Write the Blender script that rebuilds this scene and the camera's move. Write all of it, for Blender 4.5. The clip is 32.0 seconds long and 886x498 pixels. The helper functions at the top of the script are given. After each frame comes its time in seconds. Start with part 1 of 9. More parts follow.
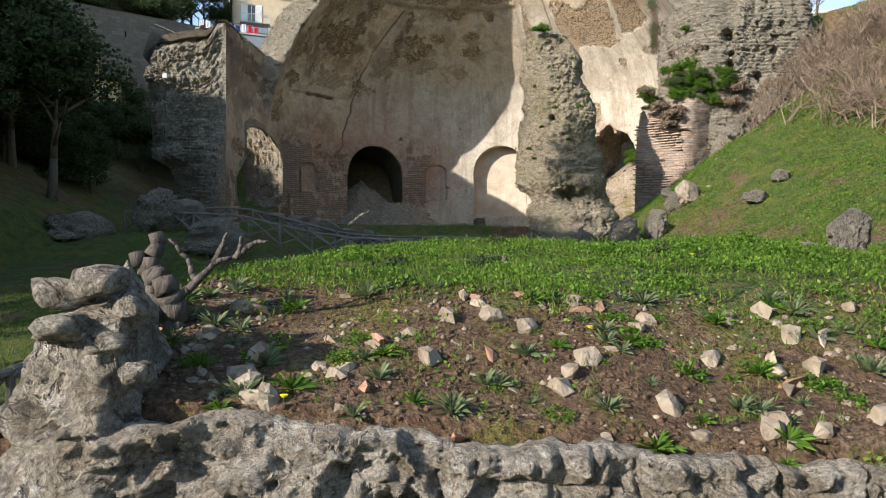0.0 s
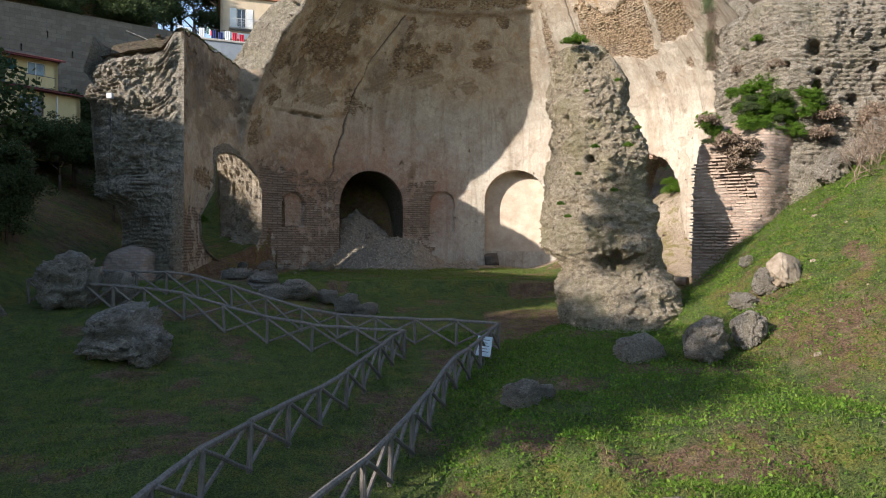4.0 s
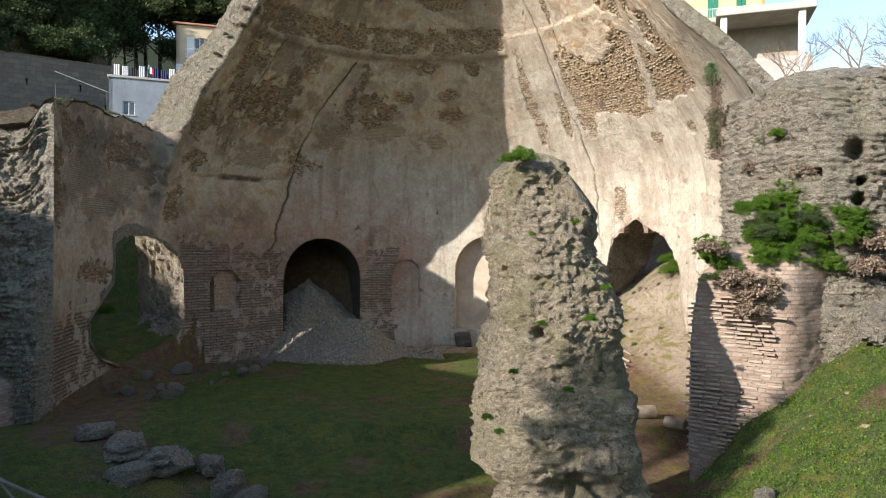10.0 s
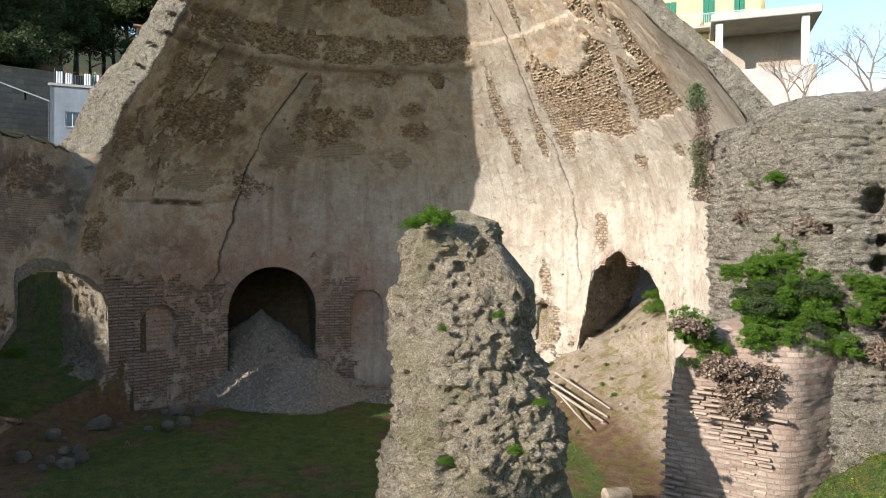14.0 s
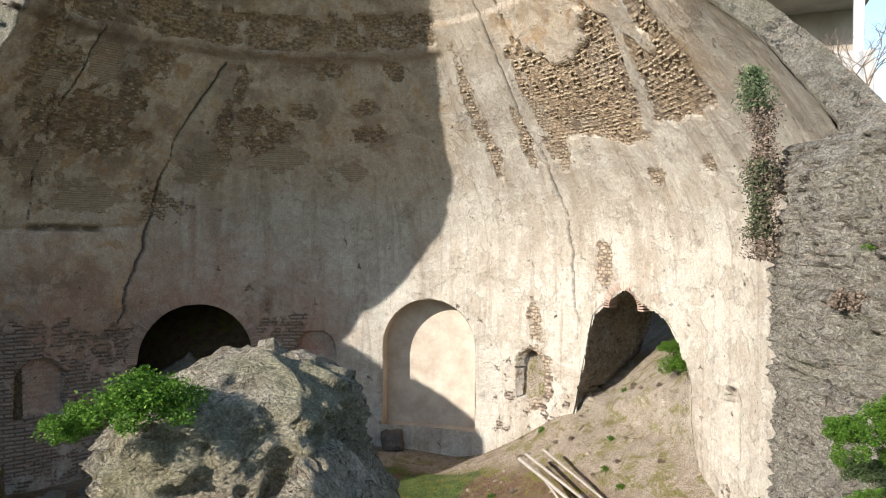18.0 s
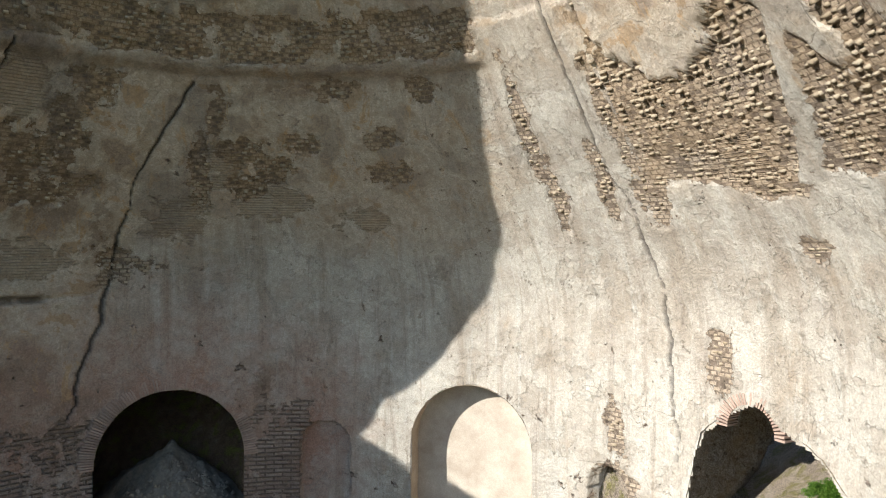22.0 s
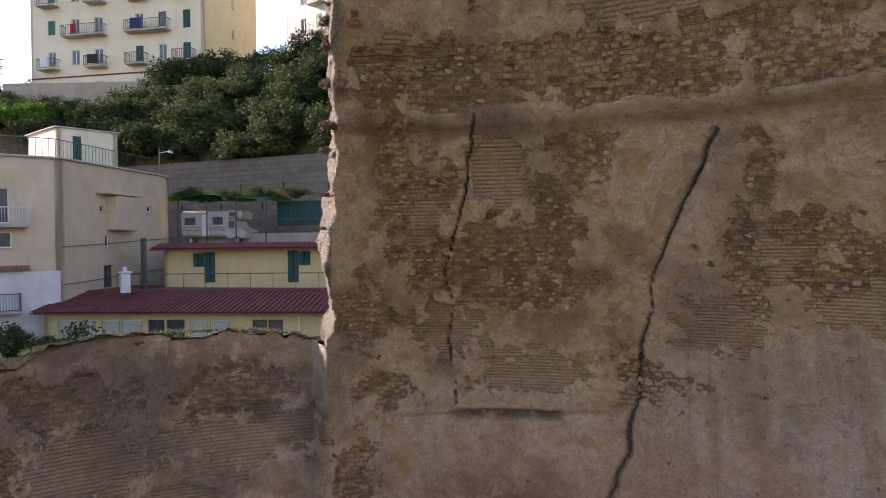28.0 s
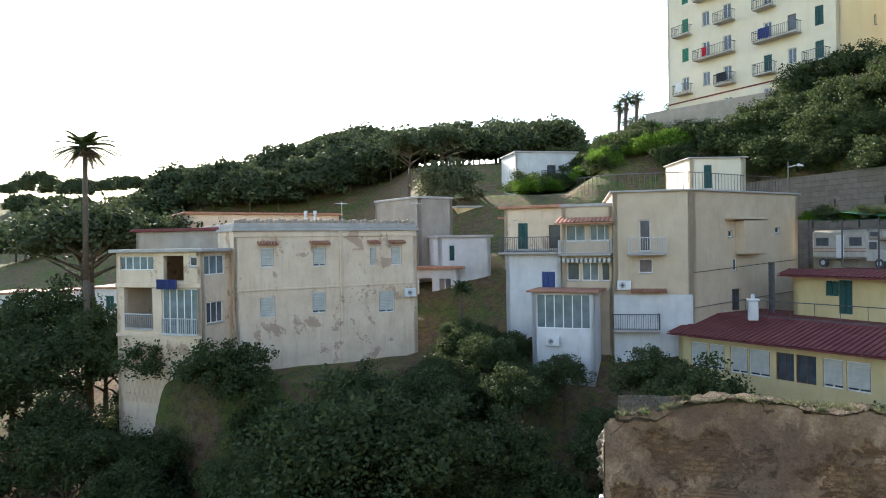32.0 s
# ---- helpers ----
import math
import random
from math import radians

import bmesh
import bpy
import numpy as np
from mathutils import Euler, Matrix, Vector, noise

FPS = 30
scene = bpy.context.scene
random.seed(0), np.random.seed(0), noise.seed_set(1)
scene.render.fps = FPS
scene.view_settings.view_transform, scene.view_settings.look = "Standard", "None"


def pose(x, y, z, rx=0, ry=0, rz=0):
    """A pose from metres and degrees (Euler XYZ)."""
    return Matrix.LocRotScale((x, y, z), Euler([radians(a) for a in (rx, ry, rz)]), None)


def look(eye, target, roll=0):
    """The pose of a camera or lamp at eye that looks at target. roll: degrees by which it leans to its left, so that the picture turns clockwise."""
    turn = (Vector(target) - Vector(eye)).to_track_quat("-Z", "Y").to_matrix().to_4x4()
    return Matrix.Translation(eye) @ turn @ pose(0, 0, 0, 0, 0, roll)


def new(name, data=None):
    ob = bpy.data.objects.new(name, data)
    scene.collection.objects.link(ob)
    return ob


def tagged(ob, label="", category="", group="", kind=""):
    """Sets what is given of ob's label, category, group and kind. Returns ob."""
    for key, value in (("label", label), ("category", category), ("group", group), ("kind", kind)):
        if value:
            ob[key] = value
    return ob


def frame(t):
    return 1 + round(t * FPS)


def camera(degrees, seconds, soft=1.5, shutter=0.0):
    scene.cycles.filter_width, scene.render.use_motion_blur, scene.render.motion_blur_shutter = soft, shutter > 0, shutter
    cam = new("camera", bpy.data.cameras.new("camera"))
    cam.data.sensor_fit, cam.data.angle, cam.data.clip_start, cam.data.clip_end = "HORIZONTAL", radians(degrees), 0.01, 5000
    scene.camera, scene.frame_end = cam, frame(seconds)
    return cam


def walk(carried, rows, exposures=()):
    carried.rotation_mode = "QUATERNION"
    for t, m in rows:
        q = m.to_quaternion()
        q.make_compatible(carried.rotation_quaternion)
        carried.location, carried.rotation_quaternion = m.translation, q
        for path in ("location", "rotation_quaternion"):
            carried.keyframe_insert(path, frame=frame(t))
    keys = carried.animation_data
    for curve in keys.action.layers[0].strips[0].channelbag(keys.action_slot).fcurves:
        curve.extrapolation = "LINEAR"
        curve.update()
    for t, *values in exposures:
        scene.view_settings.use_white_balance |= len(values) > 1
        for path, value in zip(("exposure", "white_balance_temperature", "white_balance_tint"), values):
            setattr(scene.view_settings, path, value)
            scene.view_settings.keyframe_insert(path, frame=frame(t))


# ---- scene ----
cam = camera(66.1, 32.0, soft=1.0)
PATH = [
    (0, (-0.635, -11.55, -3.809), (-0.582, -9.551, -3.84), 0.2),
    (0.5, (-0.364, -10.36, -3.51), (-0.33, -8.361, -3.538), 0.3),
    (1, (-0.327, -9.438, -3.233), (-0.29, -7.438, -3.259), 0.4),
    (2, (-0.197, -7.393, -2.722), (-0.163, -5.394, -2.745), 0.4),
    (3, (-0.165, -5.415, -1.996), (-0.133, -3.416, -2.017), 0.4),
    (3.5, (-0.122, -4.469, -1.518), (-0.095, -2.47, -1.539), 0.4),
    (5.5, (-0.17, -1.079, 0.008), (-0.153, 0.92, -0.011), 0.4),
    (6, (-0.131, -0.295, 0.343), (-0.116, 1.705, 0.326), 0.4),
    (7, (0.267, 1.059, 1.144), (0.278, 3.059, 1.126), 0.3),
    (8, (1.185, 2.314, 1.929), (1.189, 4.314, 1.912), 0.4),
    (9, (2.13, 3.147, 2.961), (2.13, 5.147, 2.943), 0.4),
    (10, (3.02, 3.785, 4.054), (3.017, 5.785, 4.04), 0.4),
    (11, (3.809, 4.455, 5.129), (3.803, 6.455, 5.117), 0.4),
    (12, (4.33, 5.5, 5.483), (4.326, 7.5, 5.472), 0.5),
    (13, (4.774, 6.818, 5.667), (4.768, 8.817, 5.654), 0.5),
    (14, (5.241, 8.212, 5.864), (5.235, 10.212, 5.85), 0.6),
    (14.5, (5.479, 8.914, 5.979), (5.472, 10.914, 5.965), 0.6),
    (16.5, (6.543, 12.99, 6.667), (6.53, 14.99, 6.649), 0.4),
    (17, (6.816, 14.18, 6.972), (6.8, 16.18, 6.953), 0.4),
    (18, (7.319, 16.362, 7.587), (7.29, 18.362, 7.562), 0.5),
    (19, (7.544, 18.634, 8.103), (7.509, 20.634, 8.079), 0.6),
    (20, (7.572, 20.555, 8.734), (7.537, 22.555, 8.705), 0.6),
    (21, (7.677, 22.618, 9.558), (7.594, 24.616, 9.524), 0.5),
    (22, (7.564, 24.649, 10.252), (7.369, 26.639, 10.218), 0.5),
    (23, (7.443, 26.652, 10.741), (7.095, 28.621, 10.703), 0.4),
    (24, (7.15, 28.519, 11.194), (6.584, 30.437, 11.152), 0.1),
    (24.5, (7.334, 29.836, 11.36), (6.59, 31.692, 11.326), 0.1),
    (26.5, (6.578, 32.637, 12.174), (5.289, 34.166, 12.157), -0.4),
    (27, (6.258, 33.211, 12.429), (4.837, 34.617, 12.409), -0.5),
    (27.5, (6.028, 33.584, 12.647), (4.47, 34.838, 12.628), -0.6),
    (28, (5.986, 33.627, 12.917), (4.295, 34.695, 12.897), -0.7),
    (28.5, (5.909, 33.611, 13.171), (4.101, 34.467, 13.153), -0.6),
    (29, (5.878, 33.636, 13.367), (3.981, 34.271, 13.351), -0.8),
    (29.5, (5.855, 33.582, 13.584), (3.9, 34.004, 13.567), -0.8),
    (30, (5.869, 33.531, 13.787), (3.88, 33.74, 13.772), -0.8),
    (30.5, (5.823, 33.504, 14.018), (3.824, 33.514, 14.003), -0.8),
    (31, (5.957, 33.517, 14.323), (3.966, 33.325, 14.305), -0.8),
    (31.5, (5.85, 33.523, 14.564), (3.889, 33.132, 14.548), -0.7),
    (32, (5.787, 33.571, 14.854), (3.875, 32.983, 14.838), -0.9),
]
walk(cam, [(t, look(eye, target, roll)) for t, eye, target, roll in PATH],
     exposures=((0.0, 1.0, 6500, 10), (2.0, 1.12, 6600, 14), (6.0, 1.08, 6500, 12), (14.0, 1.05, 6350, 10), (20.0, 1.08, 6000, 8), (24.5, 1.15, 5800, 6), (27.0, 1.42, 7200, 27), (28.0, 1.46, 7000, 30), (29.0, 1.5, 6650, 30), (30.0, 1.6, 6500, 42), (31.0, 1.72, 6700, 20), (32.0, 1.8, 6800, 13)))


# ---- world and sun ----
SUN_BEARING, SUN_HEIGHT = 127.5, 23.0     # degrees left of +y, degrees above the horizon
world = bpy.data.worlds.new("sky")
scene.world = world
world.use_nodes = True
wn = world.node_tree.nodes
sky = wn.new("ShaderNodeTexSky")
sky.sky_type, sky.sun_disc = "NISHITA", False
sky.sun_elevation, sky.sun_rotation = radians(SUN_HEIGHT), radians(-SUN_BEARING)
sky.air_density, sky.dust_density, sky.ozone_density = 1.0, 0.45, 1.0
wn["Background"].inputs["Strength"].default_value = 0.148
world.node_tree.links.new(sky.outputs[0], wn["Background"].inputs["Color"])
sun_data = bpy.data.lights.new("sun", "SUN")
sun_data.energy, sun_data.angle, sun_data.color = 4.4, radians(0.55), (1.0, 0.93, 0.84)
sun = new("sun", sun_data)
sb, sh = radians(SUN_BEARING), radians(SUN_HEIGHT)
SUN_WAY = Vector((-math.sin(sb) * math.cos(sh), math.cos(sb) * math.cos(sh), math.sin(sh)))
sun.matrix_world = look(SUN_WAY * 200, (0, 0, 0))


# ---- numeric noise ----
def _h(ix, iy, iz, seed):
    n = (ix.astype(np.int64) * 374761393 + iy.astype(np.int64) * 668265263 + iz.astype(np.int64) * 2147483629 + seed * 974634777) & 0xFFFFFFFF
    n = ((n ^ (n >> 13)) * 1274126177) & 0xFFFFFFFF
    n = ((n ^ (n >> 16)) * 2246822519) & 0xFFFFFFFF
    return (n ^ (n >> 15)) / 4294967295.0 * 2 - 1


def vnoise(x, y, z, seed=0):
    x, y, z = np.broadcast_arrays(np.asarray(x, float), np.asarray(y, float), np.asarray(z, float))
    ix, iy, iz = np.floor(x), np.floor(y), np.floor(z)
    fx, fy, fz = x - ix, y - iy, z - iz
    fx, fy, fz = (f * f * (3 - 2 * f) for f in (fx, fy, fz))
    out = 0
    for a in (0, 1):
        for b in (0, 1):
            for c in (0, 1):
                w = (fx if a else 1 - fx) * (fy if b else 1 - fy) * (fz if c else 1 - fz)
                out = out + w * _h(ix + a, iy + b, iz + c, seed)
    return out


def fbm(x, y, z, octaves=4, seed=0, gain=0.5):
    out, amp, f, total = 0, 1.0, 1.0, 0
    for k in range(octaves):
        out = out + amp * vnoise(np.asarray(x) * f, np.asarray(y) * f, np.asarray(z) * f, seed + 17 * k)
        total += amp
        amp, f = amp * gain, f * 2.03
    return out / total


def ridge(x, y, z, octaves=4, seed=0):
    out, amp, f, total = 0, 1.0, 1.0, 0
    for k in range(octaves):
        out = out + amp * (1 - 2 * np.abs(vnoise(np.asarray(x) * f, np.asarray(y) * f, np.asarray(z) * f, seed + 31 * k)))
        total += amp
        amp, f = amp * 0.5, f * 2.1
    return out / total


def step(e0, e1, v):
    t = np.clip((np.asarray(v, float) - e0) / (e1 - e0), 0, 1)
    return t * t * (3 - 2 * t)


# ---- mesh helpers ----
def mesh_of(name, verts, faces, mats, smooth=False):
    me = bpy.data.meshes.new(name)
    verts = np.asarray(verts, np.float32).reshape(-1, 3)
    if isinstance(faces, np.ndarray):
        n, k = faces.shape
        me.vertices.add(len(verts)), me.loops.add(n * k), me.polygons.add(n)
        me.vertices.foreach_set("co", verts.ravel())
        me.loops.foreach_set("vertex_index", faces.astype(np.int32).ravel())
        me.polygons.foreach_set("loop_start", np.arange(0, n * k, k, dtype=np.int32))
        me.update(calc_edges=True)
    else:
        me.from_pydata(verts.tolist(), [], faces)
    for m in mats if isinstance(mats, (list, tuple)) else [mats]:
        me.materials.append(m)
    if smooth:
        me.polygons.foreach_set("use_smooth", np.ones(len(me.polygons), bool))
    me.validate()
    return me


def attr(me, name, values):
    a = me.attributes.new(name, "FLOAT", "POINT")
    a.data.foreach_set("value", np.asarray(values, np.float32).ravel())


def thing(name, label, category, group="", kind="", at=(0, 0, 0), mesh=None):
    ob = new(name, mesh)
    ob.location = at
    return tagged(ob, label, category, group, kind)


def part(name, me, parent, label=""):
    """One mesh under a thing or a part; me: a mesh, in the parent's own space."""
    ob = new(name, me)
    ob.parent = parent
    if label:
        ob["label"] = label
    return ob


class Shape:
    """Collects simple solids into one mesh."""

    def __init__(self):
        self.v, self.f = [], []

    def add(self, verts, faces):
        n = len(self.v)
        self.v += [tuple(p) for p in verts]
        self.f += [tuple(i + n for i in f) for f in faces]
        return self

    def box(self, x0, y0, z0, x1, y1, z1, c=0.0, m=None):
        c = min(c, abs(x1 - x0) * 0.3, abs(y1 - y0) * 0.3, abs(z1 - z0) * 0.3)
        if c <= 0:
            vs = [(x, y, z) for x in (x0, x1) for y in (y0, y1) for z in (z0, z1)]
            fs = [(0, 1, 3, 2), (4, 6, 7, 5), (0, 4, 5, 1), (2, 3, 7, 6), (0, 2, 6, 4), (1, 5, 7, 3)]
        else:
            xs, ys, zs = (x0, x0 + c, x1 - c, x1), (y0, y0 + c, y1 - c, y1), (z0, z0 + c, z1 - c, z1)
            bm = bmesh.new()
            for x in (0, 3):
                for y in (0, 3):
                    for z in (0, 3):
                        ix, iy, iz = (1 if x == 0 else 2), (1 if y == 0 else 2), (1 if z == 0 else 2)
                        bm.verts.new((xs[x], ys[iy], zs[iz])), bm.verts.new((xs[ix], ys[y], zs[iz])), bm.verts.new((xs[ix], ys[iy], zs[z]))
            hull = bmesh.ops.convex_hull(bm, input=bm.verts)
            bm.verts.index_update()
            vs, fs = [tuple(p.co) for p in bm.verts], [[p.index for p in f.verts] for f in bm.faces]
            bm.free()
        if m is not None:
            vs = [tuple(m @ Vector(p)) for p in vs]
        return self.add(vs, fs)

    def rod(self, a, b, r0, r1=None, sides=7, seed=0, wob=0.0):
        a, b = Vector(a), Vector(b)
        r1 = r0 if r1 is None else r1
        q = (b - a).to_track_quat("Z", "Y")
        rnd = random.Random(seed)
        vs, n = [], 4 if wob else 2
        for k in range(n):
            t = k / (n - 1)
            off = Vector((rnd.uniform(-wob, wob), rnd.uniform(-wob, wob), 0)) if 0 < k < n - 1 else Vector()
            r = r0 + (r1 - r0) * t
            for s in range(sides):
                an = 2 * math.pi * s / sides
                vs.append(a + (b - a) * t + q @ (Vector((math.cos(an) * r, math.sin(an) * r, 0)) + off))
        fs = [(k * sides + s, k * sides + (s + 1) % sides, (k + 1) * sides + (s + 1) % sides, (k + 1) * sides + s) for k in range(n - 1) for s in range(sides)]
        fs += [tuple(range(sides - 1, -1, -1)), tuple(range((n - 1) * sides, n * sides))]
        return self.add(vs, fs)

    def mesh(self, name, mat, smooth=False):
        return mesh_of(name, self.v, self.f, mat, smooth)


def rock_mesh(name, mat, sx, sy, sz, seed=0, res=3, rough=0.22, layers=0.0, cut=0.0):
    """A broken stone: a ball of triangles, squared off and roughened."""
    bm = bmesh.new()
    bmesh.ops.create_icosphere(bm, subdivisions=res, radius=1)
    bm.verts.index_update()
    v = np.array([p.co[:] for p in bm.verts])
    f = np.array([[p.index for p in q.verts] for q in bm.faces])
    bm.free()
    p = np.sign(v) * np.abs(v) ** 0.72
    o = seed * 7.31
    d = 1 + rough * fbm(v[:, 0] * 1.3 + o, v[:, 1] * 1.3, v[:, 2] * 1.3, 4, seed) + rough * 0.5 * ridge(v[:, 0] * 2.6 + o, v[:, 1] * 2.6, v[:, 2] * 2.6, 3, seed + 5)
    d = d + rough * 0.45 * fbm(v[:, 0] * 6 + o, v[:, 1] * 6, v[:, 2] * 9, 3, seed + 8) - rough * 0.35 * step(0.25, 0.5, vnoise(v[:, 0] * 3 + o, v[:, 1] * 3, v[:, 2] * 4, seed + 9))
    d = d + rough * 0.22 * fbm(v[:, 0] * 15 + o, v[:, 1] * 15, v[:, 2] * 18, 3, seed + 12)
    p = p * d[:, None] * np.array([sx, sy, sz])
    rq = random.Random(seed)
    for _ in range(7):
        nrm = np.array([rq.uniform(-1, 1), rq.uniform(-1, 1), rq.uniform(-0.3, 1)])
        nrm /= np.linalg.norm(nrm)
        far_ = p @ nrm
        lim = np.abs(nrm) @ np.array([sx, sy, sz]) * rq.uniform(0.5, 0.78)
        p = p - np.maximum(far_ - lim, 0)[:, None] * 0.93 * nrm
    if layers:
        p[:, :2] *= (1 + layers * np.sign(np.sin(p[:, 2] * 24)) * 0.04)[:, None]
    p[:, 2] -= p[:, 2].min() + cut
    return mesh_of(name, p, f, mat, False)


def chunk_mesh(name, mat, sx, sy, sz, seed, n=16):
    """A small broken stone with flat faces and sharp edges."""
    rnd = random.Random(seed)
    bm = bmesh.new()
    for _ in range(n):
        d = Vector((rnd.gauss(0, 1), rnd.gauss(0, 1), rnd.gauss(0, 1))).normalized() * rnd.uniform(0.75, 1.0)
        bm.verts.new((d.x * sx, d.y * sy, d.z * sz))
    hull = bmesh.ops.convex_hull(bm, input=bm.verts)
    loose = [p for p in bm.verts if not p.link_faces]
    bmesh.ops.delete(bm, geom=loose, context="VERTS")
    me = bpy.data.meshes.new(name)
    bm.to_mesh(me)
    bm.free()
    me.materials.append(mat)
    return me


# ---- materials ----
def mat(name, rough=0.9, metal=0.0):
    m = bpy.data.materials.new(name)
    m.use_nodes = True
    nt = m.node_tree
    b = nt.nodes["Principled BSDF"]
    b.inputs["Roughness"].default_value, b.inputs["Metallic"].default_value = rough, metal
    b.inputs["Specular IOR Level"].default_value = 0.25
    return m, nt, b


def nd(nt, kind, **kw):
    n = nt.nodes.new(kind)
    for k, v in kw.items():
        if k in n.inputs:
            n.inputs[k].default_value = v
        else:
            n.inputs[k.replace("_", " ")].default_value = v
    return n


def ln(nt, a, b):
    nt.links.new(a, b)


def noise_tex(nt, co, scale, detail=5, rough=0.6, dist=0.0):
    n = nd(nt, "ShaderNodeTexNoise", Scale=scale, Detail=detail, Roughness=rough, Distortion=dist)
    ln(nt, co, n.inputs["Vector"])
    return n.outputs["Fac"]


def ramp(nt, fac, stops):
    r = nt.nodes.new("ShaderNodeValToRGB")
    e = r.color_ramp.elements
    while len(e) < len(stops):
        e.new(0.5)
    for k, (p, c) in enumerate(stops):
        e[k].position, e[k].color = p, (*c, 1) if len(c) == 3 else c
    ln(nt, fac, r.inputs[0])
    return r.outputs[0]


def grey(v):
    return (v, v, v)


def mixc(nt, fac, a, b, mode="MIX"):
    m = nt.nodes.new("ShaderNodeMix")
    m.data_type, m.blend_type = "RGBA", mode
    for sock, v in ((m.inputs[0], fac), (m.inputs[6], a), (m.inputs[7], b)):
        if isinstance(v, (int, float)):
            sock.default_value = v
        elif isinstance(v, tuple):
            sock.default_value = (*v, 1)
        else:
            ln(nt, v, sock)
    return m.outputs[2]


def math_n(nt, op, a, b=0.0):
    m = nt.nodes.new("ShaderNodeMath")
    m.operation = op
    for sock, v in ((m.inputs[0], a), (m.inputs[1], b)):
        if isinstance(v, (int, float)):
            sock.default_value = v
        else:
            ln(nt, v, sock)
    return m.outputs[0]


def bump(nt, b, height, strength=0.5, distance=0.05):
    n = nd(nt, "ShaderNodeBump", Strength=strength, Distance=distance)
    ln(nt, height, n.inputs["Height"])
    ln(nt, n.outputs[0], b.inputs["Normal"])


def coords(nt, which="Object"):
    return nt.nodes.new("ShaderNodeTexCoord").outputs[which]


def stretched(nt, co, sx, sy, sz):
    m = nt.nodes.new("ShaderNodeMapping")
    m.inputs["Scale"].default_value = (sx, sy, sz)
    ln(nt, co, m.inputs[0])
    return m.outputs[0]


def plain(name, c0, c1, scale=3.0, rough=0.85, metal=0.0, fine=40.0, bumps=0.25, which="Object", dirt=None, vary=0.0, runs=0.8, flaked=None):
    """Two tones in patches with fine grain; dirt: a third tone in streaks."""
    m, nt, b = mat(name, rough, metal)
    co = coords(nt, which)
    big = noise_tex(nt, co, scale, 6, 0.65)
    small = noise_tex(nt, co, fine, 4, 0.7)
    col = ramp(nt, big, [(0.36, c0), (0.66, c1)])
    col = mixc(nt, 0.35, col, ramp(nt, small, [(0.3, grey(0.35)), (0.7, grey(0.65))]), "OVERLAY")
    if dirt:
        s = noise_tex(nt, stretched(nt, co, 2.2, 2.2, 0.35), scale * 1.5, 5, 0.7)
        col = mixc(nt, ramp(nt, s, [(0.52, grey(0)), (0.72, grey(runs))]), col, dirt)
    if flaked:
        col = mixc(nt, ramp(nt, noise_tex(nt, co, 0.55, 8, 0.72, 0.4), [(0.575, grey(0)), (0.59, grey(0.65))]), col, flaked)
    if vary:
        info = nt.nodes.new("ShaderNodeObjectInfo").outputs["Random"]
        hs = nd(nt, "ShaderNodeHueSaturation")
        ln(nt, col, hs.inputs["Color"])
        ln(nt, math_n(nt, "ADD", math_n(nt, "MULTIPLY", info, vary), 1 - vary / 2), hs.inputs["Value"])
        col = hs.outputs[0]
    ln(nt, col, b.inputs["Base Color"])
    if bumps:
        bump(nt, b, math_n(nt, "ADD", small, math_n(nt, "MULTIPLY", big, 2.0)), bumps, 0.03)
    return m


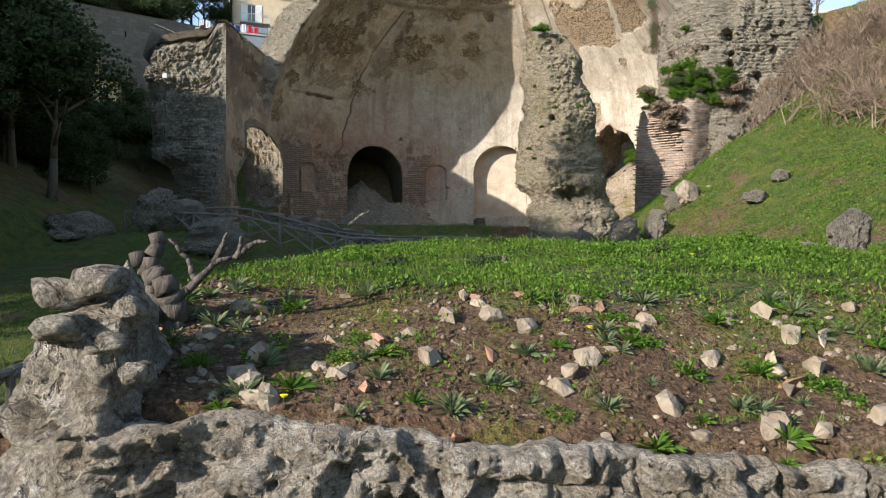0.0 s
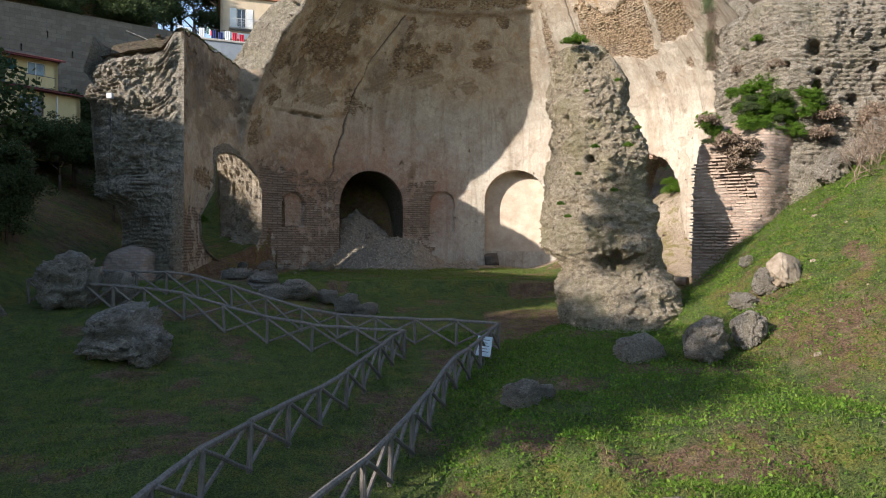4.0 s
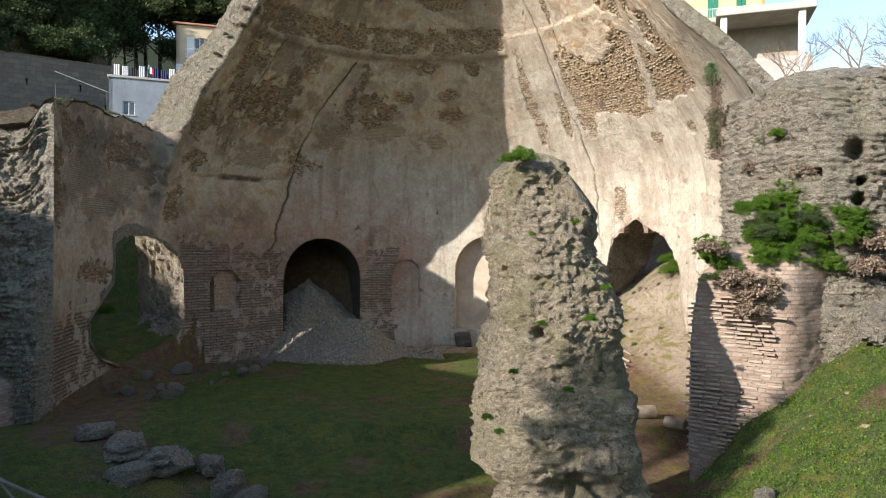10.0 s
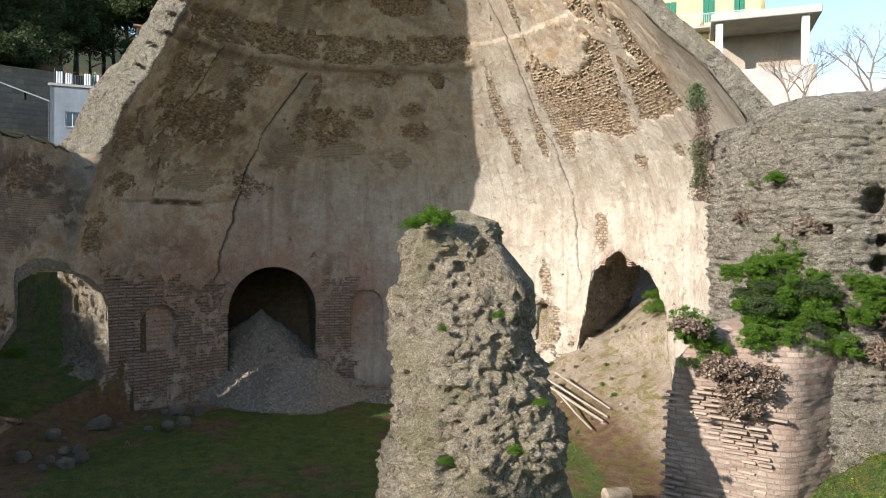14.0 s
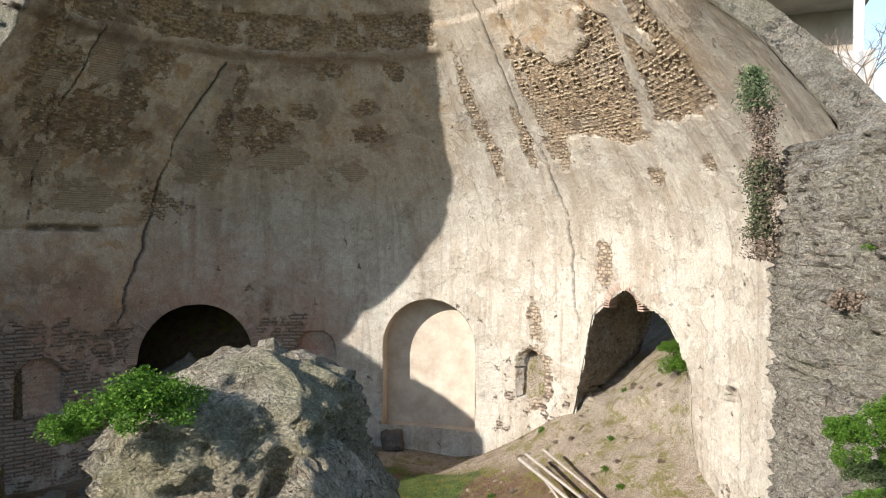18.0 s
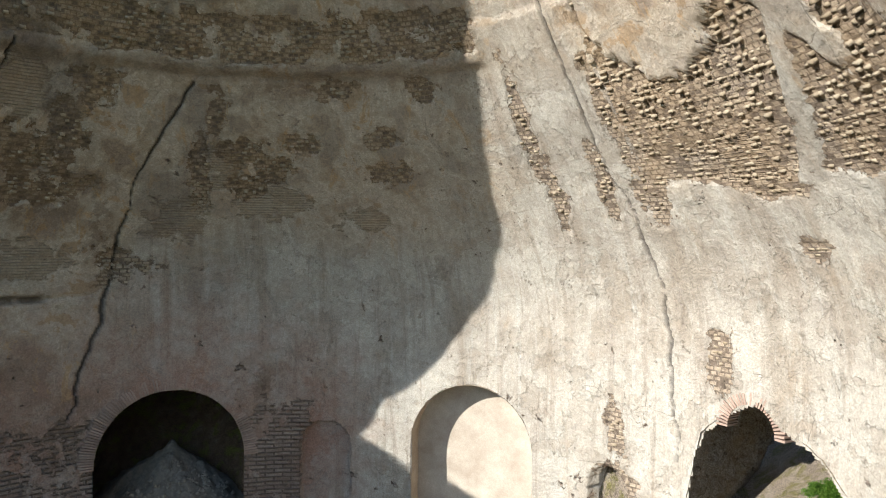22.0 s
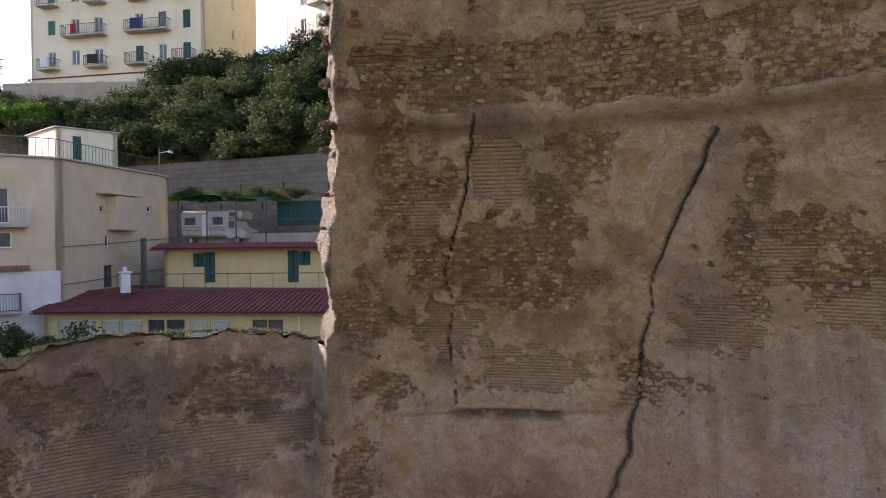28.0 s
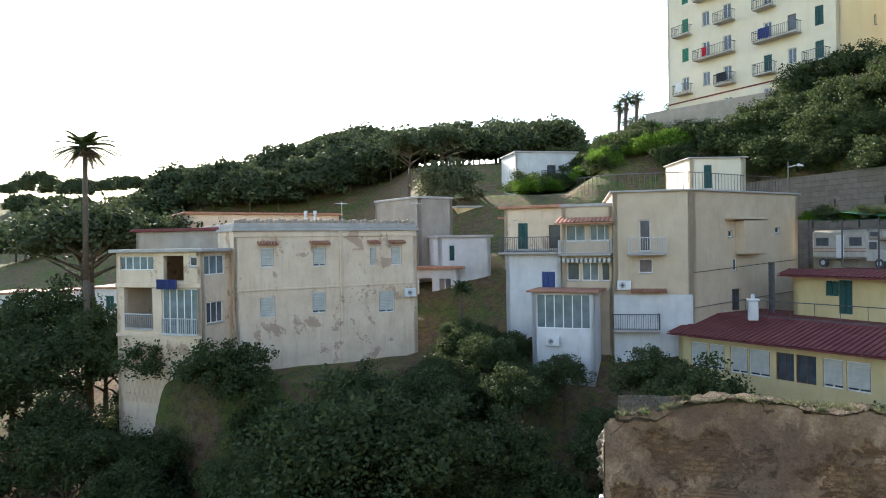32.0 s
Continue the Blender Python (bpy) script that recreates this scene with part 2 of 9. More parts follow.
def concrete_mat(name, lo, mid, hi, lichen, scale=1.0, course=0.0, joint=0.4, flat=1.7):
    """Broken Roman concrete: stones in grey mortar, small hollows, lichen; course: rows of facing stones of that height."""
    m, nt, b = mat(name, 0.95)
    co = coords(nt)
    n1 = noise_tex(nt, co, 0.5 * scale, 7, 0.72, 0.4)
    n2 = noise_tex(nt, co, 4.0 * scale, 7, 0.78, 0.5)
    n3 = noise_tex(nt, co, 24.0 * scale, 5, 0.8)
    warp = mixc(nt, 0.12, stretched(nt, co, 1, 1, flat), nt_color(nt, co, 2.6 * scale), "ADD")
    v = nd(nt, "ShaderNodeTexVoronoi", Scale=6.0 * scale, Randomness=1.0)
    v.feature = "DISTANCE_TO_EDGE"
    ln(nt, warp, v.inputs["Vector"])
    edge = v.outputs["Distance"]
    v2 = nd(nt, "ShaderNodeTexVoronoi", Scale=6.0 * scale)
    ln(nt, warp, v2.inputs["Vector"])
    tone = nt.nodes.new("ShaderNodeSeparateColor")
    ln(nt, v2.outputs["Color"], tone.inputs[0])
    base = ramp(nt, n2, [(0.38, lo), (0.49, mid), (0.6, hi)])
    stone = mixc(nt, 0.4, base, ramp(nt, tone.outputs[0], [(0.0, lo), (0.35, mid), (0.85, hi), (1.0, (0.30, 0.20, 0.14))]))
    col = mixc(nt, ramp(nt, edge, [(0.0, grey(joint)), (0.07, grey(0))]), stone, tuple(q * 0.8 for q in lo))
    hol = ramp(nt, noise_tex(nt, co, 3.2 * scale, 5, 0.75, 1.0), [(0.37, grey(1)), (0.43, grey(0))])
    # hollows are darkened in colour too, standing for shade within them
    col = mixc(nt, math_n(nt, "MULTIPLY", hol, 0.8), col, tuple(q * 0.42 for q in lo))
    col = mixc(nt, ramp(nt, n1, [(0.48, grey(0)), (0.62, grey(0.65))]), col, lichen)
    col = mixc(nt, ramp(nt, n1, [(0.32, grey(0.55)), (0.44, grey(0))]), col, tuple(q * 0.75 for q in lo))
    col = mixc(nt, 0.7, col, ramp(nt, n3, [(0.36, grey(0.14)), (0.64, grey(0.86))]), "OVERLAY")
    hgt = math_n(nt, "ADD", math_n(nt, "MULTIPLY", ramp(nt, edge, [(0.0, grey(0)), (0.2, grey(1))]), joint), math_n(nt, "MULTIPLY", n2, 3.0))
    hgt = math_n(nt, "SUBTRACT", hgt, math_n(nt, "MULTIPLY", hol, 1.2))
    if course:
        sep = nt.nodes.new("ShaderNodeSeparateXYZ")
        ln(nt, mixc(nt, 0.3, co, nt_color(nt, co, 0.7), "ADD"), sep.inputs[0])
        w = math_n(nt, "SINE", math_n(nt, "MULTIPLY", sep.outputs[2], 6.283 / course))
        w = math_n(nt, "MULTIPLY", ramp(nt, w, [(0.0, grey(1)), (0.55, grey(0))]), ramp(nt, n2, [(0.4, grey(0.0)), (0.6, grey(0.8))]))
        col = mixc(nt, math_n(nt, "MULTIPLY", w, 0.3), col, tuple(q * 0.7 for q in lo))
        hgt = math_n(nt, "SUBTRACT", hgt, math_n(nt, "MULTIPLY", w, 0.5))
    ln(nt, col, b.inputs["Base Color"])
    bump(nt, b, math_n(nt, "ADD", hgt, math_n(nt, "MULTIPLY", n3, 1.0)), 1.0, 0.12)
    return m


def shell_mat(name):
    """Inside of the dome: a smooth top coat of stained plaster; where it fell, a scratched under coat or the courses of
    small blocks show.
    Masks: bare (blocks), under (scratched coat), low (brick bands), holes, ochre, crack, soot_shade (stains and painted
    ledge shade), umber, rosy."""
    m, nt, b = mat(name, 0.95)
    uv = nt.nodes.new("ShaderNodeUVMap").outputs[0]
    co = coords(nt)

    def mask(n):
        a = nt.nodes.new("ShaderNodeAttribute")
        a.attribute_name = n
        return a.outputs["Fac"]

    def rows(width, row, joint, warp, c1, c2, c3, smooth=0.35):
        t = nd(nt, "ShaderNodeTexBrick", Scale=1.0, Mortar_Size=joint, Mortar_Smooth=smooth, Bias=0.0, Brick_Width=width, Row_Height=row)
        t.inputs["Color1"].default_value, t.inputs["Color2"].default_value, t.inputs["Mortar"].default_value = (*c1, 1), (*c2, 1), (*c3, 1)
        ln(nt, mixc(nt, warp, uv, nt_color(nt, co, 1.3), "ADD"), t.inputs["Vector"])
        return t

    def over(base, field, at, width, top, amount=1.0):
        f = ramp(nt, field, [(at, grey(0)), (at + width, grey(amount))])
        return mixc(nt, f, base, top), f

    bare, low, ochre, crack, soot_shade, holes = mask("bare"), mask("low"), mask("ochre"), mask("crack"), mask("soot_shade"), mask("holes")
    under, umber, rosy = mask("under"), mask("umber"), mask("rosy")
    n1 = noise_tex(nt, co, 0.28, 7, 0.65, 0.4)
    n2 = noise_tex(nt, co, 1.2, 8, 0.7, 0.6)
    n4 = noise_tex(nt, co, 4.5, 7, 0.72, 0.4)
    n3 = noise_tex(nt, co, 18, 6, 0.75)
    rag = noise_tex(nt, co, 1.7, 9, 0.68, 0.25)
    run = noise_tex(nt, stretched(nt, uv, 2.6, 0.16, 1), 1.0, 7, 0.7, 0.6)
    wide = noise_tex(nt, stretched(nt, uv, 0.8, 0.1, 1), 1.0, 6, 0.7, 0.8)
    plaster = ramp(nt, n1, [(0.36, (0.32, 0.27, 0.21)), (0.46, (0.40, 0.35, 0.285)), (0.56, (0.44, 0.395, 0.325)), (0.66, (0.35, 0.295, 0.23))])
    plaster, _ = over(plaster, wide, 0.53, 0.12, (0.47, 0.43, 0.36), 0.5)
    plaster = mixc(nt, ramp(nt, wide, [(0.34, grey(0.6)), (0.46, grey(0))]), plaster, (0.255, 0.205, 0.15))
    plaster = mixc(nt, ramp(nt, run, [(0.36, grey(0.5)), (0.46, grey(0))]), plaster, (0.24, 0.19, 0.145))
    plaster, _ = over(plaster, run, 0.57, 0.06, (0.47, 0.435, 0.375), 0.4)
    # thin upper wash that has flaked away with sharp edges
    worn = noise_tex(nt, co, 0.62, 10, 0.66, 0.3)
    lost = ramp(nt, worn, [(0.535, grey(0)), (0.548, grey(1))])
    plaster = mixc(nt, math_n(nt, "MULTIPLY", lost, math_n(nt, "ADD", math_n(nt, "MULTIPLY", ochre, 0.5), 0.25)), plaster, (0.255, 0.195, 0.135))
    chip = ramp(nt, noise_tex(nt, co, 3.1, 9, 0.7, 0.2), [(0.645, grey(0)), (0.655, grey(1))])
    plaster = mixc(nt, math_n(nt, "MULTIPLY", chip, 0.55), plaster, (0.25, 0.20, 0.155))
    plaster = mixc(nt, math_n(nt, "MULTIPLY", ochre, 0.75), plaster, ramp(nt, worn, [(0.41, (0.27, 0.195, 0.13)), (0.455, (0.38, 0.27, 0.165)), (0.462, (0.41, 0.315, 0.215)), (0.51, (0.44, 0.345, 0.24)), (0.518, (0.54, 0.44, 0.325)), (0.60, (0.50, 0.40, 0.295)), (0.607, (0.41, 0.28, 0.16))]))
    plaster = mixc(nt, math_n(nt, "MULTIPLY", rosy, ramp(nt, n2, [(0.4, grey(0.6)), (0.55, grey(1.0))])), plaster, (0.30, 0.175, 0.12))
    # rust and lichen stains of their own shape
    stain = noise_tex(nt, stretched(nt, uv, 0.9, 0.5, 1), 1.3, 8, 0.7, 0.8)
    plaster = mixc(nt, math_n(nt, "MULTIPLY", ramp(nt, stain, [(0.58, grey(0)), (0.64, grey(0.7))]), math_n(nt, "ADD", math_n(nt, "MULTIPLY", ochre, 0.7), 0.12)), plaster, (0.43, 0.255, 0.10))
    plaster = mixc(nt, ramp(nt, stain, [(0.34, grey(0.5)), (0.40, grey(0))]), plaster, (0.22, 0.185, 0.15))
    # scratched under coat: fine level strokes
    comb = rows(40.0, 0.105, 0.022, 0.012, (0.35, 0.28, 0.195), (0.38, 0.305, 0.215), (0.27, 0.21, 0.15), 0.8)
    ragged = math_n(nt, "MULTIPLY", math_n(nt, "SUBTRACT", rag, 0.5), 2.6)
    e_u = ramp(nt, math_n(nt, "ADD", under, ragged), [(0.5, grey(0)), (0.56, grey(0.85))])
    col = mixc(nt, e_u, plaster, mixc(nt, ramp(nt, n2, [(0.42, grey(0)), (0.6, grey(0.7))]), comb.outputs["Color"], (0.30, 0.215, 0.13)))
    # courses of small blocks
    thin = rows(0.24, 0.15, 0.026, 0.05, (0.28, 0.205, 0.14), (0.42, 0.33, 0.235), (0.20, 0.152, 0.11))
    pick = rows(0.24, 0.15, 0.026, 0.05, grey(0.0), grey(1.0), grey(1.0), 0.1)
    e_b = ramp(nt, math_n(nt, "ADD", bare, ragged), [(0.5, grey(0)), (0.52, grey(1))])
    block = mixc(nt, ramp(nt, n4, [(0.5, grey(0)), (0.62, grey(0.6))]), thin.outputs["Color"], (0.345, 0.28, 0.205))
    block = mixc(nt, math_n(nt, "MULTIPLY", ochre, 0.5), block, (0.34, 0.225, 0.115))
    col = mixc(nt, e_b, col, block)
    # long brick bands of the foot
    band = rows(0.62, 0.165, 0.045, 0.05, (0.235, 0.165, 0.12), (0.33, 0.255, 0.195), (0.15, 0.112, 0.085), 0.6)
    e_l = ramp(nt, math_n(nt, "ADD", low, math_n(nt, "MULTIPLY", math_n(nt, "SUBTRACT", rag, 0.5), 3.4)), [(0.5, grey(0)), (0.6, grey(0.9))])
    col = mixc(nt, e_l, col, mixc(nt, ramp(nt, n2, [(0.5, grey(0)), (0.62, grey(0.6))]), band.outputs["Color"], (0.29, 0.215, 0.16)))
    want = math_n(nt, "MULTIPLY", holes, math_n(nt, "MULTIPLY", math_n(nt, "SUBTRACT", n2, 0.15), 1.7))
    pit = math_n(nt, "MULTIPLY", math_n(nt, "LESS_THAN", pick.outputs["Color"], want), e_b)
    # pits sink in the bump; their inner shade is put into the colour
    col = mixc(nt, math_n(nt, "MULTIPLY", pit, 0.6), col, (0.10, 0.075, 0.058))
    col = mixc(nt, math_n(nt, "MULTIPLY", umber, ramp(nt, rag, [(0.46, grey(0.15)), (0.49, grey(0.75))])), col, (0.16, 0.105, 0.065))
    # dark stains, together with the shade painted under the ledge
    col = mixc(nt, math_n(nt, "MULTIPLY", soot_shade, 0.7), col, (0.16, 0.125, 0.1))
    col = mixc(nt, math_n(nt, "MULTIPLY", crack, 0.85), col, (0.06, 0.05, 0.042))
    # hairline cracks
    hv = nd(nt, "ShaderNodeTexVoronoi", Scale=0.42, Randomness=1.0)
    hv.feature = "DISTANCE_TO_EDGE"
    ln(nt, mixc(nt, 0.5, co, nt_color(nt, co, 0.9), "ADD"), hv.inputs["Vector"])
    hair = math_n(nt, "MULTIPLY", ramp(nt, hv.outputs["Distance"], [(0.0, grey(1)), (0.004, grey(0))]), ramp(nt, n1, [(0.52, grey(0)), (0.58, grey(0.6))]))
    col = mixc(nt, hair, col, (0.17, 0.135, 0.105))
    col = mixc(nt, 0.3, col, ramp(nt, n3, [(0.36, grey(0.22)), (0.64, grey(0.78))]), "OVERLAY")
    col = mixc(nt, 0.22, col, ramp(nt, n4, [(0.38, grey(0.25)), (0.62, grey(0.75))]), "OVERLAY")
    ln(nt, col, b.inputs["Base Color"])
    hgt = math_n(nt, "MULTIPLY", math_n(nt, "MULTIPLY", thin.outputs["Fac"], e_b), -0.9)
    for fac, k in ((math_n(nt, "MULTIPLY", band.outputs["Fac"], e_l), -1.3), (math_n(nt, "MULTIPLY", comb.outputs["Fac"], e_u), -0.5), (pit, -1.6), (e_b, -0.9), (e_l, -0.4), (e_u, -0.6), (lost, -0.25), (chip, -0.35), (hair, -0.4), (n3, 0.5), (n4, 0.8), (n2, 0.8)):
        hgt = math_n(nt, "ADD", hgt, math_n(nt, "MULTIPLY", fac, k))
    bump(nt, b, hgt, 1.0, 0.07)
    return m


def nt_color(nt, co, scale):
    n = nd(nt, "ShaderNodeTexNoise", Scale=scale, Detail=3)
    ln(nt, co, n.inputs["Vector"])
    return n.outputs["Color"]


def brick_mat(name, c1, c2, mortar, width=0.27, row=0.075, proud=0.06):
    """Coursed brick facing on walls; runs along x+y and z."""
    m, nt, b = mat(name, 0.92)
    co = coords(nt)
    sep = nt.nodes.new("ShaderNodeSeparateXYZ")
    ln(nt, co, sep.inputs[0])
    comb = nt.nodes.new("ShaderNodeCombineXYZ")
    ln(nt, math_n(nt, "ADD", sep.outputs[0], sep.outputs[1]), comb.inputs[0])
    ln(nt, sep.outputs[2], comb.inputs[1])
    br = nd(nt, "ShaderNodeTexBrick", Scale=1.0, Mortar_Size=0.014, Mortar_Smooth=0.2, Brick_Width=width, Row_Height=row)
    br.inputs["Color1"].default_value, br.inputs["Color2"].default_value, br.inputs["Mortar"].default_value = (*c1, 1), (*c2, 1), (*mortar, 1)
    ln(nt, mixc(nt, 0.05, comb.outputs[0], nt_color(nt, co, 1.2), "ADD"), br.inputs["Vector"])
    n2 = noise_tex(nt, co, 1.6, 6, 0.7)
    n3 = noise_tex(nt, co, 18, 5, 0.7)
    col = mixc(nt, ramp(nt, n2, [(0.42, grey(0)), (0.68, grey(0.8))]), br.outputs["Color"], mortar)
    col = mixc(nt, 0.35, col, ramp(nt, n3, [(0.3, grey(0.3)), (0.7, grey(0.7))]), "OVERLAY")
    ln(nt, col, b.inputs["Base Color"])
    bump(nt, b, math_n(nt, "ADD", math_n(nt, "MULTIPLY", br.outputs["Fac"], -1.0), math_n(nt, "MULTIPLY", n3, 0.6)), 1.0, proud)
    return m


def leaf_mat(name, c0, c1, c2, trans=0.35):
    m, nt, b = mat(name, 0.72)
    rnd = nt.nodes.new("ShaderNodeNewGeometry").outputs["Random Per Island"]
    col = ramp(nt, rnd, [(0.0, c0), (0.55, c1), (1.0, c2)])
    big = noise_tex(nt, coords(nt), 0.8, 3)
    col = mixc(nt, 0.5, col, ramp(nt, big, [(0.3, grey(0.32)), (0.7, grey(0.68))]), "OVERLAY")
    ln(nt, col, b.inputs["Base Color"])
    tr = nt.nodes.new("ShaderNodeBsdfTranslucent")
    ln(nt, col, tr.inputs["Color"])
    mx = nt.nodes.new("ShaderNodeMixShader")
    mx.inputs[0].default_value = trans
    ln(nt, b.outputs[0], mx.inputs[1]), ln(nt, tr.outputs[0], mx.inputs[2])
    ln(nt, mx.outputs[0], nt.nodes["Material Output"].inputs["Surface"])
    return m


def glass_mat(name, tint=(0.05, 0.06, 0.07), rough=0.08):
    m, nt, b = mat(name, rough)
    co = coords(nt)
    ln(nt, ramp(nt, noise_tex(nt, co, 1.5, 3), [(0.3, tint), (0.7, tuple(v * 1.8 for v in tint))]), b.inputs["Base Color"])
    b.inputs["Specular IOR Level"].default_value = 0.6
    return m


def ground_mat():
    m, nt, b = mat("soil_and_grass", 0.97)
    co = coords(nt)
    n1 = noise_tex(nt, co, 0.35, 6, 0.7, 0.5)
    n2 = noise_tex(nt, co, 2.4, 6, 0.7)
    n3 = noise_tex(nt, co, 24, 5, 0.75)
    a = nt.nodes.new("ShaderNodeAttribute")
    a.attribute_name = "soil"
    earth = ramp(nt, n2, [(0.3, (0.085, 0.05, 0.03)), (0.5, (0.15, 0.092, 0.054)), (0.7, (0.205, 0.145, 0.095))])
    grass = ramp(nt, n2, [(0.3, (0.05, 0.062, 0.02)), (0.52, (0.085, 0.115, 0.028)), (0.75, (0.14, 0.155, 0.05))])
    dry = nt.nodes.new("ShaderNodeAttribute")
    dry.attribute_name = "dry"
    earth = mixc(nt, dry.outputs["Fac"], earth, ramp(nt, n2, [(0.3, (0.28, 0.22, 0.16)), (0.7, (0.42, 0.35, 0.27))]))
    f = math_n(nt, "ADD", a.outputs["Fac"], math_n(nt, "MULTIPLY", math_n(nt, "SUBTRACT", n1, 0.5), 1.3))
    col = mixc(nt, ramp(nt, f, [(0.38, grey(0)), (0.6, grey(1))]), grass, earth)
    moss = noise_tex(nt, co, 1.3, 6, 0.75, 0.5)
    col = mixc(nt, ramp(nt, moss, [(0.5, grey(0)), (0.6, grey(0.75))]), col, (0.155, 0.14, 0.028))
    col = mixc(nt, 0.8, col, ramp(nt, n3, [(0.37, grey(0.1)), (0.63, grey(0.9))]), "OVERLAY")
    ln(nt, col, b.inputs["Base Color"])
    bump(nt, b, math_n(nt, "ADD", n3, n2), 1.0, 0.09)
    return m


def bark_mat(name, c0, c1):
    m, nt, b = mat(name, 0.9)
    co = coords(nt)
    n = noise_tex(nt, stretched(nt, co, 9, 9, 1.6), 2.2, 6, 0.7)
    ln(nt, mixc(nt, 0.4, ramp(nt, n, [(0.3, c0), (0.7, c1)]), ramp(nt, noise_tex(nt, co, 1.1), [(0.3, grey(0.35)), (0.7, grey(0.65))]), "OVERLAY"), b.inputs["Base Color"])
    bump(nt, b, n, 0.8, 0.03)
    return m


M_SHELL = shell_mat("dome_lining")
M_CONC = concrete_mat("roman_concrete", (0.19, 0.165, 0.125), (0.36, 0.315, 0.245), (0.50, 0.45, 0.36), (0.30, 0.275, 0.19))
M_COURSED = concrete_mat("coursed_concrete", (0.20, 0.17, 0.13), (0.38, 0.335, 0.265), (0.51, 0.46, 0.375), (0.31, 0.28, 0.20), 1.0, 0.21)
M_BROWNCORE = concrete_mat("brown_core", (0.065, 0.05, 0.033), (0.125, 0.098, 0.066), (0.2, 0.16, 0.11), (0.105, 0.095, 0.05), 1.0)
M_PALECORE = concrete_mat("pale_core", (0.22, 0.17, 0.12), (0.42, 0.36, 0.28), (0.58, 0.52, 0.43), (0.36, 0.28, 0.18), 1.1)
M_CONC2 = concrete_mat("pillar_concrete", (0.217, 0.173, 0.116), (0.478, 0.398, 0.279), (0.675, 0.581, 0.438), (0.338, 0.301, 0.168), 1.5)
# coloured dark to stand for the shade deep inside the arch
M_RECESS_SHADE = concrete_mat("recess_shade_rubble", (0.075, 0.068, 0.048), (0.15, 0.135, 0.095), (0.24, 0.215, 0.155), (0.10, 0.10, 0.045), 1.2)
M_ROCK = concrete_mat("tumbled_masonry", (0.20, 0.17, 0.13), (0.42, 0.37, 0.30), (0.60, 0.55, 0.47), (0.31, 0.275, 0.19), 1.6)
M_STONE = plain("pale_stone", (0.19, 0.145, 0.10), (0.38, 0.315, 0.24), 2.5, 0.9, fine=22, bumps=0.6, vary=0.35)
M_TERRA = plain("terracotta", (0.27, 0.135, 0.085), (0.37, 0.22, 0.145), 4, 0.9, fine=30, bumps=0.4, vary=0.4)
M_BRICK = brick_mat("roman_brick", (0.27, 0.175, 0.13), (0.38, 0.29, 0.225), (0.24, 0.195, 0.155), 0.32, 0.125)
M_ARCHBRICK = plain("arch_brick", (0.27, 0.18, 0.135), (0.38, 0.28, 0.215), 4, 0.92, fine=30, bumps=0.5, vary=0.4)
M_BANDBRICK = plain("band_brick", (0.25, 0.185, 0.14), (0.38, 0.30, 0.24), 2.2, 0.92, fine=25, bumps=0.6, vary=0.45)
M_GROUND = ground_mat()
M_TIMBER = bark_mat("weathered_timber", (0.10, 0.085, 0.075), (0.24, 0.21, 0.18))
M_BARK = bark_mat("bark", (0.06, 0.045, 0.035), (0.16, 0.125, 0.09))
M_DEAD = bark_mat("dead_wood", (0.03, 0.026, 0.022), (0.15, 0.125, 0.105))
M_LEAF = leaf_mat("dark_leaves", (0.035, 0.052, 0.02), (0.055, 0.08, 0.028), (0.09, 0.115, 0.04))
M_PINE = leaf_mat("pine_needles", (0.035, 0.05, 0.022), (0.055, 0.075, 0.033), (0.085, 0.105, 0.045), 0.2)
M_OLIVE = leaf_mat("olive_leaves", (0.07, 0.085, 0.04), (0.11, 0.125, 0.06), (0.16, 0.17, 0.09))
M_HERB = leaf_mat("fresh_herbs", (0.045, 0.105, 0.01), (0.09, 0.185, 0.016), (0.19, 0.29, 0.04), 0.45)
M_GRASS = leaf_mat("short_grass", (0.045, 0.085, 0.012), (0.095, 0.16, 0.02), (0.19, 0.235, 0.05), 0.4)
M_MOSS = leaf_mat("pale_rosettes", (0.10, 0.14, 0.06), (0.14, 0.18, 0.085), (0.2, 0.23, 0.12))
M_TWIG = leaf_mat("dry_twigs", (0.11, 0.075, 0.05), (0.19, 0.14, 0.10), (0.28, 0.21, 0.155), 0.05)
M_NICHE = plain("niche_plaster", (0.36, 0.29, 0.22), (0.50, 0.43, 0.34), 0.8, 0.92, fine=18, bumps=0.3, dirt=None)
M_RUBBLE = plain("rubble_gravel", (0.16, 0.135, 0.105), (0.27, 0.23, 0.18), 6, 0.95, fine=30, bumps=0.9)
M_GRAVEL = plain("broken_stone", (0.20, 0.17, 0.13), (0.38, 0.325, 0.25), 6, 0.95, fine=40, bumps=0.5)


# ---- the ground, one sheet ----
CX, CY, R0 = 2.0, 36.0, 15.0          # middle and inner radius of the round hall
PROFILE_Z = (-9, 6, 8, 9.8, 11.5, 12.5, 13.5, 15.4, 18, 21, 22.5)
PROFILE_R = (15.0, 15.0, 14.9, 14.2, 13.1, 12.3, 11.4, 10.0, 7.9, 4.5, 2.4)


def polar(az, r):
    a = np.radians(az)
    return CX - r * np.sin(a), CY + r * np.cos(a)


def smax(a, b, k):
    h = np.clip(0.5 + 0.5 * (b - a) / k, 0, 1)
    return a + (b - a) * h + k * h * (1 - h)


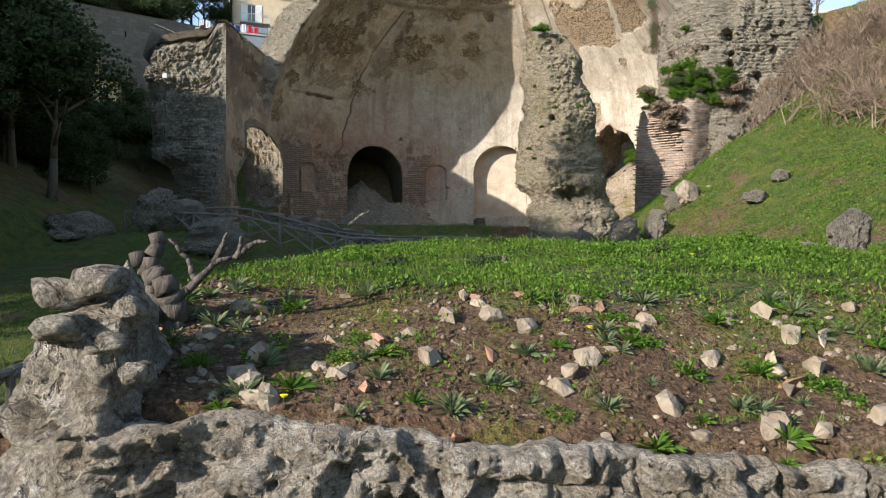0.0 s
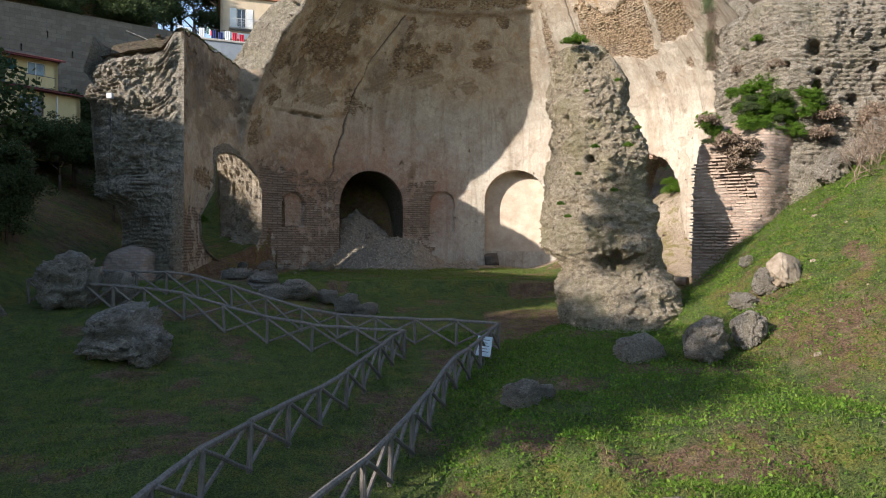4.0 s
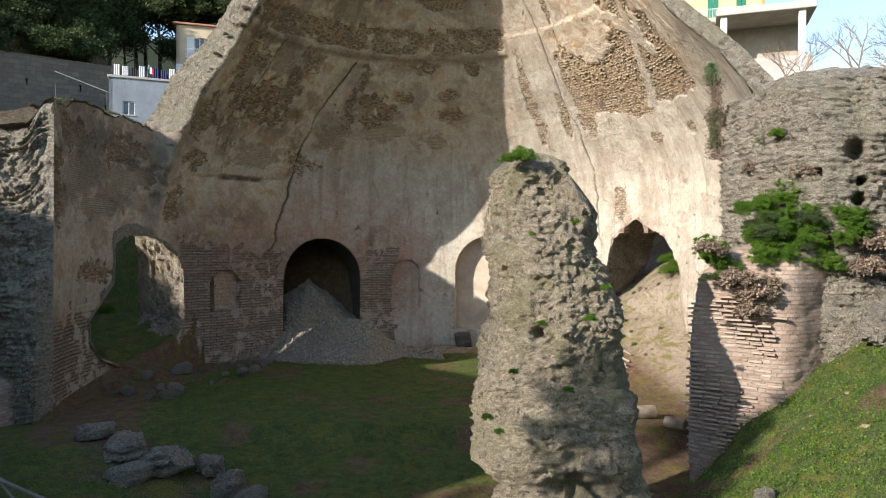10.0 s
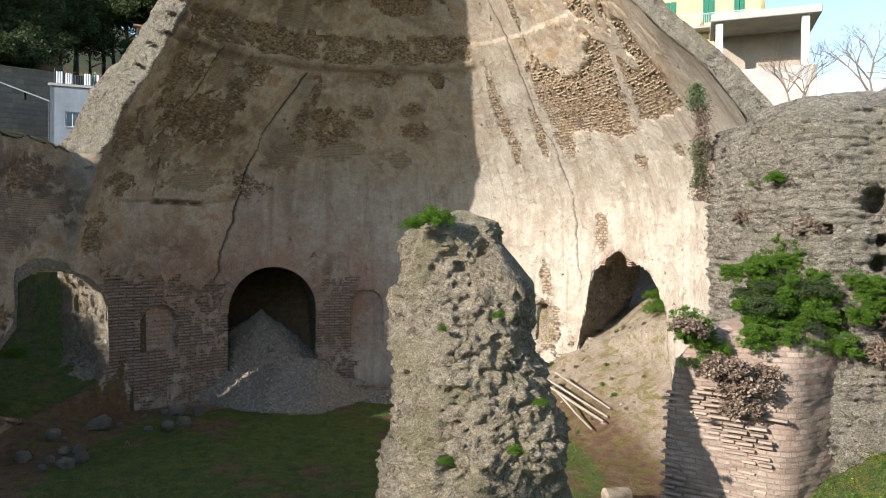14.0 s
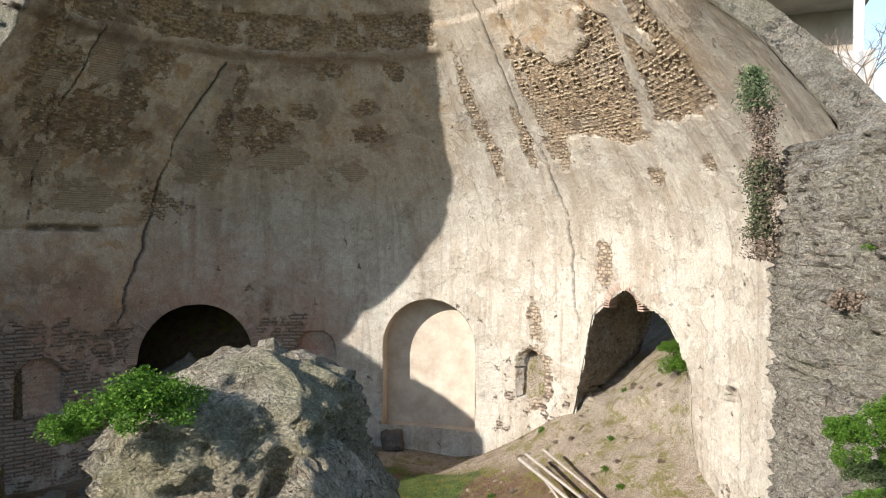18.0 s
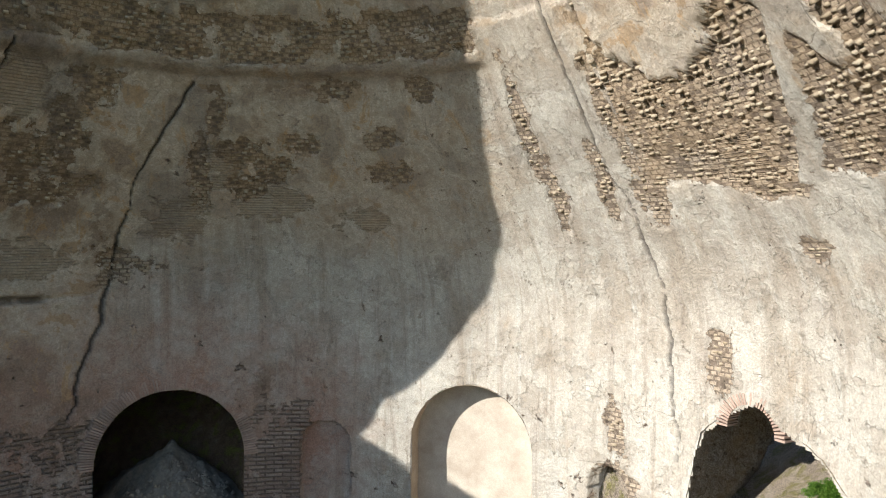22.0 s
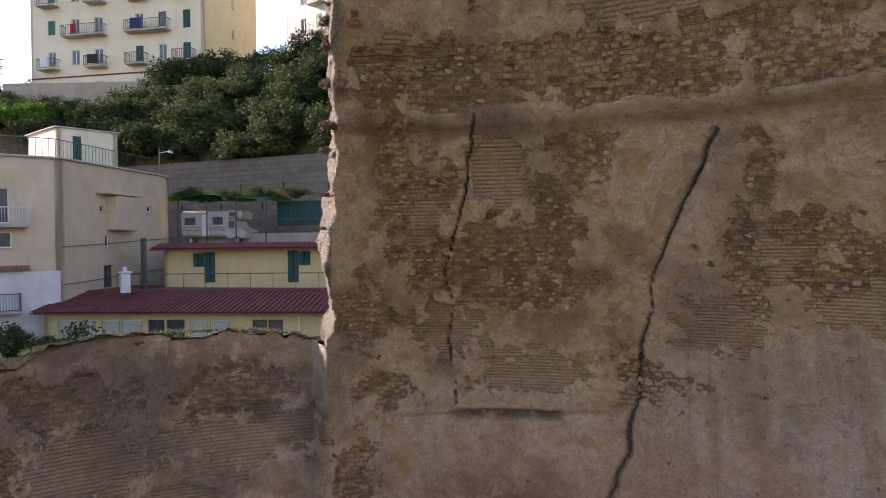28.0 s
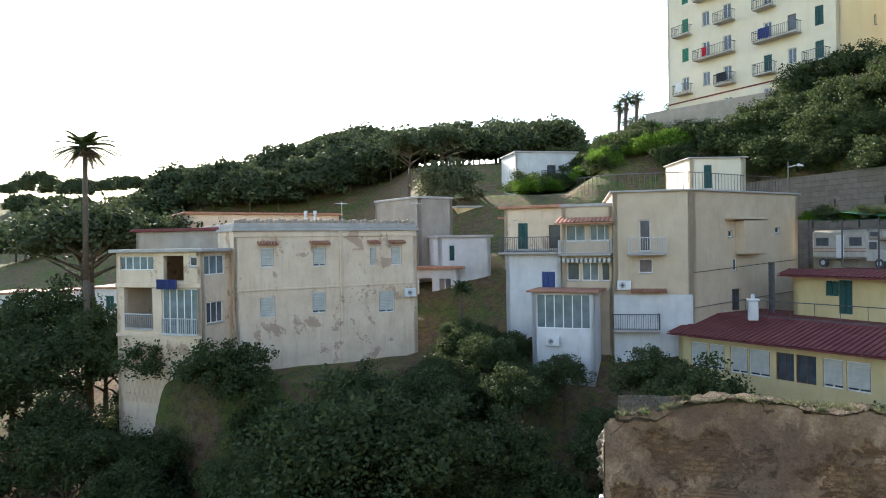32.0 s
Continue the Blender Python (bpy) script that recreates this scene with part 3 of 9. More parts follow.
def height(x, y):
    x, y = np.asarray(x, float), np.asarray(y, float)
    r = np.hypot(x - CX, y - CY)
    az = np.degrees(np.arctan2(-(x - CX), y - CY))
    h = np.interp(y, [-60, -15, 5, 19, 32, 40, 60], [-8.0, -6.3, -5.35, -4.75, -3.5, -3.1, -3.1])
    # the grown-over ruin mound by the path
    edge = x - np.interp(y, [-9, -7, -4, -1.5, 0, 1, 3.5, 6.5], [-3.4, -3.1, -2.2, -1.7, -1.1, -0.1, 1.5, 3.3])
    body = step(-0.55, 0.75, edge) * step(-8.42, -8.2, y) * step(9.5, 3.0, y - np.clip(x - 3, 0, 6) * 0.8)
    top = np.interp(y, [-8.5, -7.6, -6.7, -5.5, -4, -2, 0, 2, 6], [-4.72, -4.42, -4.2, -4.02, -3.93, -3.93, -4.08, -4.3, -4.5]) - 0.075 * np.clip(x + 2, 0, 4) * step(-6.4, -8.0, y) - 0.13 * np.clip(x - 2.6, 0, 4) * step(2, -1, y)
    bumps = 0.16 * fbm(x * 0.7, y * 0.7, 3.3, 3, 4)
    h = np.maximum(h, h + (top + bumps - h) * body)
    # low ridge of buried wall behind it, and the rise on the west side of the cross path
    rd = np.abs((x - 2.5) * 0.92 + (y - 7.0) * 0.39)
    h = h + 0.45 * np.exp(-(rd / 0.55) ** 2) * step(2.6, 3.6, y) * step(8.2, 7.0, y) * step(1.5, 2.2, x)
    h = h + 1.1 * step(-3.5, -10, x) * step(13, 20, y) * step(34, 26, y) - 0.45 * step(-3.6, -5.5, x) * step(9, 4, y)
    # broad grassy rise east of the fence, with the hollow behind the mound
    fx = np.interp(y, [-2, 1, 5.25, 6.8, 13.6, 19.15, 24], [-2.7, -2.3, -1.75, -1.2, 0.41, 2.0, 3.4])
    h = h + 0.85 * step(0.3, 2.3, x - fx) * step(5.2, 8.0, y) * step(24.0, 19.0, y) * step(10.0, 6.5, x)
    h = h - 0.55 * np.exp(-((x - 1.5) / 1.0) ** 2 - ((y - 4.2) / 0.9) ** 2) - 0.4 * np.exp(-((x - 5.9) / 0.6) ** 2 - ((y - 6.3) / 0.9) ** 2)
    # hillside on the east
    x0 = np.interp(y, [-30, 0, 6, 12, 19, 26], [12, 9.5, 8.5, 7.5, 6.5, 8.0])
    kk = np.interp(y, [-30, 0, 12, 19, 30], [0.4, 0.42, 0.5, 0.7, 0.8])
    hill = -4.5 + np.clip(x - x0, 0, None) * kk - np.clip(x0 - x, 0, None) * 0.45
    hill = np.minimum(hill, 12.0 + 0.04 * (x - 25))
    out = step(15.5, 17.5, r) + step(-2, -4, y - CY) * step(16, 13, np.abs(x - CX) * 0 + r) * 0
    h = smax(h, np.where(r < 15.5, -20, hill), 0.8)
    # earth outside the hall, behind it and to the east
    back = np.interp(az, [-180, -120, -95, -76, -71, -43, -40, -10, 20, 56, 61, 71, 85, 105, 180], [-20, 8, 7, 4.0, 0.6, 0.6, 2.0, 6, 8, 6, -1.0, -2.0, -2.6, -2.9, -20])
    back = back + np.clip(r - 17, 0, 40) * np.interp(az, [-130, -60, 0, 58, 70, 90, 110], [0.15, 0.35, 0.35, 0.3, 0.1, 0.08, 0.0])
    h = np.where(r > 15.6, np.maximum(h, np.where(np.abs(az) < 118, back, -20)), h)
    # spoil that slid through the broken openings
    for a, z, reach, wide in ((-56, 0.4, 7.5, 5.2), (77, -2.4, 4.0, 2.4)):
        px, py = polar(a, 15.8)
        dd = np.hypot(x - px, y - py)
        side = step(wide * 1.8, wide * 0.4, dd)
        spoil = z - np.clip(15.8 - r, 0, None) * (z + 3.1) / reach + np.clip(r - 15.8, 0, 4) * 0.45
        h = np.where(dd < wide * 2.2, np.maximum(h, h + (spoil - h) * side), h)
    h = np.where((r < 15.6) & (y > 30), np.maximum(h, -3.1 + 0.9 * step(12.6, 15.2, r) * step(-30, -38, az)), h)
    # floors of the recess and the niche
    h = np.where((az > 16.5) & (az < 40.5) & (r > 14) & (r < 25), np.minimum(h, -3.0), h)
    h = np.where((az > -27.5) & (az < -5) & (r > 14) & (r < 17.6), np.minimum(h, -2.6), h)
    # valley and terraces on the west
    west = np.interp(x, [-130, -95, -80, -66, -60, -52, -44, -40, -37, -30, -22, -17, -14], [30, 27.5, 26, 23, 19, 14.5, 11.0, 9.0, 7.0, 3.5, 0.0, -2.8, -20])
    south = np.interp(x, [-130, -80, -50, -37, -30, -22, -17, -14], [9, 7, 6, 4.0, 1.5, -1.0, -3.0, -20])
    west = south + (west - south) * step(-14, 16, y)
    west = west + np.interp(y, [20, 45, 70], [0, 1.5, 4]) * step(-14, -40, x)
    west = np.where(x < -14, west, -20)
    h = smax(h, west, 1.2)
    # ledge under the pink house
    ledge = 7.4 * step(11.0, 9.0, np.hypot((x + 35.5) * 0.9, y - 10.5))
    h = np.where(x < -24, np.maximum(h, ledge + (1 - step(11.0, 9.0, np.hypot((x + 35.5) * 0.9, y - 10.5))) * -20), h)
    # far rise on the north-west and ridges on the horizon
    nw = np.interp(y, [40, 60, 75, 110, 200], [-20, 9, 17, 30, 42]) + np.clip(-x, -30, 90) * 0.05
    h = smax(h, nw, 2.0)
    # scrub slope above the retaining wall
    sd = (x + 60.5) * -0.588 + (y - 40) * 0.809
    al = (x + 60.5) * 0.809 + (y - 40) * 0.588
    slope = 19.2 + np.clip(sd - 0.9, 0, 7.0) * 1.3 + np.clip(sd - 8, 0, 60) * 0.1
    h = np.where((sd > 0.9) & (al > -6) & (al < 46), np.maximum(h, slope + (al < 0) * al * 0.5 - np.clip(al - 40, 0, 6) * 2.2), h)
    h = np.where((sd <= 0.9) & (sd > -14) & (al > 0) & (al < 46) & (x < -14), np.minimum(h, 9.2), h)
    d = np.hypot(x, y)
    far = 7 * step(60, 150, -x) * step(-70, 0, y) + 42 * step(150, 330, d) * step(60, -60, x)
    h = h + np.where(x < -60, far * step(-60, -130, x), 0)
    h = h + 0.10 * fbm(x * 0.5, y * 0.5, 0, 4, 9) * step(16, 14, r + 0 * y) + 0.22 * fbm(x * 0.22, y * 0.22, 1, 4, 11)
    h = h + 27 * np.exp(-((x + 138) / 52) ** 2 - ((y + 28) / 55) ** 2) * step(-60, -95, x)
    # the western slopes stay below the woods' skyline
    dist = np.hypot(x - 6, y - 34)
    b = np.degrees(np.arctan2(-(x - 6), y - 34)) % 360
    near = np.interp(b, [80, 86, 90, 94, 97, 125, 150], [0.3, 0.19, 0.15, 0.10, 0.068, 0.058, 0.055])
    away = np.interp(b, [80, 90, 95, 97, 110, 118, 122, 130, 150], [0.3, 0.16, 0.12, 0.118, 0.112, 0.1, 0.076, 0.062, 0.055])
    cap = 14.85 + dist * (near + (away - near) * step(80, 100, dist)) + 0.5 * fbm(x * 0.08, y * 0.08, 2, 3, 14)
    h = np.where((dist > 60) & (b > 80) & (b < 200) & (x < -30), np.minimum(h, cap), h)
    path = np.exp(-((x - np.interp(y, [-6, 5, 19], [-6.2, -2.7, 1.0])) / 0.8) ** 2) * step(20, 17, y)
    return h - 0.08 * path


def ground_z(x, y):
    return float(height(np.array([x]), np.array([y]))[0])


def lines(stops):
    out = []
    for a, b, s in stops:
        out += list(np.arange(a, b, s))
    return np.array(out)


gx = lines([(-900, -240, 60), (-240, -100, 14), (-100, -46, 3), (-46, -14, 1.0), (-14, 18, 0.22), (18, 30, 0.6), (30, 80, 4), (80, 1000, 60)])
gy = lines([(-900, -100, 60), (-100, -16, 4), (-16, -10, 0.6), (-10, -8.6, 0.2), (-8.6, -8.0, 0.1), (-8.0, 26, 0.22), (26, 62, 0.4), (62, 100, 3), (100, 1000, 60)])
GX, GY = np.meshgrid(gx, gy)
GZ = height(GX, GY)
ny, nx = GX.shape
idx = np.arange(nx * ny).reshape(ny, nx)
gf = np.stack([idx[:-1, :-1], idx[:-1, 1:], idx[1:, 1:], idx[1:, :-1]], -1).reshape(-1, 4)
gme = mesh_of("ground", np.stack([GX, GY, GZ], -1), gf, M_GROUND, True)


def soil_at(x, y):
    """0 where grass covers the ground, 1 where earth shows."""
    r = np.hypot(x - CX, y - CY)
    az = np.degrees(np.arctan2(-(x - CX), y - CY))
    s = 0.18 + 0 * x
    s = np.maximum(s, step(11.6, 13.0, r) * step(16.5, 15.5, r) * (0.35 + 0.65 * step(-1, 5, y - 25)))
    s = np.maximum(s, 0.95 * step(8.5, 10.5, r) * step(-28, -40, az) * step(16, 15, r))
    front = step(-6.6, -7.2, y + 0.1 * x + 0.5 * fbm(x * 1.3, y * 1.3, 0, 3, 33)) * step(-9, -8.4, y)
    s = np.maximum(s, 0.8 * front)
    s = np.maximum(s, 0.62 * np.exp(-((x - 9.5) / 3.0) ** 2 - ((y - 13) / 4) ** 2))
    s = np.maximum(s, 0.6 * np.exp(-((x - 5.0) / 1.6) ** 2 - ((y - 18.0) / 1.2) ** 2))
    s = np.maximum(s, 0.55 * np.exp(-((x - 5.0) / 1.6) ** 2 - ((y - 8.0) / 2.2) ** 2))
    s = np.maximum(s, 0.5 * step(-15, -20, x))
    s = np.maximum(s, 1.3 * step(13.5, 14.5, r) * step(30, 26, r) * step(-76, -72, az) * step(45, 41, az))
    s = np.maximum(s, 0.75 * np.exp(-((x - 1.0) / 1.0) ** 2 - ((y - 3.6) / 1.1) ** 2))
    s = np.maximum(s, 0.62 * step(0.0, 0.4, fbm(x * 0.6, y * 0.6, 7, 4, 71)))
    s = np.maximum(s, 0.55 * np.exp(-((x - np.interp(y, [-6, 5, 19], [-4.2, -2.7, 0.6])) / 0.8) ** 2) * step(20, 17, y))
    return s


attr(gme, "soil", soil_at(GX, GY))
rr_ = np.hypot(GX - CX, GY - CY)
az_ = np.degrees(np.arctan2(-(GX - CX), GY - CY))
attr(gme, "dry", step(11.5, 13, rr_) * step(18, 16, rr_) * step(60, 40, az_) * step(-105, -85, az_) * 0.85 + 0.8 * step(15, 16, rr_) * step(24, 20, rr_) * step(-74, -70, az_) * step(-40, -44, az_))
thing("ground", "uneven ground of grass and bare earth", "ground", kind="structure", mesh=gme)


# ---- the round hall: lining with openings ----
def prof(s):
    """Radius and height at a length s along the inner outline, from z = -5."""
    zz = np.concatenate([np.arange(-5, 6, 0.5), np.arange(6, 22.5, 0.1)])
    rr = np.interp(zz, PROFILE_Z, PROFILE_R)
    k = np.ones(15) / 15
    rr2 = np.convolve(np.pad(rr, 7, mode="edge"), k, "valid")
    ll = np.concatenate([[0], np.cumsum(np.hypot(np.diff(zz), np.diff(rr2)))])
    return np.interp(s, ll, rr2), np.interp(s, ll, zz), ll[-1]


def in_arch(az, z, mid, half, spring, foot, squash=1.0):
    rise = half * R0 * math.pi / 180 * squash
    a = (az - mid) / half
    return (np.abs(a) < 1) & (z > foot) & (z < spring + rise * np.sqrt(np.clip(1 - a * a, 0, 1)))


def opening_masks(az, z):
    n = 1.1 * vnoise(az * 0.35, z * 1.1, 0, 5) + 0.7 * vnoise(az * 0.9, z * 2.7, 2, 6)
    arch = in_arch(az, z, 28.3, 10.0, 1.75, -6)
    niche = in_arch(az, z, -16.2, 9.2, 2.2, -1.75)
    left = np.interp(z, [-2.2, -1.6, -0.4, 2.4, 3.2, 3.7, 4.1, 4.4], [74, 66, 63.2, 63.6, 65, 67.6, 70, 74])
    right = np.interp(z, [-2.2, -1.6, -0.7, 0.3, 1.2, 2.0, 3.9, 4.2, 4.4], [80, 86, 89.5, 90, 85.5, 82.3, 82, 80, 76])
    door = (az > left + n * 0.5) & (az < right + n * 0.5) & (z < 4.35) & (z > -2.3)
    a0 = np.interp(z, [-3.2, -0.7, -0.1, 2.9, 4.4, 5.0, 5.5, 5.7], [-43, -43.5, -45.8, -48.3, -49.6, -52, -55, -56.5])
    a1 = np.interp(z, [-3.2, -0.3, 1, 2.3, 3.7, 4.6, 5.0, 5.5, 5.7], [-71, -71, -69.4, -69.3, -67.4, -63.8, -60.5, -57, -56.5])
    gap = (az < a0 + n * 0.5) & (az > a1 + n * 0.5) & (z < 5.65)
    return arch, niche, door, gap


AZ = np.arange(-121.0, 103.9, 0.25)
S_END = prof(0)[2]
SS = np.arange(0, S_END, 0.075)
A2, S2 = np.meshgrid(AZ, SS)
RR, ZZ, _ = prof(S2)
RR = RR + 0.7 * step(54, 62, A2) * step(9.0, 4.5, ZZ)
RR = np.where(A2 > 70.3, np.maximum(RR, 15.8 - 0.9 * step(71.6, 70.3, A2)), RR)
U2 = np.radians(A2) * 14.0
n_a = fbm(U2 * 0.28, S2 * 0.28, 0, 5, 21)
n_b = fbm(U2 * 0.9, S2 * 0.9, 4, 5, 22)
n_c = fbm(U2 * 2.4, S2 * 2.4, 7, 4, 23)
n_d = fbm(U2 * 0.5 + 3, S2 * 0.5, 11, 4, 24)
low = step(4.4, 2.8, ZZ + 1.3 * n_a - 0.012 * np.abs(A2 - 36)) * step(4, 12, A2 + 3 * n_b) * step(66, 62, A2)
low = np.maximum(low, step(2.6, 1.2, ZZ + 1.5 * n_b) * step(-24, -30, A2) * step(-46, -40, A2) * 0.4)
low = np.maximum(low, step(-0.6, -1.6, ZZ + n_b) * step(-70, -74, A2))
low = np.maximum(low, step(1.6, 0.2, ZZ + 1.2 * n_b) * step(66, 72, A2))
low = low * (0.5 + 0.45 * step(-0.3, 0.25, n_d))


def patches(spots, az, z, wobble=0.3):
    """Soft patches on the lining, each (azimuth, height, half width in degrees, half height in metres)."""
    out = np.zeros_like(az)
    for a0, z0, ha, hz_ in spots:
        d = np.hypot((az - a0) / ha, (z - z0) / hz_)
        out = np.maximum(out, np.clip(1.15 - 0.62 * d + wobble * n_c, 0, 1))
    return out


WEST_BARE = ((50, 12.7, 7.5, 0.7), (44, 13.3, 2.6, 1.0), (40.5, 14.7, 3.2, 0.5), (47, 11.7, 6.5, 0.5), (58.5, 12.3, 3, 0.7), (62.5, 14.2, 2, 1.5), (57.5, 14.3, 2.6, 0.4), (66.5, 11.0, 2.6, 0.9), (64, 8.8, 3, 0.5), (36.2, 9.1, 1.9, 0.9), (32, 9.1, 2.2, 0.3), (67, 6.2, 2, 1.0), (79, 8.7, 5, 0.7), (95, 8.9, 5, 0.6), (101, 6.5, 2.5, 1.6), (88, 2.6, 5, 0.5))
MID_BARE = ((21.5, 14.1, 1.6, 0.9), (17.5, 13.1, 3.6, 0.4), (13.5, 12.6, 3, 0.4), (24.3, 12.4, 1.4, 1.0), (7, 13.4, 3.6, 0.3), (-6, 13.6, 3, 0.3), (-6.5, 12.5, 3.6, 0.32), (17, 12.0, 3, 0.4), (1, 15.0, 4, 0.3), (-15, 14.9, 3, 0.3))
EAST_BARE = ((-31.6, 13.7, 1.3, 1.5), (-33, 11.6, 1.2, 1.0), (-41, 12.0, 1.1, 1.0), (-46.5, 13.6, 1.3, 1.8), (-47.5, 11.6, 2.2, 0.8), (-66, 10.0, 1.6, 0.3), (-78, 10.2, 1.6, 0.25), (-51.5, 6.7, 1.7, 0.9), (-37.5, 3.9, 1.2, 0.8), (-37.8, 1.2, 3, 1.3))
UNDER = ((60, 13.6, 3, 1.0), (21, 12.7, 2.8, 0.9), (14, 11.6, 5, 0.6), (50, 14.4, 4.5, 0.7), (57, 10.6, 4, 0.7), (47, 9.3, 6, 0.6), (27, 10.8, 4, 0.7), (-1, 10.9, 4, 0.4), (62, 16.6, 6, 0.4), (33, 17.4, 8, 0.5), (-62, 12.2, 4.5, 0.5), (80, 7.4, 8, 0.8), (94, 7.2, 6, 0.9), (88, 5.8, 7, 0.5), (101, 6.0, 3, 1.2))
UMBER = ((49, 12.2, 8, 0.9), (46, 11.2, 5, 0.6), (60, 11.0, 3, 0.7), (22, 14.9, 3, 0.35), (10, 15.0, 8, 0.3), (66, 15.5, 2.4, 1.5), (52, 5.6, 6, 0.5), (86, 9.4, 15, 0.9), (42, 3.4, 5, 0.9), (15.5, 4.4, 3, 0.7), (60, 4.4, 4, 0.6), (72, 7.6, 1.6, 2.0), (99, 8.8, 4, 1.0), (77, 9.5, 6, 0.7), (92, 9.8, 8, 0.7), (46, 12.0, 5, 0.8), (56, 9.6, 2.5, 0.5), (38, 10.4, 1.6, 1.6))
w_bare, m_bare, e_bare = patches(WEST_BARE, A2, ZZ), patches(MID_BARE, A2, ZZ), patches(EAST_BARE, A2, ZZ)
seam = np.interp(A2, [-94, -79, -63, -50, -47], [11.4, 11.7, 11.3, 11.7, 12.4])
disc = np.hypot((A2 + 60.5) * 0.17, (ZZ - 16.2) * 1.0) < 2.0 + 0.4 * n_c
east = step(-0.25, 0.35, ZZ + 0.5 * n_b - seam) * step(-46.5, -49.5, A2 + 1.5 * n_b) * step(-93, -88, A2 + 3 * n_b)
stripe = step(2.2, 1.0, np.abs(A2 + 74 + 3.0 * (ZZ - 13)))
plates = np.clip(stripe * 0.9 + step(0.28, 0.4, n_d), 0, 1) * (ZZ > 11.5)
east = np.where(disc, 0.0, east * (1 - 0.9 * plates))
crown = step(15.55, 15.75, ZZ + 0.15 * n_b) * step(17.1, 16.6, ZZ + 0.5 * n_b) * step(-30, -26, A2) * (0.55 + 0.45 * step(-0.3, 0.1, n_b))
crown = np.maximum(crown, step(17.6, 18.2, ZZ + 0.6 * n_b) * step(0.2, -0.1, n_d) * 0.8)
bare = np.clip(np.maximum.reduce([w_bare, m_bare, e_bare, crown, east]), 0, 1)
under_ = np.clip(patches(UNDER, A2, ZZ), 0, 1)
umber = patches(UMBER, A2, ZZ) * 0.8
slot = step(0.16, 0.05, np.abs(ZZ - 8.0 + 0.008 * (A2 - 46))) * step(36, 40, A2 + 6 * n_c) * step(66, 60, A2)
slotdeep = step(0.17, 0.08, np.abs(ZZ - 8.0 + 0.10 * n_c)) * step(44, 46, A2 + 2 * n_c) * step(57, 54, A2) * step(-0.35, 0.1, n_c + 0.2 * n_b)
holes = np.clip(np.maximum.reduce([0.75 * w_bare, 0.9 * m_bare, crown * 0.8, east * 0.45, 0.5 * e_bare]), 0, 1)
rosy = np.clip(patches(((28.3, 2.6, 16, 3.9), (51, 3.0, 12, 3.0), (8, 2.4, 6, 2.8)), A2, ZZ), 0, 1)


def crack(points_z, points_a, width):
    wob = 0.9 * vnoise(ZZ * 1.4, 0 * ZZ, 3, 41) + 0.4 * vnoise(ZZ * 3.6, 0 * ZZ, 3, 42) + 0.14 * vnoise(ZZ * 9.0, 0 * ZZ, 3, 44)
    line = np.interp(ZZ, points_z, points_a) + wob * 0.55
    d = np.abs(A2 - line) * np.radians(1) * RR
    w = width * np.clip(0.75 + 0.9 * vnoise(ZZ * 0.9, 0 * ZZ, 9, 43), 0.15, 2) + 0.02
    return step(w, w * 0.35, d) * (ZZ > points_z[0]) * (ZZ < points_z[-1])


cracks = np.maximum.reduce([
    crack((3.6, 5.1, 7.0, 9.4, 11.7, 13.8, 15.1), (41.5, 40.0, 37.6, 36.1, 34.4, 29.9, 25.6), 0.06),
    crack((8.3, 9.1, 12.2, 14.6, 15.6), (56.0, 56.3, 56.7, 54.2, 53.1), 0.016),
    crack((3.0, 6.9, 10.9, 12.2, 14.0, 15.9, 18.0), (-46.3, -45.1, -43.7, -42.6, -42.2, -42.6, -41.0), 0.035)])
ochre = 0.9 * step(8.6, 11.0, ZZ + 1.2 * n_a + 0.03 * np.clip(A2, -40, 0)) * step(-34, -12, A2 + 6 * n_b) + 1.05 * step(30, 42, A2 + 6 * n_a) * step(1, 5, ZZ)
ochre = ochre + 0.75 * step(-44, -48, A2) * step(10.8, 12, ZZ) * step(0.0, 0.35, n_a + 0.4 * n_b) + 0.55 * step(14.6, 15.4, ZZ) + 0.75 * step(68, 72, A2) * (0.9 + n_b)
ochre = np.clip(ochre * (0.85 + 0.5 * n_d), 0, 1)
# sooty stains; the last term paints a band of shade under the ledge
soot_shade = np.clip(step(0.02, 0.3, n_b) * step(69, 71, A2) * step(3.5, 8, ZZ + 2 * n_a) * 0.75 + step(0.12, 0.32, fbm(U2 * 0.55, S2 * 0.3, 9, 4, 27)) * step(5, 9, ZZ) * step(16, 24, A2) * 0.6 + step(15.05, 15.3, ZZ) * step(15.75, 15.5, ZZ) * 0.5 * step(-30, -20, A2), 0, 1)
depth = 0.05 * n_b + 0.14 * n_a - 0.09 * step(0.4, 0.6, bare) * (0.8 + 0.6 * n_c) - 0.05 * step(0.4, 0.6, under_) - 0.05 * low + 0.05 * plates * step(-46, -49, A2) + 0.10 * (disc > 0) - 0.16 * cracks - 0.10 * slot - 0.3 * slotdeep + 0.015 * n_c
depth += 0.2 * step(15.25, 15.45, ZZ) * (1 + 0.5 * n_b) * step(-30, -26, A2) - 0.12 * step(16.2, 16.5, ZZ)
depth += -0.05 * holes * (vnoise(U2 * 4.5, S2 * 7.5, 0, 77) > 0.2) - 0.05 * low * (np.sin(S2 * 26.7) > 0.2)
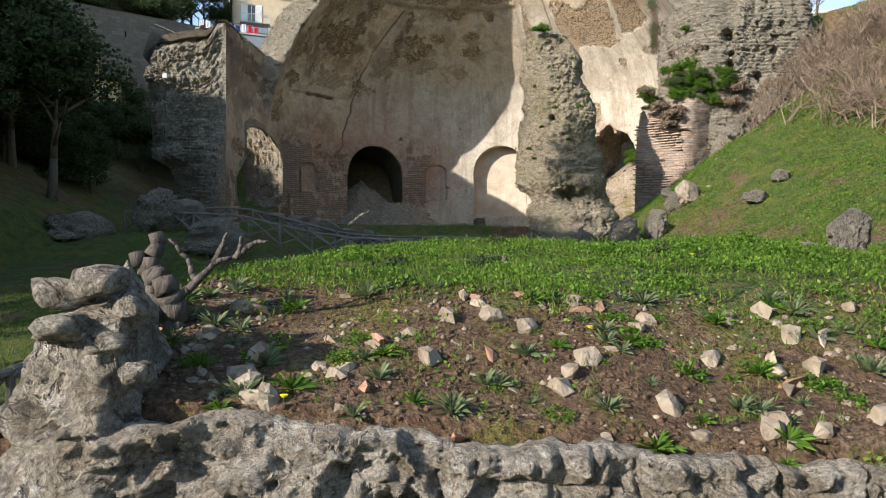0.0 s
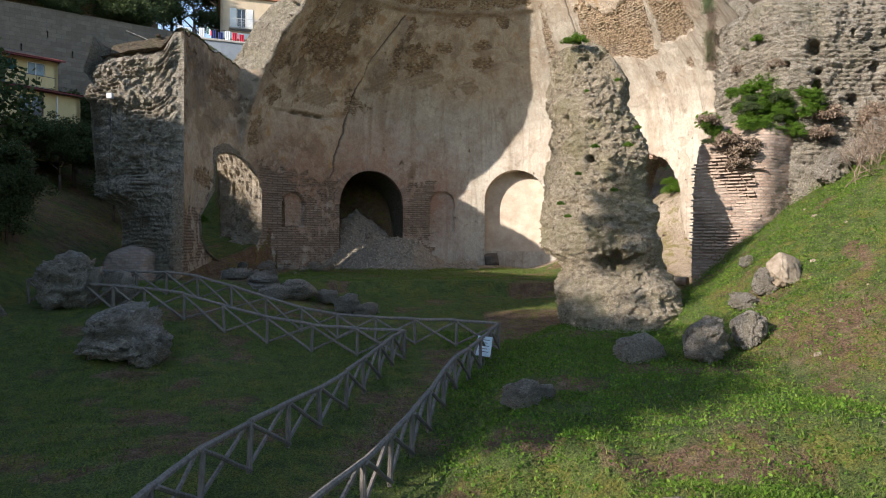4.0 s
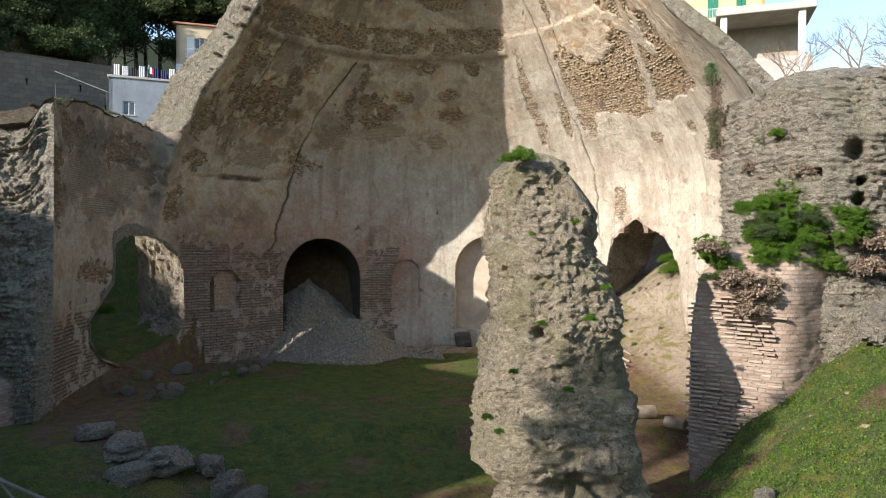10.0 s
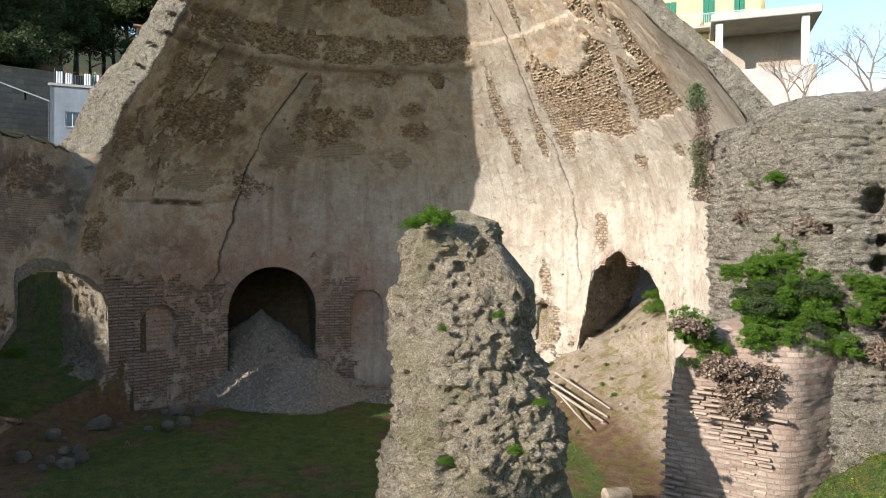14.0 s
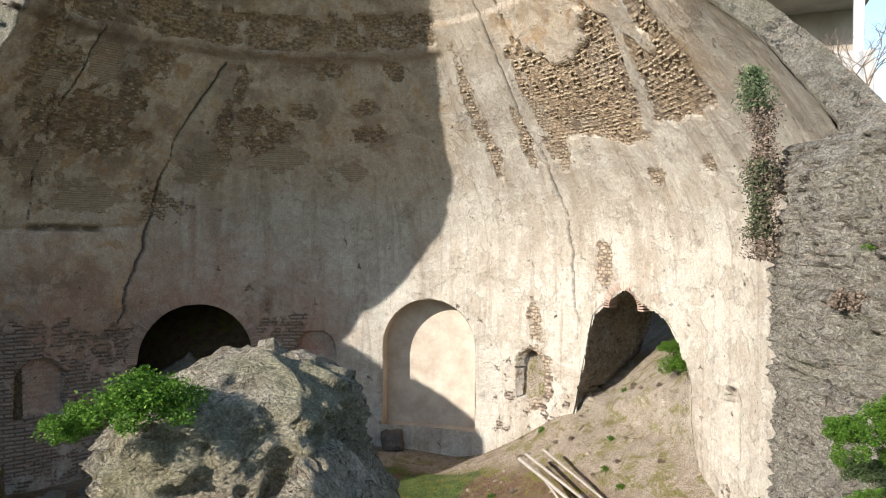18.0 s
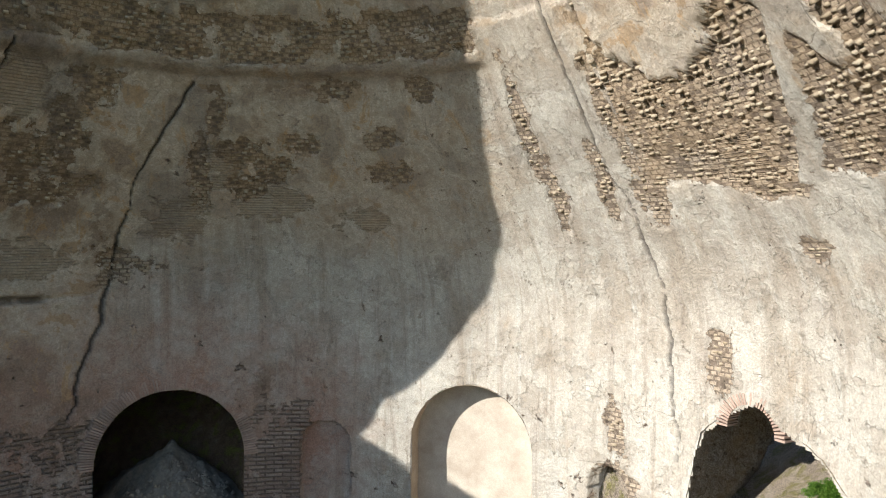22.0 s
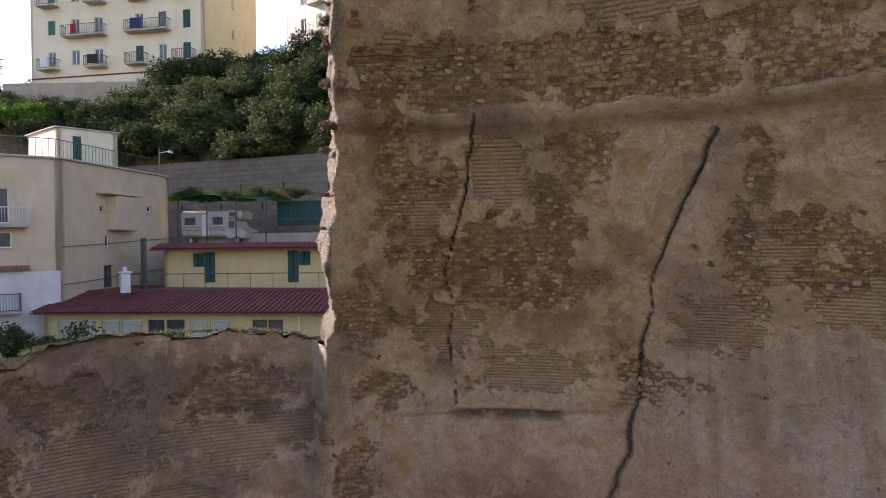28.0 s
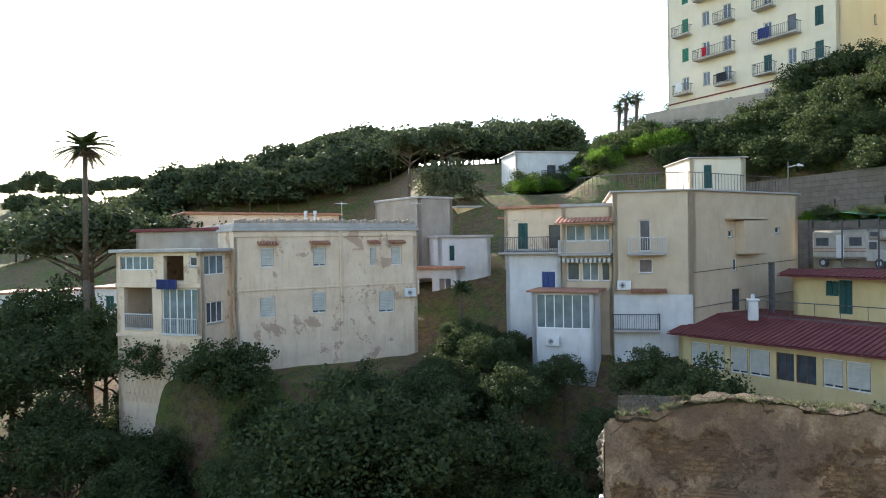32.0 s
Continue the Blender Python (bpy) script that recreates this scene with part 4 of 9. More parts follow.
# shallow blind niches
for mid, half, z0, z1, deep in ((53.5, 3.6, 0.0, 2.4, 0.35), (6.2, 3.7, -0.3, 2.95, 0.3), (-78.0, 1.7, 0.4, 2.75, 0.4), (-36.4, 2.6, 0.2, 2.45, 0.7), (-91.5, 3.2, 1.4, 4.3, 0.5)):
    rise = half * 0.262
    a = (A2 + 0.25 * n_c - mid) / half
    inside = (np.abs(a) < 1) & (ZZ > z0 + 0.2 * n_c) & (ZZ < z1 - rise + rise * np.sqrt(np.clip(1 - a * a, 0, 1)))
    depth -= deep * inside
    low = np.where(inside, low * 0.2, low)
rr = RR - depth
# above the low west wall the vault is broken off along a near-upright line
cut_w = 70.3 + 0.8 * vnoise(ZZ * 0.8, 0, 0, 61) + 0.5 * vnoise(ZZ * 3.1, 0, 0, 62)
top_w = np.interp(A2, [70, 74, 80, 92, 99, 103], [9.9, 10.3, 10.5, 10.5, 10.2, 10.0]) + 0.1 * vnoise(A2 * 3.0, 0, 0, 69) + 0.15 * vnoise(A2 * 0.25, 0, 0, 63) + 0.08 * vnoise(A2 * 0.9, 0, 0, 64)
cut_e = np.interp(ZZ, [9, 11.6, 14.4, 17, 20, 23], [-121, -115, -107, -98, -85, -60]) + 1.0 * vnoise(ZZ * 1.1, 0, 0, 65)
gone = ((A2 > cut_w) & (ZZ > top_w)) | (A2 < cut_e)
arch, niche, door, gap = opening_masks(A2, ZZ)
keep = ~(gone | arch | niche | door | gap | ((A2 > 70.0) & (ZZ > 10.8)))


def grid_mesh(name, X, Y, Z, ok, material, smooth, attrs=(), uv=None, flip=False):
    n0, n1 = X.shape
    ix = np.arange(n0 * n1).reshape(n0, n1)
    q = np.stack([ix[:-1, :-1], ix[:-1, 1:], ix[1:, 1:], ix[1:, :-1]], -1)
    okq = (ok[:-1, :-1] & ok[:-1, 1:] & ok[1:, 1:] & ok[1:, :-1])
    q = q[okq].reshape(-1, 4)
    if flip:
        q = q[:, ::-1]
    used = np.unique(q)
    remap = np.full(n0 * n1, -1)
    remap[used] = np.arange(len(used))
    V = np.stack([X, Y, Z], -1).reshape(-1, 3)[used]
    me = mesh_of(name, V, remap[q], material, smooth)
    for nm, val in attrs:
        attr(me, nm, val.ravel()[used])
    if uv is not None:
        layer = me.uv_layers.new(name="UVMap")
        li = np.empty(len(me.loops), np.int32)
        me.loops.foreach_get("vertex_index", li)
        w = np.stack([uv[0].ravel()[used], uv[1].ravel()[used]], -1)[li]
        layer.data.foreach_set("uv", w.astype(np.float32).ravel())
    return me


LX, LY = polar(A2, rr)
hall = thing("ruined_dome", "half-fallen round Roman bath hall with brick and plaster dome", "ruin")
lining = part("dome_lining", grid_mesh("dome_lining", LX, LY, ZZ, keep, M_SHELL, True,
              (("bare", bare), ("low", np.clip(low, 0, 1)), ("ochre", ochre), ("crack", np.clip(cracks + slotdeep * 0.8, 0, 1)), ("soot_shade", soot_shade), ("holes", holes), ("under", under_), ("umber", umber), ("rosy", rosy)), (U2, S2)), hall, "stained plaster with patches of fallen facing")


# small facing blocks that stand out where the plaster fell
BLOCKROW, q_b = 0.165, np.random.default_rng(19)
b_a, b_s = [], []
for row, s0 in enumerate(np.arange(float(SS[np.argmin(np.abs(ZZ[:, 0] - 2))]), S_END - 0.5, BLOCKROW)):
    r0 = float(prof(s0)[0])
    aw = np.degrees(0.2 / max(r0, 5))
    a0 = np.arange(-93, 69, aw) + (row % 2) * aw / 2
    a0 = a0 + q_b.uniform(-0.25, 0.25, len(a0)) * aw
    b_a.append(a0), b_s.append(s0 + q_b.normal(size=len(a0)) * 0.012)
b_a, b_s = np.concatenate(b_a), np.concatenate(b_s)
i_s, i_a = np.clip(np.round((b_s - SS[0]) / 0.075).astype(int), 0, len(SS) - 1), np.clip(np.round((b_a - AZ[0]) / 0.25).astype(int), 0, len(AZ) - 1)
stay = (bare[i_s, i_a] + 0.35 * q_b.uniform(-1, 1, len(b_a)) > 0.8) & keep[i_s, i_a] & (q_b.random(len(b_a)) < np.where(b_a < -30, 0.8, 0.55))
b_a, b_s, b_rr = b_a[stay], b_s[stay], rr[i_s, i_a][stay]
b_z = prof(b_s)[1]
dz_, dr_ = prof(b_s + 0.1)[1] - prof(b_s - 0.1)[1], prof(b_s + 0.1)[0] - prof(b_s - 0.1)[0]
ar = np.radians(b_a)
outw = np.stack([-np.sin(ar), np.cos(ar), 0 * ar], -1)
side_v = np.stack([-np.cos(ar), -np.sin(ar), 0 * ar], -1)
up_v = outw * dr_[:, None] + np.array([0, 0, 1.0]) * dz_[:, None]
up_v /= np.linalg.norm(up_v, axis=1)[:, None]
in_v = np.cross(side_v, up_v)
in_v *= np.sign(-(in_v * outw).sum(1))[:, None]
at_b = np.stack([CX + outw[:, 0] * b_rr, CY + outw[:, 1] * b_rr, b_z], -1)
M_TUFF = plain("tuff_block", (0.31, 0.235, 0.15), (0.49, 0.40, 0.28), 1.1, 0.95, fine=24, bumps=0.6, vary=0.4)
CORNERS = np.array([(-1, -1, 0), (1, -1, 0), (1, 1, 0), (-1, 1, 0), (-1, -1, 1), (1, -1, 1), (1, 1, 1), (-1, 1, 1)], float)
CUBE = np.array([(4, 5, 6, 7), (0, 1, 5, 4), (1, 2, 6, 5), (2, 3, 7, 6), (3, 0, 4, 7)])


def block_shapes(n, g):
    """Corner offsets of n worn blocks: along, up, inward."""
    v = CORNERS[None] * np.stack([g.uniform(0.06, 0.105, n), g.uniform(0.035, 0.055, n), 0 * np.ones(n)], -1)[:, None]
    v[:, :4, 2] = -0.12
    v[:, 4:, 2] = (g.random(n) ** 1.6 * 0.08 + 0.004)[:, None] + g.uniform(-0.02, 0.02, (n, 4))
    v[:, 4:, :2] *= g.uniform(0.6, 0.95, (n, 4, 2))
    return v


near = (b_a > 20) & (b_a < 46) & (b_z > 11.3) & (b_z < 14.6)
near &= np.cumsum(near) <= 280
shapes = block_shapes(int((~near).sum()), q_b)
shapes[:, 4:, 2] *= np.where(b_a < -44, 0.45 + 0.85 * step(12.2, 14.5, b_z), 0.8)[~near][:, None]
vb = at_b[~near][:, None] + shapes[:, :, :1] * side_v[~near][:, None] + shapes[:, :, 1:2] * up_v[~near][:, None] + shapes[:, :, 2:] * in_v[~near][:, None]
part("block_facing", mesh_of("block_facing", vb.reshape(-1, 3), (CUBE[None] + 8 * np.arange(len(vb))[:, None, None]).reshape(-1, 4), M_TUFF), lining, "rows of small worn tuff blocks")["kind"] = "stuff"
STUB = [mesh_of("block", v, CUBE, M_TUFF) for v in block_shapes(6, q_b)]
for k, i in enumerate(np.where(near)[0]):
    part("block", STUB[k % 6], lining).matrix_local = Matrix.Translation(at_b[i]) @ Matrix((side_v[i], up_v[i], in_v[i])).transposed().to_4x4()


def sheet(name, az, s, off, ok, material, label, wobble=0.3, flip=True):
    """An outer skin of the shell at a distance from the inner one."""
    a2, s2 = np.meshgrid(az, s)
    r_, z_, _ = prof(s2)
    nn = wobble * fbm(np.radians(a2) * 14, s2, 5, 5, 90)
    x, y = polar(a2, r_ + off(a2, z_) + nn)
    ca = 70.0 + 1.2 * vnoise(z_ * 0.8, 0, 0, 61)
    ce = np.interp(z_, [9, 11.6, 14.4, 17, 20, 23], [-121, -115, -107, -98, -85, -60])
    return part(name, grid_mesh(name, x, y, z_ + step(9, 14, z_) * off(a2, z_) * 0.5, ok(a2, z_, ca, ce), material, False, flip=flip), hall, label)


def thick(a, z):
    return np.interp(z, [-5, 8, 11, 14, 18, 22.5], [4.8, 4.2, 2.6, 1.6, 1.2, 0.9]) * np.interp(a, [-112, -74], [0.3, 1.0])


az_o, s_o = np.arange(-121, 103.4, 1.0), np.arange(0, S_END, 0.35)
sheet("outer_face", az_o, s_o, thick, lambda a, z, ca, ce: ~(((a > ca) & (z > 9.9)) | (a < ce) | ((a > 60) & (z < 9.9)) | ((a > 16) & (a < 41) & (z < 5.6)) | ((a < -44) & (a > -70) & (z < 5.5))), M_CONC, "weathered concrete back of the dome", 0.25)


def ring_edge(name, az_of, zs, label, seed, steps=14):
    """The broken face of the shell between its inner and outer skin."""
    zz = np.arange(zs[0], zs[1], 0.07)
    t = np.linspace(0, 1, steps * 2)
    T, Z2 = np.meshgrid(t, zz)
    r_ = np.interp(Z2, PROFILE_Z, PROFILE_R)
    a_ = az_of(Z2) + (0.45 * fbm(T * 4, Z2 * 1.1, seed, 4, seed) + 0.3 * fbm(T * 14, Z2 * 5, seed, 3, seed + 1)) * np.minimum(1, 0.05 + 2.5 * T) + 0.22 * fbm(T * 30, Z2 * 9, seed, 4, seed + 2)
    a_ = a_ - 1.1 * step(0.05, 0.0, T) * np.sign(az_of(Z2))
    x, y = polar(a_, r_ + 0.03 + thick(a_, Z2) * T)
    z_ = Z2 + step(9, 14, Z2) * thick(a_, Z2) * 0.5 * T
    part(name, grid_mesh(name, x, y, z_, np.ones_like(x, bool), M_CONC, False, flip=True), hall, label)


ring_edge("broken_edge", lambda z: 70.3 + 0.8 * vnoise(z * 0.8, 0, 0, 61) + 0.5 * vnoise(z * 3.1, 0, 0, 62), (9.3, 22.3), "pale ragged broken edge of the vault", 3)
ring_edge("broken_edge", lambda z: np.interp(z, [9, 11.6, 14.4, 17, 20, 23], [-121, -115, -107, -98, -85, -60]), (9.3, 22.3), "pale ragged broken edge of the vault", 4)

# top of the low west wall
a2, t2 = np.meshgrid(np.arange(69.5, 104.4, 0.2), np.linspace(0, 1, 70))
r_ = 15.72 + t2 * 4.5
edge_z = np.interp(a2, [70, 74, 80, 92, 99, 103], [9.9, 10.3, 10.5, 10.5, 10.2, 10.0])
inland = edge_z + np.interp(t2, [0, 0.04, 0.15, 0.5, 1], [-0.02, -0.12, -0.22, -0.4, -0.8])
at_end = np.interp(t2, [0, 0.04, 0.12, 0.2, 0.28, 0.6, 1], [9.9, 10.1, 10.0, 9.4, 9.05, 8.95, 8.65])
tz = inland + (at_end - inland) * step(96.5, 102.0, a2) + 0.15 * vnoise(a2 * 0.25, 0, 0, 63) + 0.08 * vnoise(a2 * 0.9, 0, 0, 64)
tz += (0.07 * fbm(a2 * 0.4, t2 * 4, 0, 4, 66) + 0.045 * fbm(a2 * 2.4, t2 * 18, 0, 4, 67)) * np.minimum(1, t2 * 4) + 0.04 * fbm(a2 * 5, t2 * 30, 0, 3, 68)
x, y = polar(a2 - (4.0 * t2 + 1.6) * step(90, 104, a2), r_)
part("wall_top", grid_mesh("wall_top", x, y, tz, np.ones_like(x, bool), M_BROWNCORE, False, flip=True), hall, "eroded brown rubble top of the west wall")

# broken end of the west wall, facing south: upper block, undercut lip, lower pier that stands forward
u, v = np.meshgrid(np.linspace(0, 1, 150), np.linspace(-5, 10.1, 260))
nr = fbm(u * 5, v * 0.8, 2, 5, 71)
out = np.interp(v, [-5, 0.4, 1.3, 1.9, 7.0, 7.7, 8.6, 10.1], [3.3, 3.2, 3.6, 4.6, 4.75, 5.2, 4.8, 4.5])
rad_ = 15.76 + out * u
ahead = np.interp(v, [-5, 0, 2.4, 3.0, 10], [4.0, 3.6, 2.6, 0.3, 0.2]) * step(1.0, 0.55, u + 0.3 * nr)
deep_c = 0.6 * step(0.15, 0.5, ridge(u * 2.6, v * 0.55, 4, 3, 72)) * (v > 2.6)
course_ = 0.28 * np.sign(np.sin(v * 2 * np.pi / 0.23 + 1.5 * fbm(u * 3, v, 3, 2, 78))) * step(-0.1, 0.3, fbm(u * 4, v * 0.9, 6, 3, 79))
aa = 103.9 - 3.9 * u - 2.2 * step(9.4, 10.1, v) + (0.55 * nr + ahead - deep_c + course_ + 0.8 * fbm(u * 16, v * 3.2, 1, 4, 73) + 0.45 * fbm(u * 45, v * 9, 1, 3, 75)) * np.minimum(1, 0.02 + u * 7)
x, y = polar(aa, rad_)
top_e = np.interp(u, [0, 0.04, 0.12, 0.2, 0.28, 0.6, 1], [9.95, 10.15, 10.05, 9.45, 9.1, 9.0, 8.7])
zz = -5 + (v + 5) / 15.1 * (top_e + 5) + 0.12 * nr * np.minimum(1, u * 5)
part("wall_end", grid_mesh("wall_end", x, y, zz, np.ones_like(x, bool), M_COURSED, False), hall, "rough broken end of the west wall")
# west outer face
v, u = np.meshgrid(np.linspace(-5, 9.6, 90), np.linspace(60, 100.2, 110))
x, y = polar(u, 15.76 + np.interp(v, [-5, 0.4, 1.3, 1.9, 7.0, 7.7, 8.6, 10.1], [3.3, 3.2, 3.6, 4.6, 4.75, 5.2, 4.8, 4.5]) + 0.25 * fbm(u * 0.2, v * 0.7, 0, 4, 74))
behind = ~((u > 61) & (u < 86) & (v > -3) & (v < 7.2))
part("outer_face", grid_mesh("outer_face", x, y, v, behind, M_COURSED, False), hall, "rough outer face of the west wall")


# recesses behind the openings
def recess(name, outline, deep, material, label, back=True, rough=0.06, splay=0.0, lift=0.0, r_in=0.0):
    """outline: azimuth and height round the opening; deep: metres outward."""
    pts = []
    for (a0, z0), (a1, z1) in zip(outline, outline[1:] + outline[:1]):
        n = max(1, int(math.hypot((a1 - a0) * 0.262, z1 - z0) / 0.12))
        pts += [(a0 + (a1 - a0) * i / n, z0 + (z1 - z0) * i / n) for i in range(n)]
    pa, pzz = np.array(pts).T
    ma, mz = pa.mean(), pzz.mean()
    k = max(8, int(deep / 0.12))
    T, I = np.meshgrid(np.linspace(0, 1, k), np.arange(len(pa)), indexing="ij")
    a2, z2 = pa[I], pzz[I]
    w = rough * (fbm(a2 * 0.5, z2 * 2.0, T * deep * 2.0, 4, 8) + 0.8 * ridge(a2 * 0.9, z2 * 3.5, T * deep * 3.5, 3, 9)) * np.minimum(1, 0.1 + T * 6)
    grow = 1 + splay * T
    a3, z3 = ma + (a2 - ma) * (grow + w * 0.35), mz + (z2 - mz) * (1 + w * 0.35 + lift * np.sqrt(T) * (z2 > mz))
    x, y = polar(a3, np.interp(pzz[I], PROFILE_Z, PROFILE_R) + r_in - 0.03 + deep * T + 0.3 * w)
    n = len(pa)
    ix = np.arange(k * n).reshape(k, n)
    q = np.stack([ix[:-1], np.roll(ix[:-1], -1, 1), np.roll(ix[1:], -1, 1), ix[1:]], -1).reshape(-1, 4).tolist()
    V = np.stack([x, y, z3], -1).reshape(-1, 3)
    if back:
        ab, zb = np.meshgrid(np.linspace(pa.min() - 0.8, pa.max() + 0.8, 40), np.linspace(pzz.min() - 0.2, pzz.max() + 0.4, 40))
        bx, by = polar(ab, R0 + deep - 0.06 + rough * fbm(ab * 0.4, zb * 1.5, 0, 4, 3))
        ib = np.arange(1600).reshape(40, 40) + len(V)
        V = np.concatenate([V, np.stack([bx, by, zb], -1).reshape(-1, 3)])
        q += np.stack([ib[:-1, :-1], ib[:-1, 1:], ib[1:, 1:], ib[1:, :-1]], -1).reshape(-1, 4).tolist()
    return part(name, mesh_of(name, V, q, material), hall, label)


def arch_outline(mid, half, spring, foot, n=22):
    rise = half * R0 * math.pi / 180
    pts = [(mid - half, foot)] + [(mid - half * math.cos(math.pi * k / n), spring + rise * math.sin(math.pi * k / n)) for k in range(n + 1)] + [(mid + half, foot)]
    return pts


# this lining carries the recess's shade in its colour
recess("arched_recess", arch_outline(28.3, 10.15, 1.75, -4.0), 8.5, M_RECESS_SHADE, "deep dark arched recess")
recess("shallow_niche", arch_outline(-16.2, 9.35, 2.2, -1.9), 1.25, M_NICHE, "shallow plastered niche", rough=0.02)
recess("west_doorway", [(75, -2.5), (66, -1.8), (63.1, -0.5), (63.4, 2.4), (65, 3.3), (67.5, 3.8), (71, 4.3), (75, 4.5), (79, 4.4), (82.4, 4.0), (82.6, 2.0), (86, 1.2), (90.4, 0.3), (90, -0.8), (86, -1.8), (80, -2.4)], 3.9, M_PALECORE, "torn doorway through the wall", back=False, rough=0.22, lift=0.8, r_in=0.68)
recess("east_breach", [(-43, -3.2), (-45.6, -0.1), (-48, 2.9), (-49.3, 4.4), (-52, 5.1), (-55.5, 5.7), (-58, 5.5), (-61, 5.1), (-64, 4.7), (-67.6, 3.8), (-69.6, 2.3), (-69.7, 1), (-71.2, -0.5), (-71.2, -3.2)], 4.9, M_PALECORE, "ragged breach through the wall", back=False, rough=0.25)


# ---- free-standing pieces of the ruin ----
def loft(name, zs, cx, cy, rx, ry, material, seed, square=0.8, rough=0.5, sides=110, dz=0.11, course=0.0, lean=0.0, topdome=0.35, dents=(), skew=0.0):
    """A rugged standing mass: rounded-square rings, roughened at several sizes."""
    z = np.arange(zs[0], zs[-1], dz)
    th = np.linspace(0, 2 * np.pi, sides, endpoint=False)
    T, Z = np.meshgrid(th, z)
    f = lambda v: np.interp(Z, zs, v)
    c, s = np.cos(T), np.sin(T)
    k = (np.abs(c) ** (2 / square) + np.abs(s) ** (2 / square)) ** (-square / 2)
    X, Y = f(rx) * c * k, f(ry) * s * k
    px, py = X + f(cx) + skew * Y, Y + f(cy)
    n = rough * (0.62 * fbm(px * 0.55 + seed, py * 0.55, Z * 0.55, 3, seed) + 0.20 * ridge(px * 0.9 + seed, py * 0.9, Z * 1.3, 2, seed + 1) + 0.20 * fbm(px * 3.0, py * 3.0, Z * 4.4, 4, seed + 2) - 0.12)
    pit = fbm(px * 1.3 + 9, py * 1.3, Z * 1.9, 3, seed + 9)
    n = n - rough * 0.22 * step(0.3, 0.42, pit) + rough * 0.26 * fbm(px * 8, py * 8, Z * 11, 3, seed + 12) + rough * 0.16 * ridge(px * 4.2, py * 4.2, Z * 6.5, 3, seed + 15)
    if course:
        n = n + course * np.sign(np.sin(Z * 2 * np.pi / 0.19)) * 0.5
    for hx_, hz_, hr_ in dents:
        n = n - 0.8 * step(hr_, hr_ * 0.75, np.hypot(px - hx_, Z - hz_)) * (s < -0.35)
    L = np.sqrt(X * X + Y * Y) + 1e-6
    px, py = px + n * X / L, py + n * Y / L
    ends = step(zs[-1] - topdome, zs[-1], Z)
    zt = Z + 0.3 * rough * fbm(px * 1.5, py * 1.5, 3, 4, seed + 4) * step(zs[-1] - 1.2, zs[-1], Z)
    px, py = px + (f(cx) - px) * ends * 0.35, py + (f(cy) - py) * ends * 0.35
    nz, nt_ = T.shape
    ix = np.arange(nz * nt_).reshape(nz, nt_)
    q = np.stack([ix[:-1], np.roll(ix[:-1], -1, 1), np.roll(ix[1:], -1, 1), ix[1:]], -1).reshape(-1, 4)
    V = np.stack([px, py, zt], -1).reshape(-1, 3)
    rings, faces = [V], [q]
    prev, base = ix[-1], len(V)
    mid = V[ix[-1]].mean(0)
    for k2 in (0.8, 0.6, 0.4, 0.2, 0.03):
        ring = mid + (V[ix[-1]] - mid) * k2
        ring[:, 2] = V[ix[-1], 2] * k2 + mid[2] * (1 - k2) + 0.18 * (1 - k2) + 0.35 * rough * fbm(ring[:, 0] * 2, ring[:, 1] * 2, 7, 4, seed + 6)
        cur = np.arange(base, base + nt_)
        faces.append(np.stack([prev, np.roll(prev, -1), np.roll(cur, -1), cur], -1))
        rings.append(ring)
        prev, base = cur, base + nt_
    return mesh_of(name, np.concatenate(rings), np.concatenate(faces), material, False)


pillar = thing("masonry_pillar", "tall leaning stump of weathered Roman concrete wall", "ruin",
               mesh=loft("masonry_pillar", (-5.6, -4.4, -3.5, -2.7, -2.0, -1.75, -1.2, 0.0, 1.0, 2.4, 3.1, 4.0, 4.9, 5.4, 6.0, 6.45),
                         (5.75, 5.75, 6.35, 6.3, 6.3, 6.15, 5.9, 5.95, 5.88, 5.9, 5.77, 5.55, 5.45, 5.35, 5.3, 5.4),
                         (19.4, 19.5, 20.1, 20.4, 20.9, 21.0, 21.2, 21.4, 21.55, 21.7, 21.8, 22.0, 22.3, 22.55, 22.65, 22.7),
                         (1.3, 1.25, 2.05, 2.05, 1.8, 1.75, 2.0, 1.92, 1.78, 1.6, 1.47, 1.33, 1.28, 1.15, 1.05, 0.75),
                         (1.4, 1.3, 1.35, 1.25, 1.0, 1.1, 1.45, 1.35, 1.3, 1.25, 1.2, 1.15, 1.15, 1.15, 1.05, 0.75), M_CONC2, 5, square=0.62, rough=0.55, sides=230, dz=0.042, topdome=0.25, course=0.012,
                         dents=((5.6, -1.75, 0.3), (6.2, -1.7, 0.42), (6.9, -1.75, 0.35), (5.3, 1.9, 0.16), (4.6, 3.4, 0.12))))
part("side_lump", rock_mesh("side_lump", M_CONC2, 0.62, 0.75, 0.95, 355, 5, 0.42), pillar, "brick-studded lump on the side of the stump").location = (6.35, 22.0, 3.6)
for k, (x, y, z, w) in enumerate(((5.75, 22.9, 6.42, 0.5), (6.0, 22.5, 6.3, 0.36), (5.5, 23.2, 6.5, 0.42), (5.1, 23.0, 6.45, 0.3), (6.25, 22.9, 6.2, 0.3), (5.8, 22.2, 6.3, 0.28))):
    part("stone", chunk_mesh("stone", M_CONC2, w * 0.55, w * 0.4, 0.13, 360 + k, 16), pillar, "loose stone on the top").matrix_local = pose(x, y, z - 0.03, 9 * (k % 3) - 9, 7, 40 * k)

